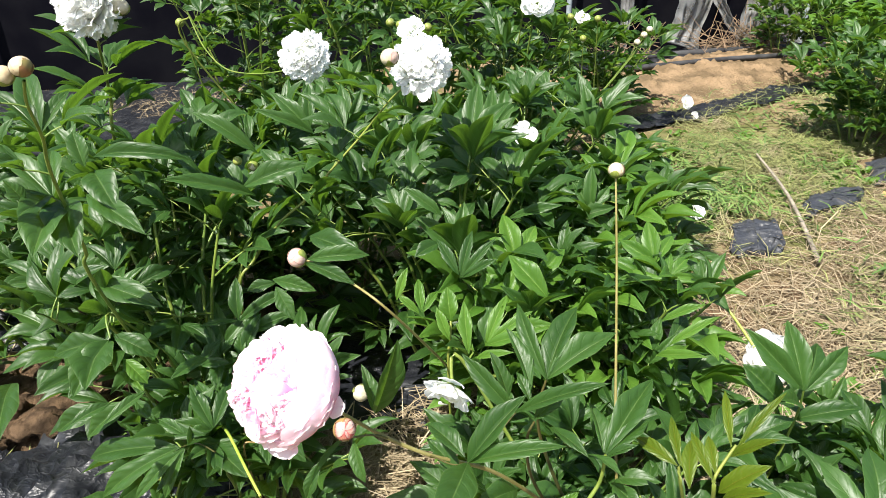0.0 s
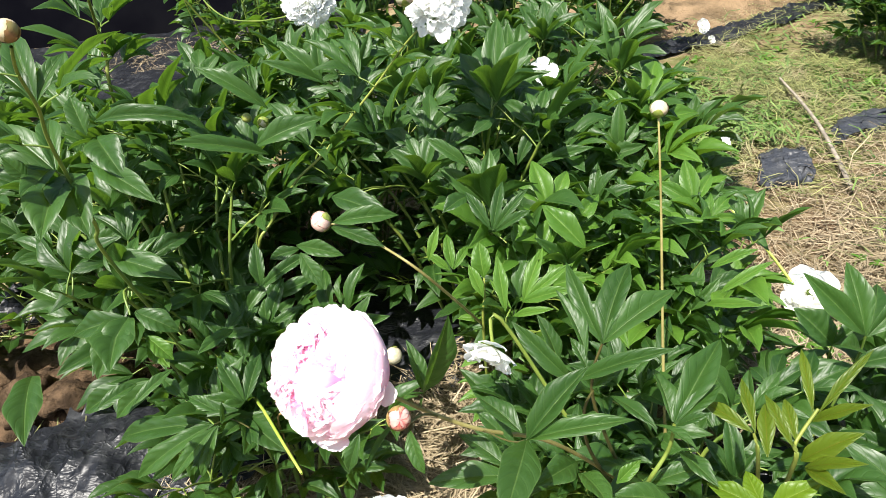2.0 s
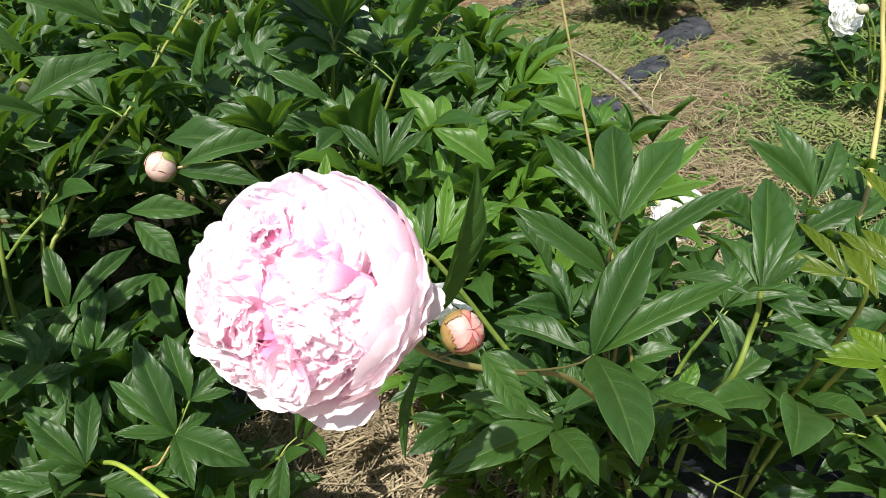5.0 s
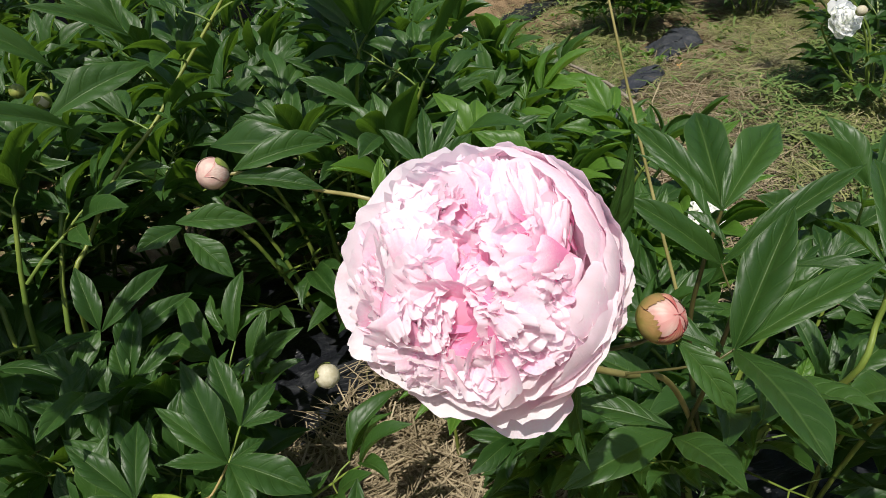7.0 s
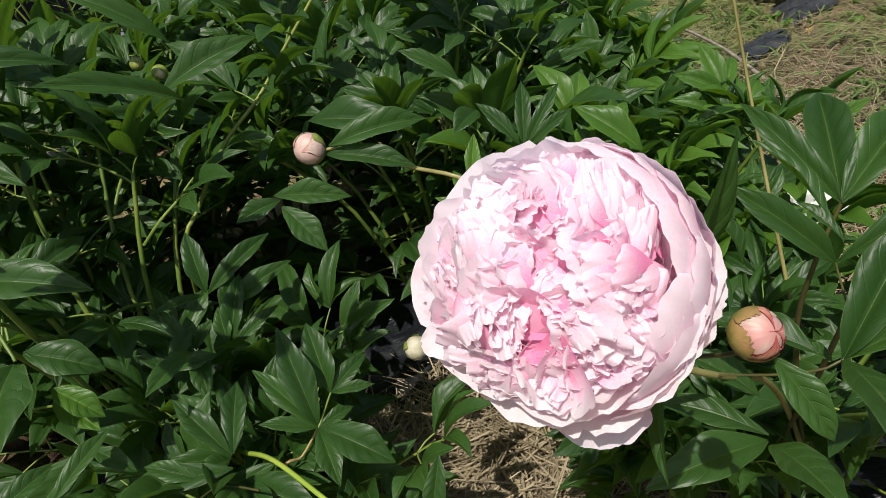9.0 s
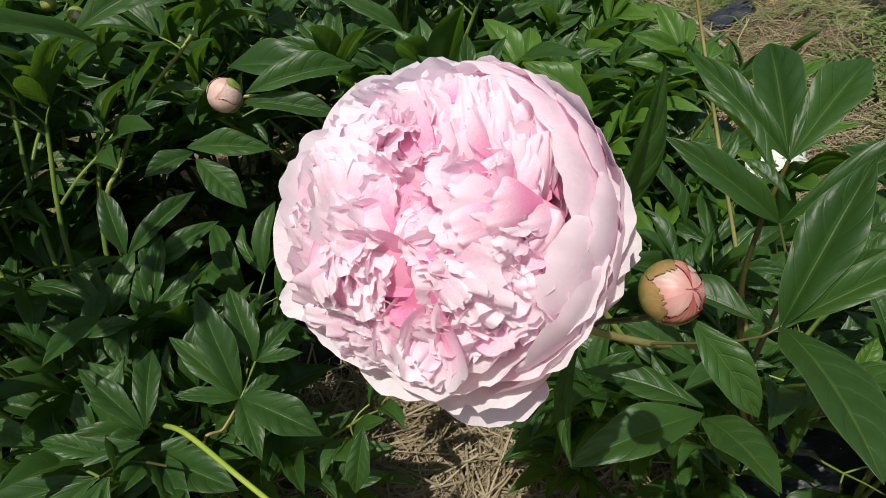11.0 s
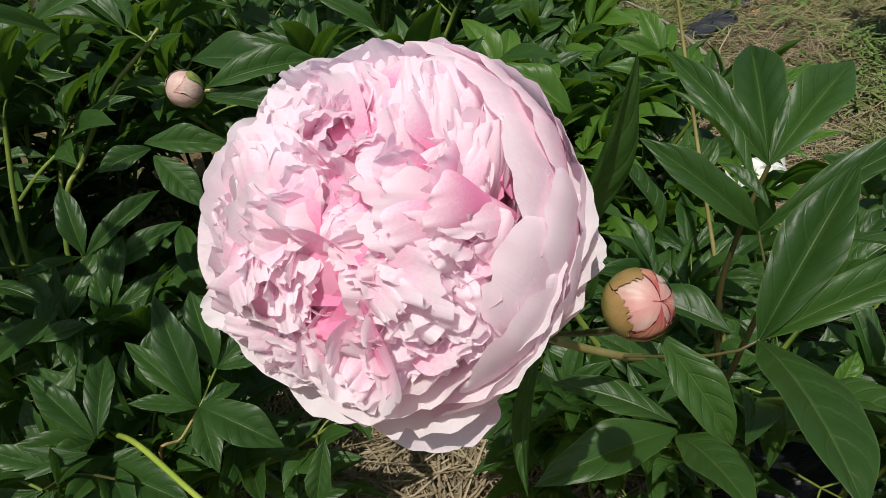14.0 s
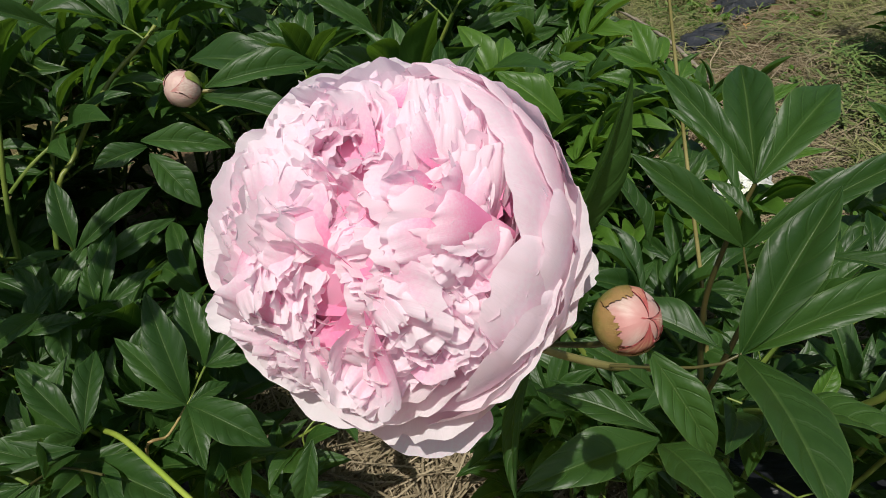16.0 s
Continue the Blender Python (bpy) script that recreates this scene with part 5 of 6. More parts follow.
stem_part(pink, ((0.673, 1.072, 0.348), (0.660, 1.060, 0.260), (0.600, 1.000, 0.100), (0.540, 0.960, 0.000)), 0.0016, 0.0030, STEM)

# bronze young shoots
blade_part(bronze, (0.319, 0.597, 0.631), (0.311, 0.661, 0.651), 0.20, (-0.45, -0.52, 1.11), 0.30, 0.60, 0.20, 0, 0, 145, LEAF_BRONZE)
blade_part(bronze, (0.323, 0.600, 0.637), (0.329, 0.650, 0.653), 0.27, (-0.46, -0.52, 1.10), 0.30, 0.60, 0.20, 0, 0, 146, LEAF_BRONZE)
blade_part(bronze, (0.288, 0.622, 0.630), (0.295, 0.690, 0.651), 0.18, (-0.43, -0.55, 1.10), 0.30, 0.60, 0.20, 0, 0, 147, LEAF_BRONZE)
blade_part(bronze, (0.285, 0.623, 0.630), (0.247, 0.680, 0.627), 0.26, (-0.41, -0.54, 1.12), 0.30, 0.60, 0.20, 0, 0, 148, LEAF_BRONZE)
blade_part(bronze, (0.290, 0.592, 0.623), (0.310, 0.654, 0.643), 0.27, (-0.44, -0.52, 1.12), 0.30, 0.60, 0.20, 0, 0, 149, LEAF_BRONZE)
blade_part(bronze, (0.343, 0.616, 0.665), (0.357, 0.687, 0.695), 0.15, (-0.48, -0.54, 1.07), 0.30, 0.60, 0.20, 0, 0, 150, LEAF_BRONZE)
blade_part(bronze, (0.348, 0.613, 0.666), (0.413, 0.647, 0.723), 0.12, (-0.51, -0.53, 1.06), 0.30, 0.60, 0.20, 0, 0, 151, LEAF_BRONZE)
blade_part(bronze, (0.341, 0.609, 0.657), (0.373, 0.573, 0.716), 0.18, (-0.51, -0.50, 1.08), 0.30, 0.60, 0.20, 0, 0, 152, LEAF_BRONZE)
blade_part(bronze, (0.319, 0.578, 0.631), (0.361, 0.557, 0.693), 0.30, (-0.49, -0.48, 1.11), 0.30, 0.60, 0.20, 0, 0, 153, LEAF_BRONZE)
blade_part(bronze, (0.321, 0.571, 0.628), (0.348, 0.523, 0.687), 0.18, (-0.49, -0.47, 1.12), 0.30, 0.60, 0.20, 0, 0, 154, LEAF_BRONZE)
blade_part(bronze, (0.321, 0.570, 0.627), (0.330, 0.515, 0.653), 0.24, (-0.48, -0.46, 1.13), 0.30, 0.60, 0.20, 0, 0, 155, LEAF_BRONZE)
blade_part(bronze, (0.276, 0.561, 0.579), (0.230, 0.597, 0.579), 0.40, (-0.40, -0.48, 1.17), 0.30, 0.60, 0.20, 0, 0, 156, LEAF_LIME)
blade_part(bronze, (0.278, 0.562, 0.582), (0.274, 0.600, 0.592), 0.52, (-0.42, -0.48, 1.16), 0.30, 0.60, 0.20, 0, 0, 157, LEAF_LIME)
blade_part(bronze, (0.284, 0.557, 0.582), (0.337, 0.559, 0.617), 0.40, (-0.45, -0.46, 1.15), 0.30, 0.60, 0.20, 0, 0, 158, LEAF_LIME)
blade_part(bronze, (0.288, 0.553, 0.581), (0.321, 0.478, 0.638), 0.28, (-0.46, -0.44, 1.16), 0.30, 0.60, 0.20, 0, 0, 159, LEAF_LIME)
blade_part(bronze, (0.287, 0.552, 0.580), (0.295, 0.481, 0.622), 0.28, (-0.45, -0.44, 1.17), 0.30, 0.60, 0.20, 0, 0, 160, LEAF_LIME)
blade_part(bronze, (0.289, 0.548, 0.579), (0.257, 0.483, 0.601), 0.28, (-0.43, -0.44, 1.18), 0.30, 0.60, 0.20, 0, 0, 161, LEAF_LIME)
blade_part(bronze, (0.273, 0.560, 0.577), (0.231, 0.520, 0.582), 0.36, (-0.41, -0.45, 1.19), 0.30, 0.60, 0.20, 0, 0, 162, LEAF_LIME)

# fresh shoots in the middle
blade_part(middle_near, (0.046, 1.097, 0.465), (0.039, 1.176, 0.540), 0.24, (-0.17, -0.71, 1.03), 0.30, 0.60, 0.20, 0, 0, 163, LEAF_FRESH)
blade_part(middle_near, (0.081, 1.104, 0.480), (0.127, 1.172, 0.554), 0.24, (-0.21, -0.71, 1.02), 0.30, 0.60, 0.20, 0, 0, 164, LEAF_FRESH)
blade_part(middle_near, (0.087, 1.105, 0.483), (0.175, 1.129, 0.542), 0.20, (-0.23, -0.70, 1.03), 0.30, 0.60, 0.20, 0, 0, 165, LEAF_FRESH)
blade_part(middle_near, (0.079, 1.103, 0.479), (0.166, 1.078, 0.519), 0.27, (-0.22, -0.69, 1.04), 0.30, 0.60, 0.20, 0, 0, 166, LEAF_FRESH)
blade_part(middle_near, (0.057, 1.099, 0.469), (0.022, 1.152, 0.502), 0.20, (-0.17, -0.70, 1.04), 0.30, 0.60, 0.20, 0, 0, 167, LEAF_FRESH)
blade_part(middle_near, (0.012, 1.171, 0.494), (0.006, 1.211, 0.553), 0.55, (-0.15, -0.73, 1.01), 0.30, 0.60, 0.20, 0, 0, 168, LEAF_FRESH)
blade_part(middle_near, (0.008, 1.133, 0.474), (-0.017, 1.172, 0.527), 0.32, (-0.14, -0.71, 1.03), 0.30, 0.60, 0.20, 0, 0, 169, LEAF_FRESH)
blade_part(middle_near, (0.056, 1.066, 0.476), (0.129, 1.039, 0.507), 0.20, (-0.21, -0.68, 1.06), 0.30, 0.60, 0.20, 0, 0, 170, LEAF_FRESH)
blade_part(middle_near, (-0.048, 1.210, 0.493), (-0.056, 1.274, 0.538), 0.30, (-0.11, -0.73, 1.00), 0.30, 0.60, 0.20, 0, 0, 171, LEAF_FRESH)
blade_part(middle_near, (-0.046, 1.210, 0.492), (-0.013, 1.250, 0.520), 0.34, (-0.12, -0.73, 1.01), 0.30, 0.60, 0.20, 0, 0, 172, LEAF_FRESH)
blade_part(middle_near, (-0.054, 1.209, 0.491), (-0.100, 1.230, 0.524), 0.30, (-0.09, -0.73, 1.01), 0.30, 0.60, 0.20, 0, 0, 173, LEAF_FRESH)
blade_part(middle_near, (0.106, 1.252, 0.486), (0.086, 1.290, 0.544), 0.55, (-0.19, -0.73, 0.99), 0.30, 0.60, 0.20, 0, 0, 174, LEAF_FRESH)
blade_part(middle_near, (0.409, 1.070, 0.551), (0.482, 1.057, 0.593), 0.22, (-0.42, -0.66, 0.99), 0.30, 0.60, 0.20, 0, 0, 175, LEAF_FRESH)
blade_part(middle_near, (0.419, 1.039, 0.517), (0.502, 1.036, 0.580), 0.18, (-0.43, -0.64, 1.00), 0.30, 0.60, 0.20, 0, 0, 176, LEAF_FRESH)
blade_part(middle_near, (0.395, 1.036, 0.496), (0.460, 0.963, 0.542), 0.18, (-0.42, -0.63, 1.03), 0.30, 0.60, 0.20, 0, 0, 177, LEAF_FRESH)
blade_part(middle, (0.046, 1.590, 0.599), (0.138, 1.662, 0.721), 0.24, (-0.14, -0.80, 0.86), 0.30, 0.60, 0.20, 0, 0, 178)
blade_part(middle, (0.034, 1.604, 0.632), (-0.062, 1.623, 0.685), 0.24, (-0.09, -0.80, 0.86), 0.30, 0.60, 0.20, 0, 0, 179)
blade_part(middle, (0.123, 1.545, 0.554), (0.177, 1.597, 0.638), 0.28, (-0.17, -0.79, 0.89), 0.30, 0.60, 0.20, 0, 0, 180)
blade_part(middle, (0.116, 1.546, 0.554), (0.087, 1.591, 0.604), 0.28, (-0.14, -0.79, 0.90), 0.30, 0.60, 0.20, 0, 0, 181)
blade_part(middle, (0.163, 1.523, 0.563), (0.292, 1.492, 0.610), 0.20, (-0.20, -0.78, 0.90), 0.30, 0.60, 0.20, 0, 0, 182)
blade_part(middle, (0.030, 1.206, 0.583), (-0.013, 1.259, 0.640), 0.26, (-0.10, -0.77, 0.95), 0.30, 0.60, 0.20, 0, 0, 183)
blade_part(middle, (0.034, 1.204, 0.580), (0.061, 1.265, 0.655), 0.24, (-0.13, -0.77, 0.94), 0.30, 0.60, 0.20, 0, 0, 184)
blade_part(middle, (0.037, 1.204, 0.580), (0.107, 1.236, 0.649), 0.20, (-0.14, -0.76, 0.95), 0.30, 0.60, 0.20, 0, 0, 185)
blade_part(middle, (0.040, 1.203, 0.578), (0.110, 1.200, 0.622), 0.24, (-0.14, -0.76, 0.96), 0.30, 0.60, 0.20, 0, 0, 186)
blade_part(middle, (-0.008, 1.273, 0.624), (-0.060, 1.223, 0.616), 0.46, (-0.08, -0.77, 0.94), 0.30, 0.60, 0.20, 0, 0, 187)
blade_part(middle, (-0.002, 1.370, 0.643), (-0.087, 1.393, 0.702), 0.28, (-0.08, -0.79, 0.89), 0.30, 0.60, 0.20, 0, 0, 188)
blade_part(middle, (0.212, 1.184, 0.536), (0.136, 1.254, 0.601), 0.40, (-0.19, -0.75, 0.96), 0.30, 0.60, 0.20, 0, 0, 189, LEAF_FRESH)
blade_part(middle, (-0.088, 1.068, 0.609), (-0.067, 1.099, 0.661), 0.28, (-0.05, -0.75, 0.97), 0.30, 0.60, 0.20, 0, 0, 190, LEAF_FRESH)
blade_part(middle, (-0.252, 1.151, 0.704), (-0.144, 1.075, 0.694), 0.34, (0.02, -0.76, 0.93), 0.30, 0.60, 0.20, 0, 0, 191)
blade_part(middle, (-0.247, 1.066, 0.691), (-0.156, 1.025, 0.669), 0.26, (0.03, -0.75, 0.96), 0.30, 0.60, 0.20, 0, 0, 192)
blade_part(middle, (-0.307, 1.563, 0.785), (-0.405, 1.606, 0.869), 0.28, (0.06, -0.81, 0.79), 0.30, 0.60, 0.20, 0, 0, 193)
blade_part(middle, (-0.311, 1.564, 0.790), (-0.317, 1.629, 0.882), 0.28, (0.04, -0.81, 0.79), 0.30, 0.60, 0.20, 0, 0, 194)
blade_part(middle, (-0.302, 1.562, 0.779), (-0.430, 1.530, 0.848), 0.20, (0.07, -0.80, 0.80), 0.30, 0.60, 0.20, 0, 0, 195)

# the shoot with the pale bud on the tan stem
blade_part(middle, (-0.312, 1.075, 0.654), (-0.230, 1.054, 0.640), 0.33, (-0.05, -0.80, 0.87), 0.35, 0.60, 0.20, 0, 0, 196)
blade_part(middle, (-0.307, 1.071, 0.641), (-0.271, 1.031, 0.593), 0.42, (-0.03, -0.78, 0.90), 0.20, 0.60, 0.20, 0, 0, 197)
blade_part(middle, (-0.308, 1.073, 0.648), (-0.359, 1.061, 0.639), 0.45, (0.02, -0.79, 0.87), 0.30, 0.60, 0.20, 0, 0, 198)
blade_part(middle, (-0.241, 1.061, 0.701), (-0.130, 1.061, 0.707), 0.30, (0.01, -0.76, 0.94), 0.40, 0.60, 0.20, 0, 0, 199)

# lobed low leaves
blade_part(low_left, (-0.337, 1.000, 0.378), (-0.355, 1.075, 0.484), 0.3, (0.02, -0.70, 1.04), 0.25, 0.60, 0.20, 0, 0, 200)
blade_part(low_left, (-0.338, 1.000, 0.378), (-0.398, 1.062, 0.442), 0.25, (0.04, -0.68, 1.05), 0.30, 0.60, 0.20, 0, 0, 201)
blade_part(low_left, (-0.313, 1.032, 0.395), (-0.321, 1.094, 0.466), 0.39, (-0.01, -0.71, 1.03), 0.30, 0.60, 0.20, 0, 0, 202)
blade_part(low_left, (-0.313, 1.032, 0.395), (-0.257, 1.065, 0.414), 0.34, (-0.04, -0.69, 1.05), 0.30, 0.60, 0.20, 0, 0, 203)
blade_part(low_left, (-0.312, 1.032, 0.395), (-0.257, 1.024, 0.395), 0.28, (-0.04, -0.68, 1.07), 0.30, 0.60, 0.20, 0, 0, 204)
blade_part(low_left, (-0.336, 0.991, 0.383), (-0.259, 0.929, 0.351), 0.42, (-0.02, -0.64, 1.12), 0.30, 0.90, 0.20, 0, 0, 205)
blade_part(low_left, (-0.336, 0.990, 0.382), (-0.327, 0.921, 0.351), 0.39, (0.01, -0.63, 1.12), 0.30, 0.60, 0.20, 0, 0, 206)
blade_part(low_left, (-0.335, 0.992, 0.383), (-0.290, 1.011, 0.382), 0.35, (-0.01, -0.66, 1.09), 0.30, 0.60, 0.20, 0, 0, 207)
blade_part(low_left, (-0.337, 0.991, 0.383), (-0.402, 0.997, 0.410), 0.27, (0.04, -0.66, 1.08), 0.30, 0.60, 0.20, 0, 0, 208)
blade_part(low_left, (-0.439, 0.981, 0.390), (-0.493, 1.044, 0.446), 0.28, (0.13, -0.66, 1.04), 0.30, 0.60, 0.20, 0, 0, 209)
blade_part(low_left, (-0.437, 0.983, 0.391), (-0.419, 1.061, 0.432), 0.34, (0.09, -0.67, 1.05), 0.30, 0.60, 0.20, 0, 0, 210)
blade_part(low_left, (-0.440, 0.980, 0.389), (-0.517, 0.969, 0.416), 0.29, (0.14, -0.64, 1.07), 0.30, 0.60, 0.20, 0, 0, 211)
blade_part(low_left, (-0.441, 0.979, 0.388), (-0.476, 0.952, 0.406), 0.42, (0.13, -0.63, 1.08), 0.30, 0.60, 0.20, 0, 0, 212)
blade_part(low_left, (-0.430, 0.946, 0.379), (-0.350, 0.875, 0.370), 0.42, (0.07, -0.61, 1.13), 0.30, 0.60, 0.20, 0, 0, 213)
blade_part(low_left, (-0.431, 0.947, 0.380), (-0.458, 0.892, 0.396), 0.4, (0.12, -0.61, 1.10), 0.30, 0.60, 0.20, 0, 0, 214)
blade_part(low_left, (-0.430, 0.947, 0.380), (-0.394, 0.871, 0.379), 0.34, (0.09, -0.61, 1.12), 0.30, 0.60, 0.20, 0, 0, 215)
blade_part(low_left, (-0.510, 0.955, 0.396), (-0.478, 0.909, 0.393), 0.34, (0.16, -0.61, 1.08), 0.30, 0.60, 0.20, 0, 0, 216)
blade_part(low_left, (-0.274, 0.995, 0.183), (-0.254, 1.084, 0.236), 0.24, (-0.07, -0.61, 1.15), 0.30, 0.60, 0.20, 0, 0, 217)
blade_part(low_left, (-0.274, 0.995, 0.183), (-0.323, 1.040, 0.228), 0.29, (-0.04, -0.60, 1.16), 0.30, 0.60, 0.20, 0, 0, 218)
blade_part(low_left, (-0.272, 0.995, 0.182), (-0.195, 1.023, 0.205), 0.27, (-0.09, -0.59, 1.17), 0.30, 0.60, 0.20, 0, 0, 219)
blade_part(low_left, (-0.272, 0.987, 0.189), (-0.192, 0.973, 0.202), 0.3, (-0.09, -0.58, 1.18), 0.30, 0.60, 0.20, 0, 0, 220)
blade_part(low_left, (-0.273, 0.985, 0.187), (-0.253, 0.917, 0.209), 0.34, (-0.06, -0.56, 1.19), 0.30, 0.60, 0.20, 0, 0, 221)
blade_part(low_left, (-0.451, 1.249, 0.458), (-0.459, 1.304, 0.534), 0.35, (0.08, -0.76, 0.91), 0.30, 0.60, 0.20, 0, 0, 222)
blade_part(low_left, (-0.449, 1.248, 0.456), (-0.344, 1.293, 0.505), 0.24, (0.04, -0.76, 0.92), 0.40, 0.60, 0.20, 0, 0, 223)
blade_part(low_left, (-0.434, 1.228, 0.433), (-0.323, 1.257, 0.470), 0.27, (0.02, -0.75, 0.95), 0.35, 0.60, 0.20, 0, 0, 224)
blade_part(low_left, (-0.437, 1.226, 0.433), (-0.407, 1.265, 0.469), 0.35, (0.06, -0.75, 0.94), 0.30, 0.60, 0.20, 0, 0, 225)
blade_part(low_left, (-0.454, 1.247, 0.457), (-0.522, 1.208, 0.470), 0.18, (0.11, -0.74, 0.94), 0.30, 0.60, 0.20, 0, 0, 226)
blade_part(low_left, (-0.437, 1.216, 0.436), (-0.399, 1.187, 0.409), 0.29, (0.06, -0.73, 0.98), 0.30, 0.60, 0.20, 0, 0, 227)
blade_part(low_left, (-0.506, 1.137, 0.422), (-0.443, 1.136, 0.426), 0.38, (0.11, -0.70, 0.99), 0.30, 0.60, 0.20, 0, 0, 228)
blade_part(low_left, (-0.509, 1.136, 0.422), (-0.469, 1.182, 0.453), 0.35, (0.12, -0.71, 0.97), 0.30, 0.60, 0.20, 0, 0, 229)
blade_part(low_left, (-0.507, 1.137, 0.422), (-0.541, 1.143, 0.455), 0.35, (0.15, -0.70, 0.97), 0.30, 0.60, 0.20, 0, 0, 230)

# leaves of the near left plant
blade_part(left, (-0.737, 1.369, 0.796), (-0.535, 1.386, 0.776), 0.19, (0.20, -0.75, 0.82), 0.40, 1.10, 0.20, 0, 0, 231)
blade_part(left, (-0.618, 1.112, 0.864), (-0.644, 1.150, 0.917), 0.48, (0.25, -0.73, 0.80), 0.30, 0.60, 0.20, 0, 0, 232)
blade_part(left, (-0.739, 1.358, 0.769), (-0.660, 1.261, 0.719), 0.48, (0.23, -0.73, 0.84), 0.30, 0.60, 0.20, 0, 0, 233)
blade_part(left, (-0.745, 1.317, 0.731), (-0.596, 1.227, 0.678), 0.27, (0.23, -0.72, 0.87), 0.30, 0.60, 0.20, 0, 0, 234)
blade_part(left, (-0.603, 0.979, 0.846), (-0.573, 0.838, 0.829), 0.40, (0.28, -0.69, 0.87), 0.30, 0.60, 0.20, 0, 0, 235)
blade_part(left, (-0.600, 0.985, 0.855), (-0.524, 0.863, 0.815), 0.38, (0.26, -0.70, 0.87), 0.30, 0.60, 0.20, 0, 0, 236)
blade_part(left, (-0.626, 1.007, 0.855), (-0.611, 0.889, 0.854), 0.34, (0.29, -0.69, 0.85), 0.30, 0.60, 0.20, 0, 0, 237)
blade_part(left, (-0.617, 0.999, 0.854), (-0.661, 1.024, 0.895), 0.46, (0.28, -0.70, 0.83), 0.30, 0.60, 0.20, 0, 0, 238)
blade_part(left, (-0.628, 0.947, 0.866), (-0.652, 0.946, 0.905), 0.50, (0.30, -0.69, 0.83), 0.30, 0.60, 0.20, 0, 0, 239)
blade_part(left, (-0.405, 1.359, 0.705), (-0.556, 1.255, 0.785), 0.18, (0.14, -0.76, 0.86), 0.30, 0.60, 0.20, 0, 0, 240)
blade_part(left, (-0.429, 1.359, 0.724), (-0.286, 1.389, 0.764), 0.32, (0.08, -0.78, 0.85), 0.30, 0.60, 0.20, 0, 0, 241)
blade_part(left, (-0.411, 1.447, 0.770), (-0.545, 1.454, 0.866), 0.22, (0.13, -0.78, 0.81), 0.30, 1.00, 0.20, 0, 0, 242)
blade_part(left, (-0.696, 1.162, 0.608), (-0.537, 1.105, 0.581), 0.30, (0.22, -0.69, 0.94), 0.30, 0.60, 0.20, 0, 0, 243)
blade_part(left, (-0.589, 0.738, 0.689), (-0.541, 0.621, 0.686), 0.33, (0.30, -0.59, 1.00), 0.30, 0.60, 0.20, 0, 0, 244)
blade_part(left, (-0.558, 1.055, 0.505), (-0.608, 1.042, 0.564), 0.46, (0.22, -0.64, 1.01), 0.30, 0.60, 0.20, 0, 0, 245)
blade_part(left, (-0.647, 1.064, 0.532), (-0.621, 0.929, 0.524), 0.52, (0.25, -0.62, 1.01), 0.30, 0.60, 0.20, 0, 0, 246)
blade_part(left, (-0.605, 1.046, 0.494), (-0.558, 0.996, 0.468), 0.46, (0.22, -0.62, 1.04), 0.30, 0.60, 0.20, 0, 0, 247, LEAF_FRESH)
blade_part(left, (-0.457, 1.066, 0.489), (-0.499, 0.986, 0.501), 0.28, (0.16, -0.65, 1.04), 0.30, 0.60, 0.20, 0, 0, 248)
blade_part(left, (-0.634, 0.886, 0.488), (-0.584, 0.930, 0.495), 0.36, (0.25, -0.58, 1.05), 0.30, 0.60, 0.20, 0, 0, 249)
blade_part(left, (-0.590, 0.903, 0.471), (-0.534, 0.962, 0.495), 0.24, (0.22, -0.60, 1.06), 0.30, 0.60, 0.20, 0, 0, 250)

# stems
stem_part(pink, ((-0.158, 0.620, 0.756), (-0.122, 0.646, 0.700), (-0.082, 0.671, 0.644), (-0.023, 0.685, 0.596), (0.080, 0.740, 0.500), (0.220, 0.830, 0.280), (0.360, 0.920, 0.000)), 0.0021, 0.0036, STEM_TAN, "tan-olive curved stem")
stem_part(pink, ((-0.114, 0.560, 0.757), (-0.104, 0.572, 0.734), (-0.086, 0.664, 0.651), (-0.021, 0.684, 0.595)), 0.0010, 0.0018, STEM_DARK, "thin dark stem of a bud")
stem_part(pink, ((0.140, 0.756, 0.664), (0.132, 0.765, 0.600), (0.150, 0.790, 0.500), (0.220, 0.830, 0.300), (0.360, 0.920, 0.000)), 0.0016, 0.0040, STEM_DARK)
stem_part(pink, ((0.092, 0.706, 0.648), (0.025, 0.625, 0.640), (-0.023, 0.685, 0.596)), 0.0008, 0.0011, STEM_DARK)
stem_part(pink, ((0.324, 1.180, 0.800), (0.326, 1.120, 0.650), (0.322, 1.047, 0.500), (0.318, 0.972, 0.350), (0.330, 0.930, 0.180), (0.360, 0.920, 0.000)), 0.0018, 0.0036, STEM_TAN, "straight tan stem of a tall bud")
stem_part(middle, ((0.038, 1.642, 0.679), (0.046, 1.589, 0.595), (0.039, 1.496, 0.558), (0.021, 1.428, 0.532), (0.018, 1.363, 0.454), (0.050, 1.600, 0.200), (0.020, 1.720, 0.000)), 0.0024, 0.0042, STEM_OLIVE)
stem_part(middle_near, ((0.055, 1.098, 0.467), (0.047, 1.087, 0.437), (0.100, 1.250, 0.200), (0.140, 1.300, 0.000)), 0.0018, 0.0030, STEM)
stem_part(middle_near, ((0.012, 1.171, 0.494), (0.010, 1.149, 0.462), (0.005, 1.140, 0.417), (0.010, 1.160, 0.220), (0.030, 1.200, 0.000)), 0.0022, 0.0034, STEM_OLIVE)
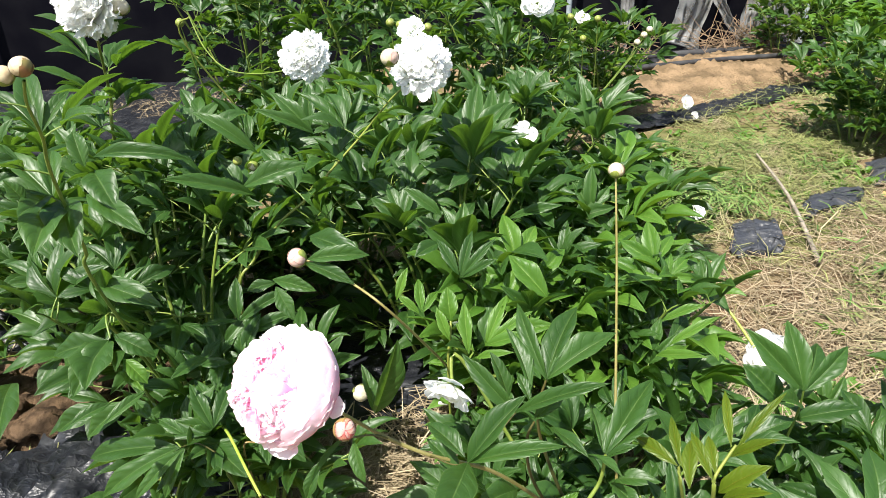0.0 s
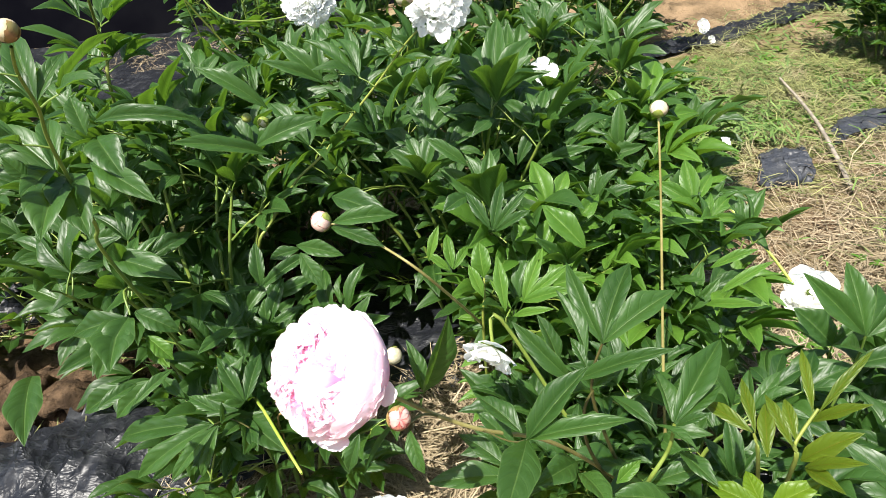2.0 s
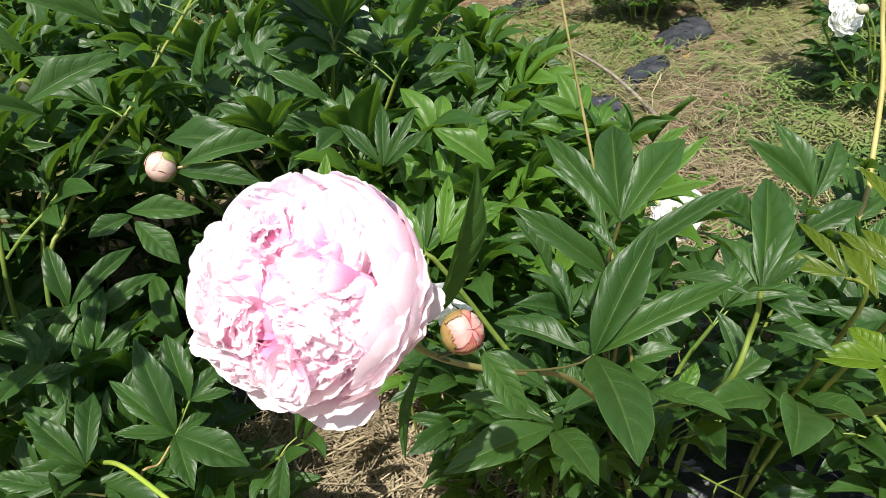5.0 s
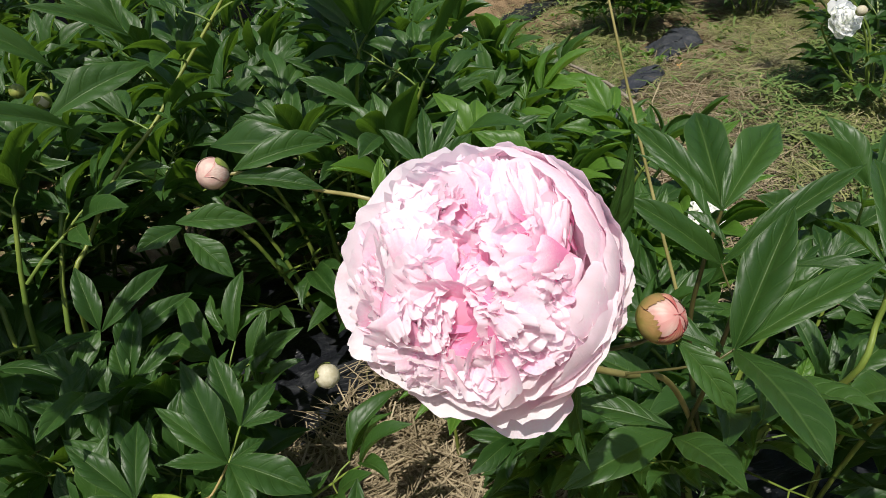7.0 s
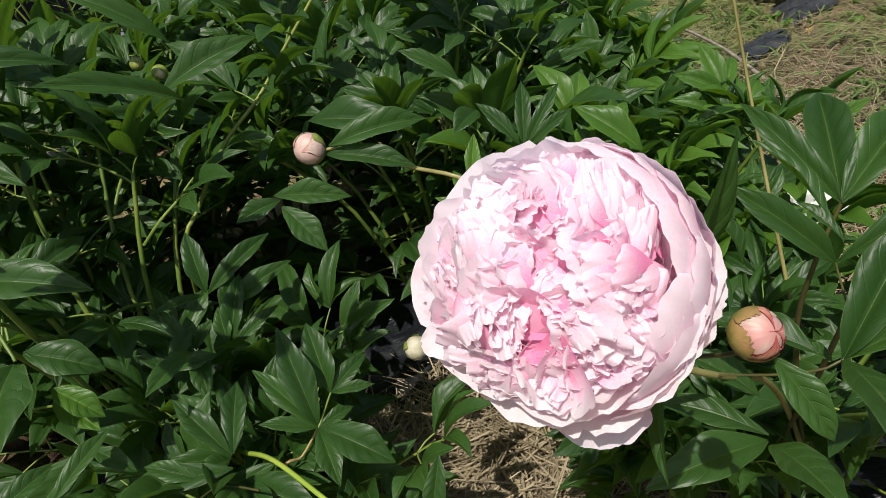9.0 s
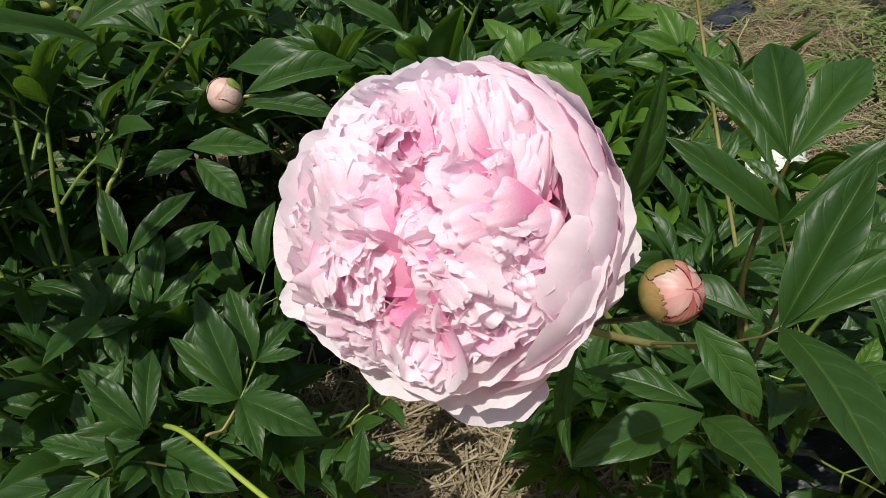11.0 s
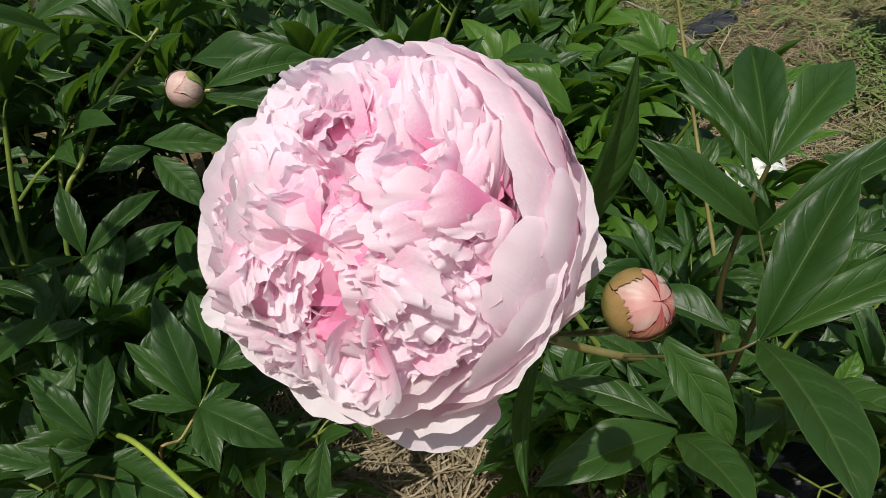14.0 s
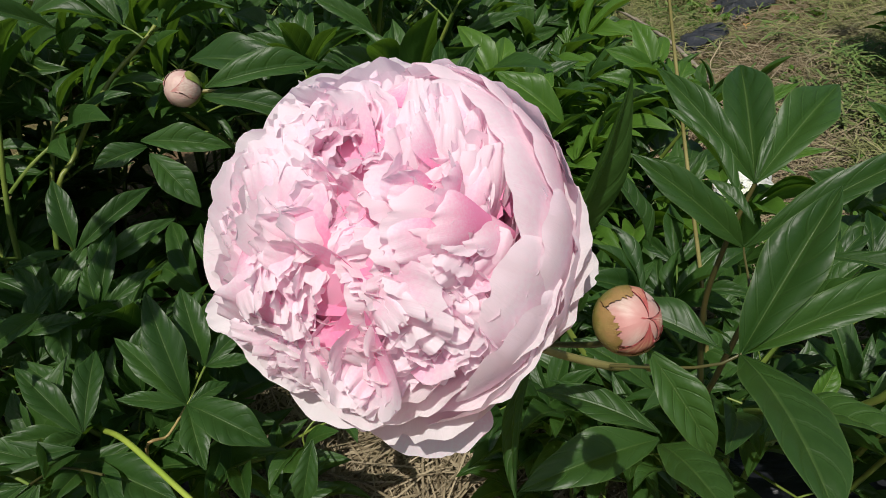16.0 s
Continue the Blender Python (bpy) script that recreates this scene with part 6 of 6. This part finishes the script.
stem_part(pink, ((0.116, 0.696, 0.641), (0.108, 0.700, 0.600), (0.130, 0.740, 0.480), (0.220, 0.850, 0.240), (0.360, 0.920, 0.000)), 0.0016, 0.0036, STEM_DARK)
stem_part(pink, ((0.196, 0.631, 0.643), (0.193, 0.630, 0.600), (0.179, 0.647, 0.515), (0.300, 0.900, 0.200), (0.360, 0.920, 0.000)), 0.0020, 0.0040, STEM)
stem_part(bronze, ((0.274, 0.560, 0.578), (0.275, 0.544, 0.543), (0.410, 0.760, 0.250), (0.420, 0.800, 0.000)), 0.0017, 0.0036, STEM_OLIVE)
stem_part(middle, ((-0.262, 1.070, 0.695), (-0.226, 1.061, 0.694), (-0.165, 1.035, 0.668), (-0.094, 0.989, 0.634), (0.000, 1.150, 0.400), (0.020, 1.500, 0.100), (0.020, 1.720, 0.000)), 0.0016, 0.0034, STEM_TAN, "tan curved stem")
stem_part(middle, ((-0.072, 1.460, 0.914), (-0.111, 1.469, 0.878), (-0.179, 1.472, 0.799), (-0.247, 1.459, 0.729), (-0.308, 1.435, 0.666), (-0.376, 1.417, 0.612), (-0.443, 1.402, 0.526), (-0.486, 1.389, 0.442), (-0.550, 1.600, 0.000)), 0.0020, 0.0040, STEM_OLIVE, "long olive green stem")
stem_part(low_left, ((-0.300, 0.785, 0.420), (-0.338, 0.844, 0.423), (-0.386, 0.924, 0.418), (-0.428, 1.010, 0.360), (-0.469, 1.128, 0.255), (-0.420, 1.150, 0.000)), 0.0024, 0.0036, STEM_YELLOW, "bright yellow-green stem")
stem_part(low_left, ((-0.337, 0.999, 0.377), (-0.365, 0.992, 0.346), (-0.393, 0.991, 0.323), (-0.420, 1.120, 0.000)), 0.0014, 0.0022, STEM_BROWN)
stem_part(low_left, ((-0.313, 1.032, 0.395), (-0.328, 1.008, 0.386), (-0.339, 0.996, 0.374)), 0.0013, 0.0016, STEM)
stem_part(low_left, ((-0.274, 0.995, 0.183), (-0.297, 0.981, 0.147), (-0.380, 1.100, 0.000)), 0.0013, 0.0020, STEM)
stem_part(left, ((-0.478, 0.784, 1.085), (-0.503, 0.817, 1.049), (-0.528, 0.869, 0.991), (-0.558, 0.914, 0.923), (-0.587, 0.991, 0.767), (-0.611, 1.043, 0.651), (-0.620, 1.360, 0.000)), 0.0018, 0.0036, STEM, "olive stem with a pair of buds")
stem_part(far_bud, ((-0.739, 1.514, 1.025), (-0.821, 1.680, 0.913), (-0.859, 1.753, 0.818), (-0.882, 1.764, 0.692), (-1.000, 1.950, 0.000)), 0.0028, 0.0050, STEM_OLIVE)
stem_part(bronze, ((0.348, 0.616, 0.669), (0.322, 0.599, 0.635), (0.316, 0.583, 0.619), (0.400, 0.720, 0.300), (0.420, 0.800, 0.000)), 0.0017, 0.0036, STEM_OLIVE)
stem_part(bronze, ((0.286, 0.621, 0.629), (0.288, 0.604, 0.603), (0.410, 0.760, 0.250), (0.420, 0.800, 0.000)), 0.0017, 0.0036, STEM_OLIVE)
blade_part(right_bed, (0.649, 1.634, 0.320), (0.763, 1.525, 0.270), 0.42, (0.10, -0.30, 1.00), 0.25, 0.70, 0.15, 0, 0, 331)
blade_part(right_bed, (0.725, 1.828, 0.292), (0.820, 1.700, 0.300), 0.36, (0.25, -0.20, 1.00), 0.30, 0.80, 0.20, 0, 0, 332)
blade_part(right_bed, (0.700, 1.848, 0.305), (0.705, 1.720, 0.385), 0.34, (-0.40, 0.10, 1.00), 0.30, 0.70, 0.20, 0, 0, 333)
blade_part(right_bed, (0.800, 1.715, 0.222), (0.870, 1.660, 0.240), 0.40, (0.10, -0.30, 1.00), 0.30, 0.70, 0.20, 0, 0, 334, LEAF_FRESH)
stem_part(right_bed, ((0.655, 1.880, 0.330), (0.727, 1.831, 0.290), (0.782, 1.743, 0.240), (0.836, 1.655, 0.180), (0.880, 1.580, 0.120)), 0.0032, 0.0042, STEM_YELLOW, "bent yellow-green stem lying over")
stem_part(right_near, ((1.037, 1.222, 0.754), (1.033, 1.188, 0.631), (1.009, 1.141, 0.531), (0.945, 1.072, 0.363), (0.900, 1.005, 0.213), (1.750, 1.050, 0.000)), 0.0042, 0.0060, STEM_STRAW, "tall straw-yellow stem")
stem_part(right_near, ((1.071, 1.141, 0.666), (1.041, 1.141, 0.593), (1.009, 1.136, 0.521)), 0.0028, 0.0034, STEM_BROWN, "thin side stem of a bud")

# side leaves on single stems
sprig(far_bud, (-0.750, 1.529, 1.010), (-0.94, -0.34, 0.30), 0.70, 251)
sprig(far_bud, (-0.759, 1.556, 0.994), (0.87, -0.50, 0.30), 0.80, 252)
sprig(far_bud, (-0.820, 1.680, 0.913), (-0.98, -0.17, 0.50), 1.00, 253)
sprig(far_bud, (-0.819, 1.680, 0.906), (0.98, -0.17, 0.40), 1.00, 254)
sprig(far_bud, (-0.826, 1.695, 0.889), (-0.17, 0.98, 0.50), 1.00, 255)
sprig(far_bud, (-0.859, 1.753, 0.818), (-0.87, -0.50, 0.40), 1.10, 256)
sprig(far_bud, (-0.859, 1.752, 0.810), (0.77, -0.64, 0.40), 1.10, 257)
sprig(far_bud, (-0.858, 1.746, 0.789), (0.94, 0.34, 0.30), 1.10, 258)
sprig(far_bud, (-0.877, 1.764, 0.723), (-0.94, 0.34, 0.30), 1.10, 259)
sprig(left, (-0.503, 0.815, 1.046), (-0.94, -0.34, 0.20), 0.70, 260)
sprig(left, (-0.528, 0.869, 0.990), (0.94, 0.34, 0.40), 0.80, 261)
sprig(left, (-0.541, 0.889, 0.964), (-0.50, 0.87, 0.60), 0.90, 262)
sprig(left, (-0.558, 0.914, 0.923), (-0.87, -0.50, 0.30), 0.90, 263)
sprig(left, (-0.582, 0.968, 0.847), (-0.87, 0.50, 0.30), 0.90, 264)
sprig(middle, (-0.111, 1.469, 0.878), (0.94, 0.34, 0.60), 0.90, 265)
sprig(middle, (-0.113, 1.468, 0.873), (-0.94, -0.34, 0.50), 0.90, 266)
sprig(middle, (-0.179, 1.472, 0.799), (0.94, -0.34, 0.40), 1.00, 267)
sprig(middle, (-0.185, 1.469, 0.794), (-0.94, 0.34, 0.40), 1.00, 268)
sprig(middle, (-0.234, 1.466, 0.742), (-0.34, -0.94, 0.20), 1.00, 269)
sprig(middle, (-0.247, 1.459, 0.729), (0.50, 0.87, 0.60), 1.00, 270)
sprig(middle, (-0.308, 1.435, 0.666), (0.64, -0.77, 0.30), 1.00, 271)
sprig(middle, (-0.314, 1.431, 0.661), (-0.77, 0.64, 0.40), 1.00, 272)
sprig(right_near, (1.009, 1.141, 0.531), (0.94, -0.34, 0.40), 0.90, 273)
sprig(right_near, (0.952, 1.084, 0.394), (-0.94, -0.34, 0.30), 0.90, 274)
sprig(right_near, (0.945, 1.072, 0.363), (0.77, -0.64, 0.30), 1.00, 275)
sprig(right_near, (0.926, 1.041, 0.292), (0.50, 0.87, 0.30), 1.00, 276)

# small leaves under them
blade_part(low_left, (-0.479, 1.174, 0.415), (-0.515, 1.223, 0.470), 0.25, (0.05, -0.73, 0.98), 0.30, 0.60, 0.20, 0, 0, 277)
blade_part(low_left, (-0.476, 1.176, 0.416), (-0.482, 1.218, 0.447), 0.35, (0.04, -0.73, 0.99), 0.30, 0.60, 0.20, 0, 0, 278)
blade_part(low_left, (-0.476, 1.177, 0.418), (-0.447, 1.199, 0.443), 0.42, (0.02, -0.73, 0.99), 0.30, 0.60, 0.20, 0, 0, 279)
blade_part(low_left, (-0.472, 1.167, 0.420), (-0.466, 1.095, 0.386), 0.38, (0.03, -0.70, 1.03), 0.30, 0.90, 0.20, 0, 0, 280)
blade_part(low_left, (-0.481, 1.165, 0.421), (-0.535, 1.119, 0.428), 0.3, (0.06, -0.71, 1.01), 0.30, 0.60, 0.20, 0, 0, 281)
blade_part(low_left, (-0.434, 1.178, 0.408), (-0.437, 1.216, 0.450), 0.42, (0.00, -0.73, 0.99), 0.30, 0.60, 0.20, 0, 0, 282)
blade_part(low_left, (-0.431, 1.178, 0.407), (-0.398, 1.248, 0.476), 0.29, (-0.01, -0.74, 0.98), 0.40, 0.60, 0.20, 0, 0, 283)
blade_part(low_left, (-0.428, 1.177, 0.404), (-0.355, 1.204, 0.434), 0.24, (-0.03, -0.73, 1.00), 0.30, 0.60, 0.20, 0, 0, 284)
blade_part(low_left, (-0.429, 1.168, 0.409), (-0.401, 1.159, 0.426), 0.35, (-0.01, -0.72, 1.01), 0.30, 0.60, 0.20, 0, 0, 285)
blade_part(low_left, (-0.446, 1.088, 0.372), (-0.429, 1.126, 0.384), 0.38, (0.01, -0.69, 1.05), 0.30, 0.60, 0.20, 0, 0, 286)
blade_part(low_left, (-0.451, 1.048, 0.373), (-0.509, 1.102, 0.411), 0.3, (0.05, -0.68, 1.05), 0.30, 0.60, 0.20, 0, 0, 287)

# drooping lobed leaves low on the near side
blade_part(low_left, (-0.470, 0.901, 0.420), (-0.607, 0.864, 0.340), 0.23, (0.20, -0.59, 1.08), 0.30, 0.90, 0.35, 0, 0, 288)
blade_part(low_left, (-0.473, 0.903, 0.420), (-0.658, 0.940, 0.360), 0.22, (0.21, -0.60, 1.07), 0.30, 0.80, 0.30, 0, 0, 289)
blade_part(low_left, (-0.466, 0.900, 0.420), (-0.592, 0.907, 0.350), 0.2, (0.19, -0.60, 1.08), 0.30, 0.90, 0.30, 0, 0, 290)
blade_part(low_left, (-0.461, 0.897, 0.420), (-0.535, 0.839, 0.360), 0.24, (0.18, -0.59, 1.09), 0.30, 0.80, 0.35, 0, 0, 291)
blade_part(low_left, (-0.458, 0.897, 0.420), (-0.490, 0.849, 0.350), 0.24, (0.17, -0.60, 1.09), 0.30, 0.80, 0.35, 0, 0, 292)
blade_part(low_left, (-0.427, 0.919, 0.430), (-0.557, 0.938, 0.420), 0.25, (0.18, -0.62, 1.06), 0.30, 0.60, 0.30, 0, 0, 293)
blade_part(low_left, (-0.460, 0.917, 0.430), (-0.514, 0.940, 0.450), 0.35, (0.18, -0.62, 1.06), 0.30, 0.60, 0.20, 0, 0, 294)
blade_part(left, (-0.624, 1.045, 0.550), (-0.654, 0.941, 0.500), 0.46, (0.25, -0.64, 0.99), 0.30, 0.70, 0.30, 0, 0, 295)
blade_part(left, (-0.610, 1.043, 0.560), (-0.537, 1.030, 0.520), 0.48, (0.21, -0.66, 0.99), 0.30, 0.90, 0.20, 0, 0, 296)
blade_part(left, (-0.625, 1.041, 0.550), (-0.732, 1.041, 0.520), 0.42, (0.25, -0.64, 0.98), 0.30, 0.60, 0.20, 0, 0, 297)
blade_part(low_left, (-0.621, 0.971, 0.460), (-0.706, 0.947, 0.420), 0.42, (0.25, -0.61, 1.03), 0.30, 0.60, 0.30, 0, 0, 298)
blade_part(low_left, (-0.572, 0.967, 0.470), (-0.643, 0.929, 0.420), 0.4, (0.23, -0.61, 1.04), 0.30, 0.60, 0.30, 0, 0, 299)
blade_part(low_left, (-0.567, 0.973, 0.470), (-0.524, 0.947, 0.440), 0.35, (0.20, -0.63, 1.04), 0.30, 0.60, 0.20, 0, 0, 300)
blade_part(low_left, (-0.595, 1.025, 0.520), (-0.549, 1.002, 0.480), 0.46, (0.21, -0.65, 1.01), 0.30, 0.60, 0.20, 0, 0, 301, LEAF_FRESH)
blade_part(low_left, (-0.217, 0.858, 0.420), (-0.241, 0.833, 0.360), 0.34, (0.04, -0.62, 1.13), 0.30, 0.60, 0.20, 0, 0, 302)
stem_part(low_left, ((-0.466, 0.900, 0.420), (-0.445, 0.920, 0.410), (-0.403, 0.887, 0.420)), 0.0013, 0.0013, STEM_DARK)
stem_part(low_left, ((-0.466, 0.900, 0.420), (-0.515, 0.970, 0.400), (-0.420, 1.120, 0.100), (-0.420, 1.120, 0.000)), 0.0015, 0.0030, STEM)
stem_part(left, ((-0.623, 1.049, 0.550), (-0.645, 1.127, 0.550), (-0.620, 1.360, 0.200), (-0.620, 1.360, 0.000)), 0.0018, 0.0040, STEM)

# buds and flowers
bud(right_near, (1.072, 1.145, 0.678), (0.1, -0.2, 1), 0.014, BUD_BLUSH, (BUD_RED, BUD_BLUSH), BUD_RUST, 31, "reddish bud on a side stem")
flower(right_far, (1.907, 1.985, 0.381), (0, -0.7, 0.4), 0.074, WHITE_CORE, WHITE_OUTER, 50, 12, 32, "white double flower")
flower(right_far, (1.559, 1.352, 0.311), (0, -0.7, 0.4), 0.055, WHITE_CORE, WHITE_OUTER, 40, 12, 33, "white double flower low on its plant")
bud(right_far, (1.911, 1.909, 0.422), (0.1, -0.2, 1), 0.018, BUD_CREAM, (BUD_CREAM,), BUD_GREEN, 34, "pale green bud")
bud(left, (-0.477, 0.784, 1.101), (-0.1, -0.2, 1), 0.0122, BUD_TAN, (BUD_TAN, BUD_RUST), BUD_RUST, 11, "cream bud with browned petals")
bud(left, (-0.504, 0.789, 1.090), (-0.2, -0.2, 1), 0.0120, BUD_TAN, (BUD_TAN,), BUD_GREEN, 12, "small cream bud")
bud(pink, (0.324, 1.182, 0.812), (0, -0.15, 1), 0.0150, BUD_CREAM, (), BUD_GREEN, 13, "round green bud with blushed petals on a tall tan stem", wraps=(
    (4.7, 2.0, 0.30, 0.12, BUD_TAN, "petal"), (1.6, 2.4, 0.40, 0.14, BUD_TAN, "petal"), (3.2, 2.0, 0.75, 0.12, BUD_PINK, "petal"), (4.4, 1.7, 0.95, 0.10, BUD_GREEN, "sepal"), (5.9, 1.8, 0.85, 0.12, BUD_GREEN, "sepal"), (1.2, 2.4, 1.1, 0.10, BUD_GREEN, "sepal"), (3.2, 1.8, 1.2, 0.10, BUD_OLIVE, "sepal")))
bud(middle, (-0.262, 1.070, 0.700), (-0.85, -0.60, 0.15), 0.0172, BUD_BLUSH, (BUD_SHELL, BUD_SHELL, BUD_SHELL), BUD_GREEN, 14, "pale pink bud on a tan stem")
bud(low_left, (-0.181, 1.143, 0.336), (0.3, -0.7, 0.2), 0.0180, BUD_CREAM, (BUD_CREAM,), BUD_GREEN, 15, "nodding white bud")
bud(middle, (-0.103, 1.421, 0.980), (-0.3, -0.3, 1), 0.0185, BUD_CREAM, (BUD_CREAM, BUD_SHELL), BUD_GREEN, 16, "round white bud beside an open flower")
bud(far_bud, (-0.668, 1.499, 1.080), (0.2, -0.2, 1), 0.018, BUD_CREAM, (BUD_CREAM,), BUD_GREEN, 17, "small white bud")
bud(left, (-0.468, 1.476, 0.744), (0.1, -0.4, 1), 0.0105, BUD_GREEN, (BUD_GREEN,), BUD_GREEN, 18, "small green bud")
bud(left, (-0.447, 1.518, 0.716), (0.1, -0.4, 1), 0.0125, BUD_GREEN, (BUD_CREAM,), BUD_GREEN, 19, "small pale green bud")
full_bloom(middle, (-0.040, 1.490, 0.953), (0.05, -0.75, 0.65), 0.064, 8, "large white double flower with drooping petals", WHITE_SETS, 120, WHITE_TIERS, size=1.3,
           lobes=(((-0.25, -0.45, 0.25), (-0.38, -1.22, 0.10), (0.0, 0.3, 1.0), 3), ((0.20, -0.45, 0.25), (0.28, -1.38, 0.05), (0.0, 0.3, 1.0), 4), ((0.0, -0.35, 0.35), (-0.05, -1.10, 0.30), (0.1, 0.3, 1.0), 5), ((0.35, -0.30, 0.25), (0.75, -0.85, 0.15), (0.0, 0.3, 1.0), 6), ((-0.35, -0.30, 0.25), (-0.78, -0.72, 0.15), (0.0, 0.3, 1.0), 3)))
flower(middle, (-0.061, 1.560, 1.006), (-0.1, -0.5, 0.8), 0.035, WHITE_CORE, WHITE_OUTER, 30, 8, 28, "half open white flower", stem=False)
full_bloom(middle, (-0.350, 1.784, 0.921), (-0.1, -0.7, 0.6), 0.065, 9, "white double flower on a bent stem", WHITE_SETS, 110, WHITE_TIERS, size=1.3)
full_bloom(far_bud, (-0.736, 1.499, 1.094), (-0.3, -0.7, 0.3), 0.074, 10, "white double flower on a tall stem", WHITE_SETS, 110, WHITE_TIERS, size=1.3)
flower(behind, (0.401, 2.901, 0.898), (0, -0.7, 0.5), 0.074, WHITE_CORE, WHITE_OUTER, 40, 10, 21, "white double flower")
flower(behind, (0.592, 2.911, 0.833), (0, -0.6, 0.6), 0.034, WHITE_CORE, WHITE_OUTER, 20, 6, 22, "half open white flower")
flower(row_b, (0.258, 2.037, 0.614), (0.1, -0.6, 0.5), 0.045, WHITE_CORE, WHITE_OUTER, 16, 7, 23, "white flower half hidden in leaves")
flower(row_c, (1.069, 2.623, 0.085), (0.3, -0.7, 0.3), 0.050, WHITE_CORE, WHITE_OUTER, 14, 7, 24, "drooping white flower")
flower(pink, (0.935, 1.580, 0.085), (-0.4, -0.6, 0.3), 0.082, WHITE_CORE, WHITE_OUTER, 22, 12, 25, "drooping white flower with loose petals")
flower(pink, (0.010, 0.959, 0.499), (-0.3, -0.6, -0.5), 0.055, WHITE_CORE, WHITE_OUTER, 12, 9, 26, "spent white flower with loose petals")
flower(low_left, (-0.167, 0.733, 0.391), (0.1, -0.7, 0.4), 0.034, WHITE_CORE, WHITE_OUTER, 8, 7, 27, "white flower low over the straw")
stem_part(middle, ((-0.774, 2.201, 0.965), (-0.695, 2.057, 0.896), (-0.614, 1.968, 0.852), (-0.514, 1.891, 0.852), (-0.417, 1.815, 0.874), (-0.360, 1.799, 0.888)), 0.0020, 0.0020, STEM, "curved green flower stem")
stem_part(middle, ((-0.774, 2.201, 0.965), (-0.809, 2.228, 0.876), (-0.550, 2.300, 0.400), (-0.300, 2.000, 0.000)), 0.0026, 0.0040, STEM_OLIVE)
bud(behind, (-0.157, 2.272, 0.926), (0.1, -0.3, 1), 0.014, BUD_GREEN, (BUD_GREEN,), BUD_GREEN, 60, "small green bud")
stem_part(behind, ((-0.157, 2.272, 0.918), (-0.147, 2.302, 0.806), (-0.127, 2.372, 0.576)), 0.0014, 0.0030, STEM)
bud(behind, (-0.125, 2.272, 0.918), (0.1, -0.3, 1), 0.014, BUD_GREEN, (BUD_GREEN,), BUD_GREEN, 61, "small green bud")
stem_part(behind, ((-0.125, 2.272, 0.910), (-0.115, 2.302, 0.798), (-0.095, 2.372, 0.568)), 0.0014, 0.0030, STEM)
bud(behind, (-0.036, 2.274, 0.909), (0.1, -0.3, 1), 0.014, BUD_GREEN, (BUD_GREEN,), BUD_GREEN, 62, "small green bud")
stem_part(behind, ((-0.036, 2.274, 0.901), (-0.026, 2.304, 0.789), (-0.006, 2.374, 0.559)), 0.0014, 0.0030, STEM)
bud(behind, (-0.819, 2.235, 0.944), (0.1, -0.3, 1), 0.014, BUD_GREEN, (BUD_GREEN,), BUD_GREEN, 63, "small green bud")
stem_part(behind, ((-0.819, 2.235, 0.936), (-0.809, 2.265, 0.824), (-0.789, 2.335, 0.594)), 0.0014, 0.0030, STEM)
bud(behind, (0.600, 2.898, 0.756), (0.1, -0.3, 1), 0.014, BUD_GREEN, (BUD_GREEN,), BUD_GREEN, 64, "small green bud")
stem_part(behind, ((0.600, 2.898, 0.748), (0.610, 2.928, 0.636), (0.630, 2.998, 0.406)), 0.0014, 0.0030, STEM)
bud(behind, (0.547, 2.921, 0.840), (0.1, -0.3, 1), 0.014, BUD_GREEN, (BUD_GREEN,), BUD_GREEN, 65, "small green bud")
stem_part(behind, ((0.547, 2.921, 0.832), (0.557, 2.951, 0.720), (0.577, 3.021, 0.490)), 0.0014, 0.0030, STEM)
bud(behind, (0.655, 2.898, 0.834), (0.1, -0.3, 1), 0.014, BUD_GREEN, (BUD_GREEN,), BUD_GREEN, 66, "small green bud")
stem_part(behind, ((0.655, 2.898, 0.826), (0.665, 2.928, 0.714), (0.685, 2.998, 0.484)), 0.0014, 0.0030, STEM)
bud(row_c, (1.004, 3.410, 0.679), (0.1, -0.3, 1), 0.016, BUD_CREAM, (BUD_CREAM,), BUD_GREEN, 70, "small pale green bud")
stem_part(row_c, ((1.004, 3.410, 0.671), (0.954, 3.410, 0.579), (0.804, 3.410, 0.379)), 0.0014, 0.0030, STEM)
bud(row_c, (1.033, 3.426, 0.702), (0.1, -0.3, 1), 0.016, BUD_CREAM, (BUD_CREAM,), BUD_GREEN, 71, "small pale green bud")
stem_part(row_c, ((1.033, 3.426, 0.694), (0.983, 3.426, 0.602), (0.833, 3.426, 0.402)), 0.0014, 0.0030, STEM)
bud(row_c, (0.975, 3.412, 0.644), (0.1, -0.3, 1), 0.016, BUD_CREAM, (BUD_CREAM,), BUD_GREEN, 72, "small pale green bud")
stem_part(row_c, ((0.975, 3.412, 0.636), (0.925, 3.412, 0.544), (0.775, 3.412, 0.344)), 0.0014, 0.0030, STEM)
flower(row_c, (1.60, 4.34, 0.09), (0.3, -0.7, 0.3), 0.05, WHITE_CORE, WHITE_OUTER, 18, 8, 35, "drooping white flower", stem=False)
flower(row_c, (1.62, 4.22, 0.04), (0.3, -0.7, 0.1), 0.03, WHITE_CORE, WHITE_OUTER, 10, 6, 36, "drooping white flower", stem=False)
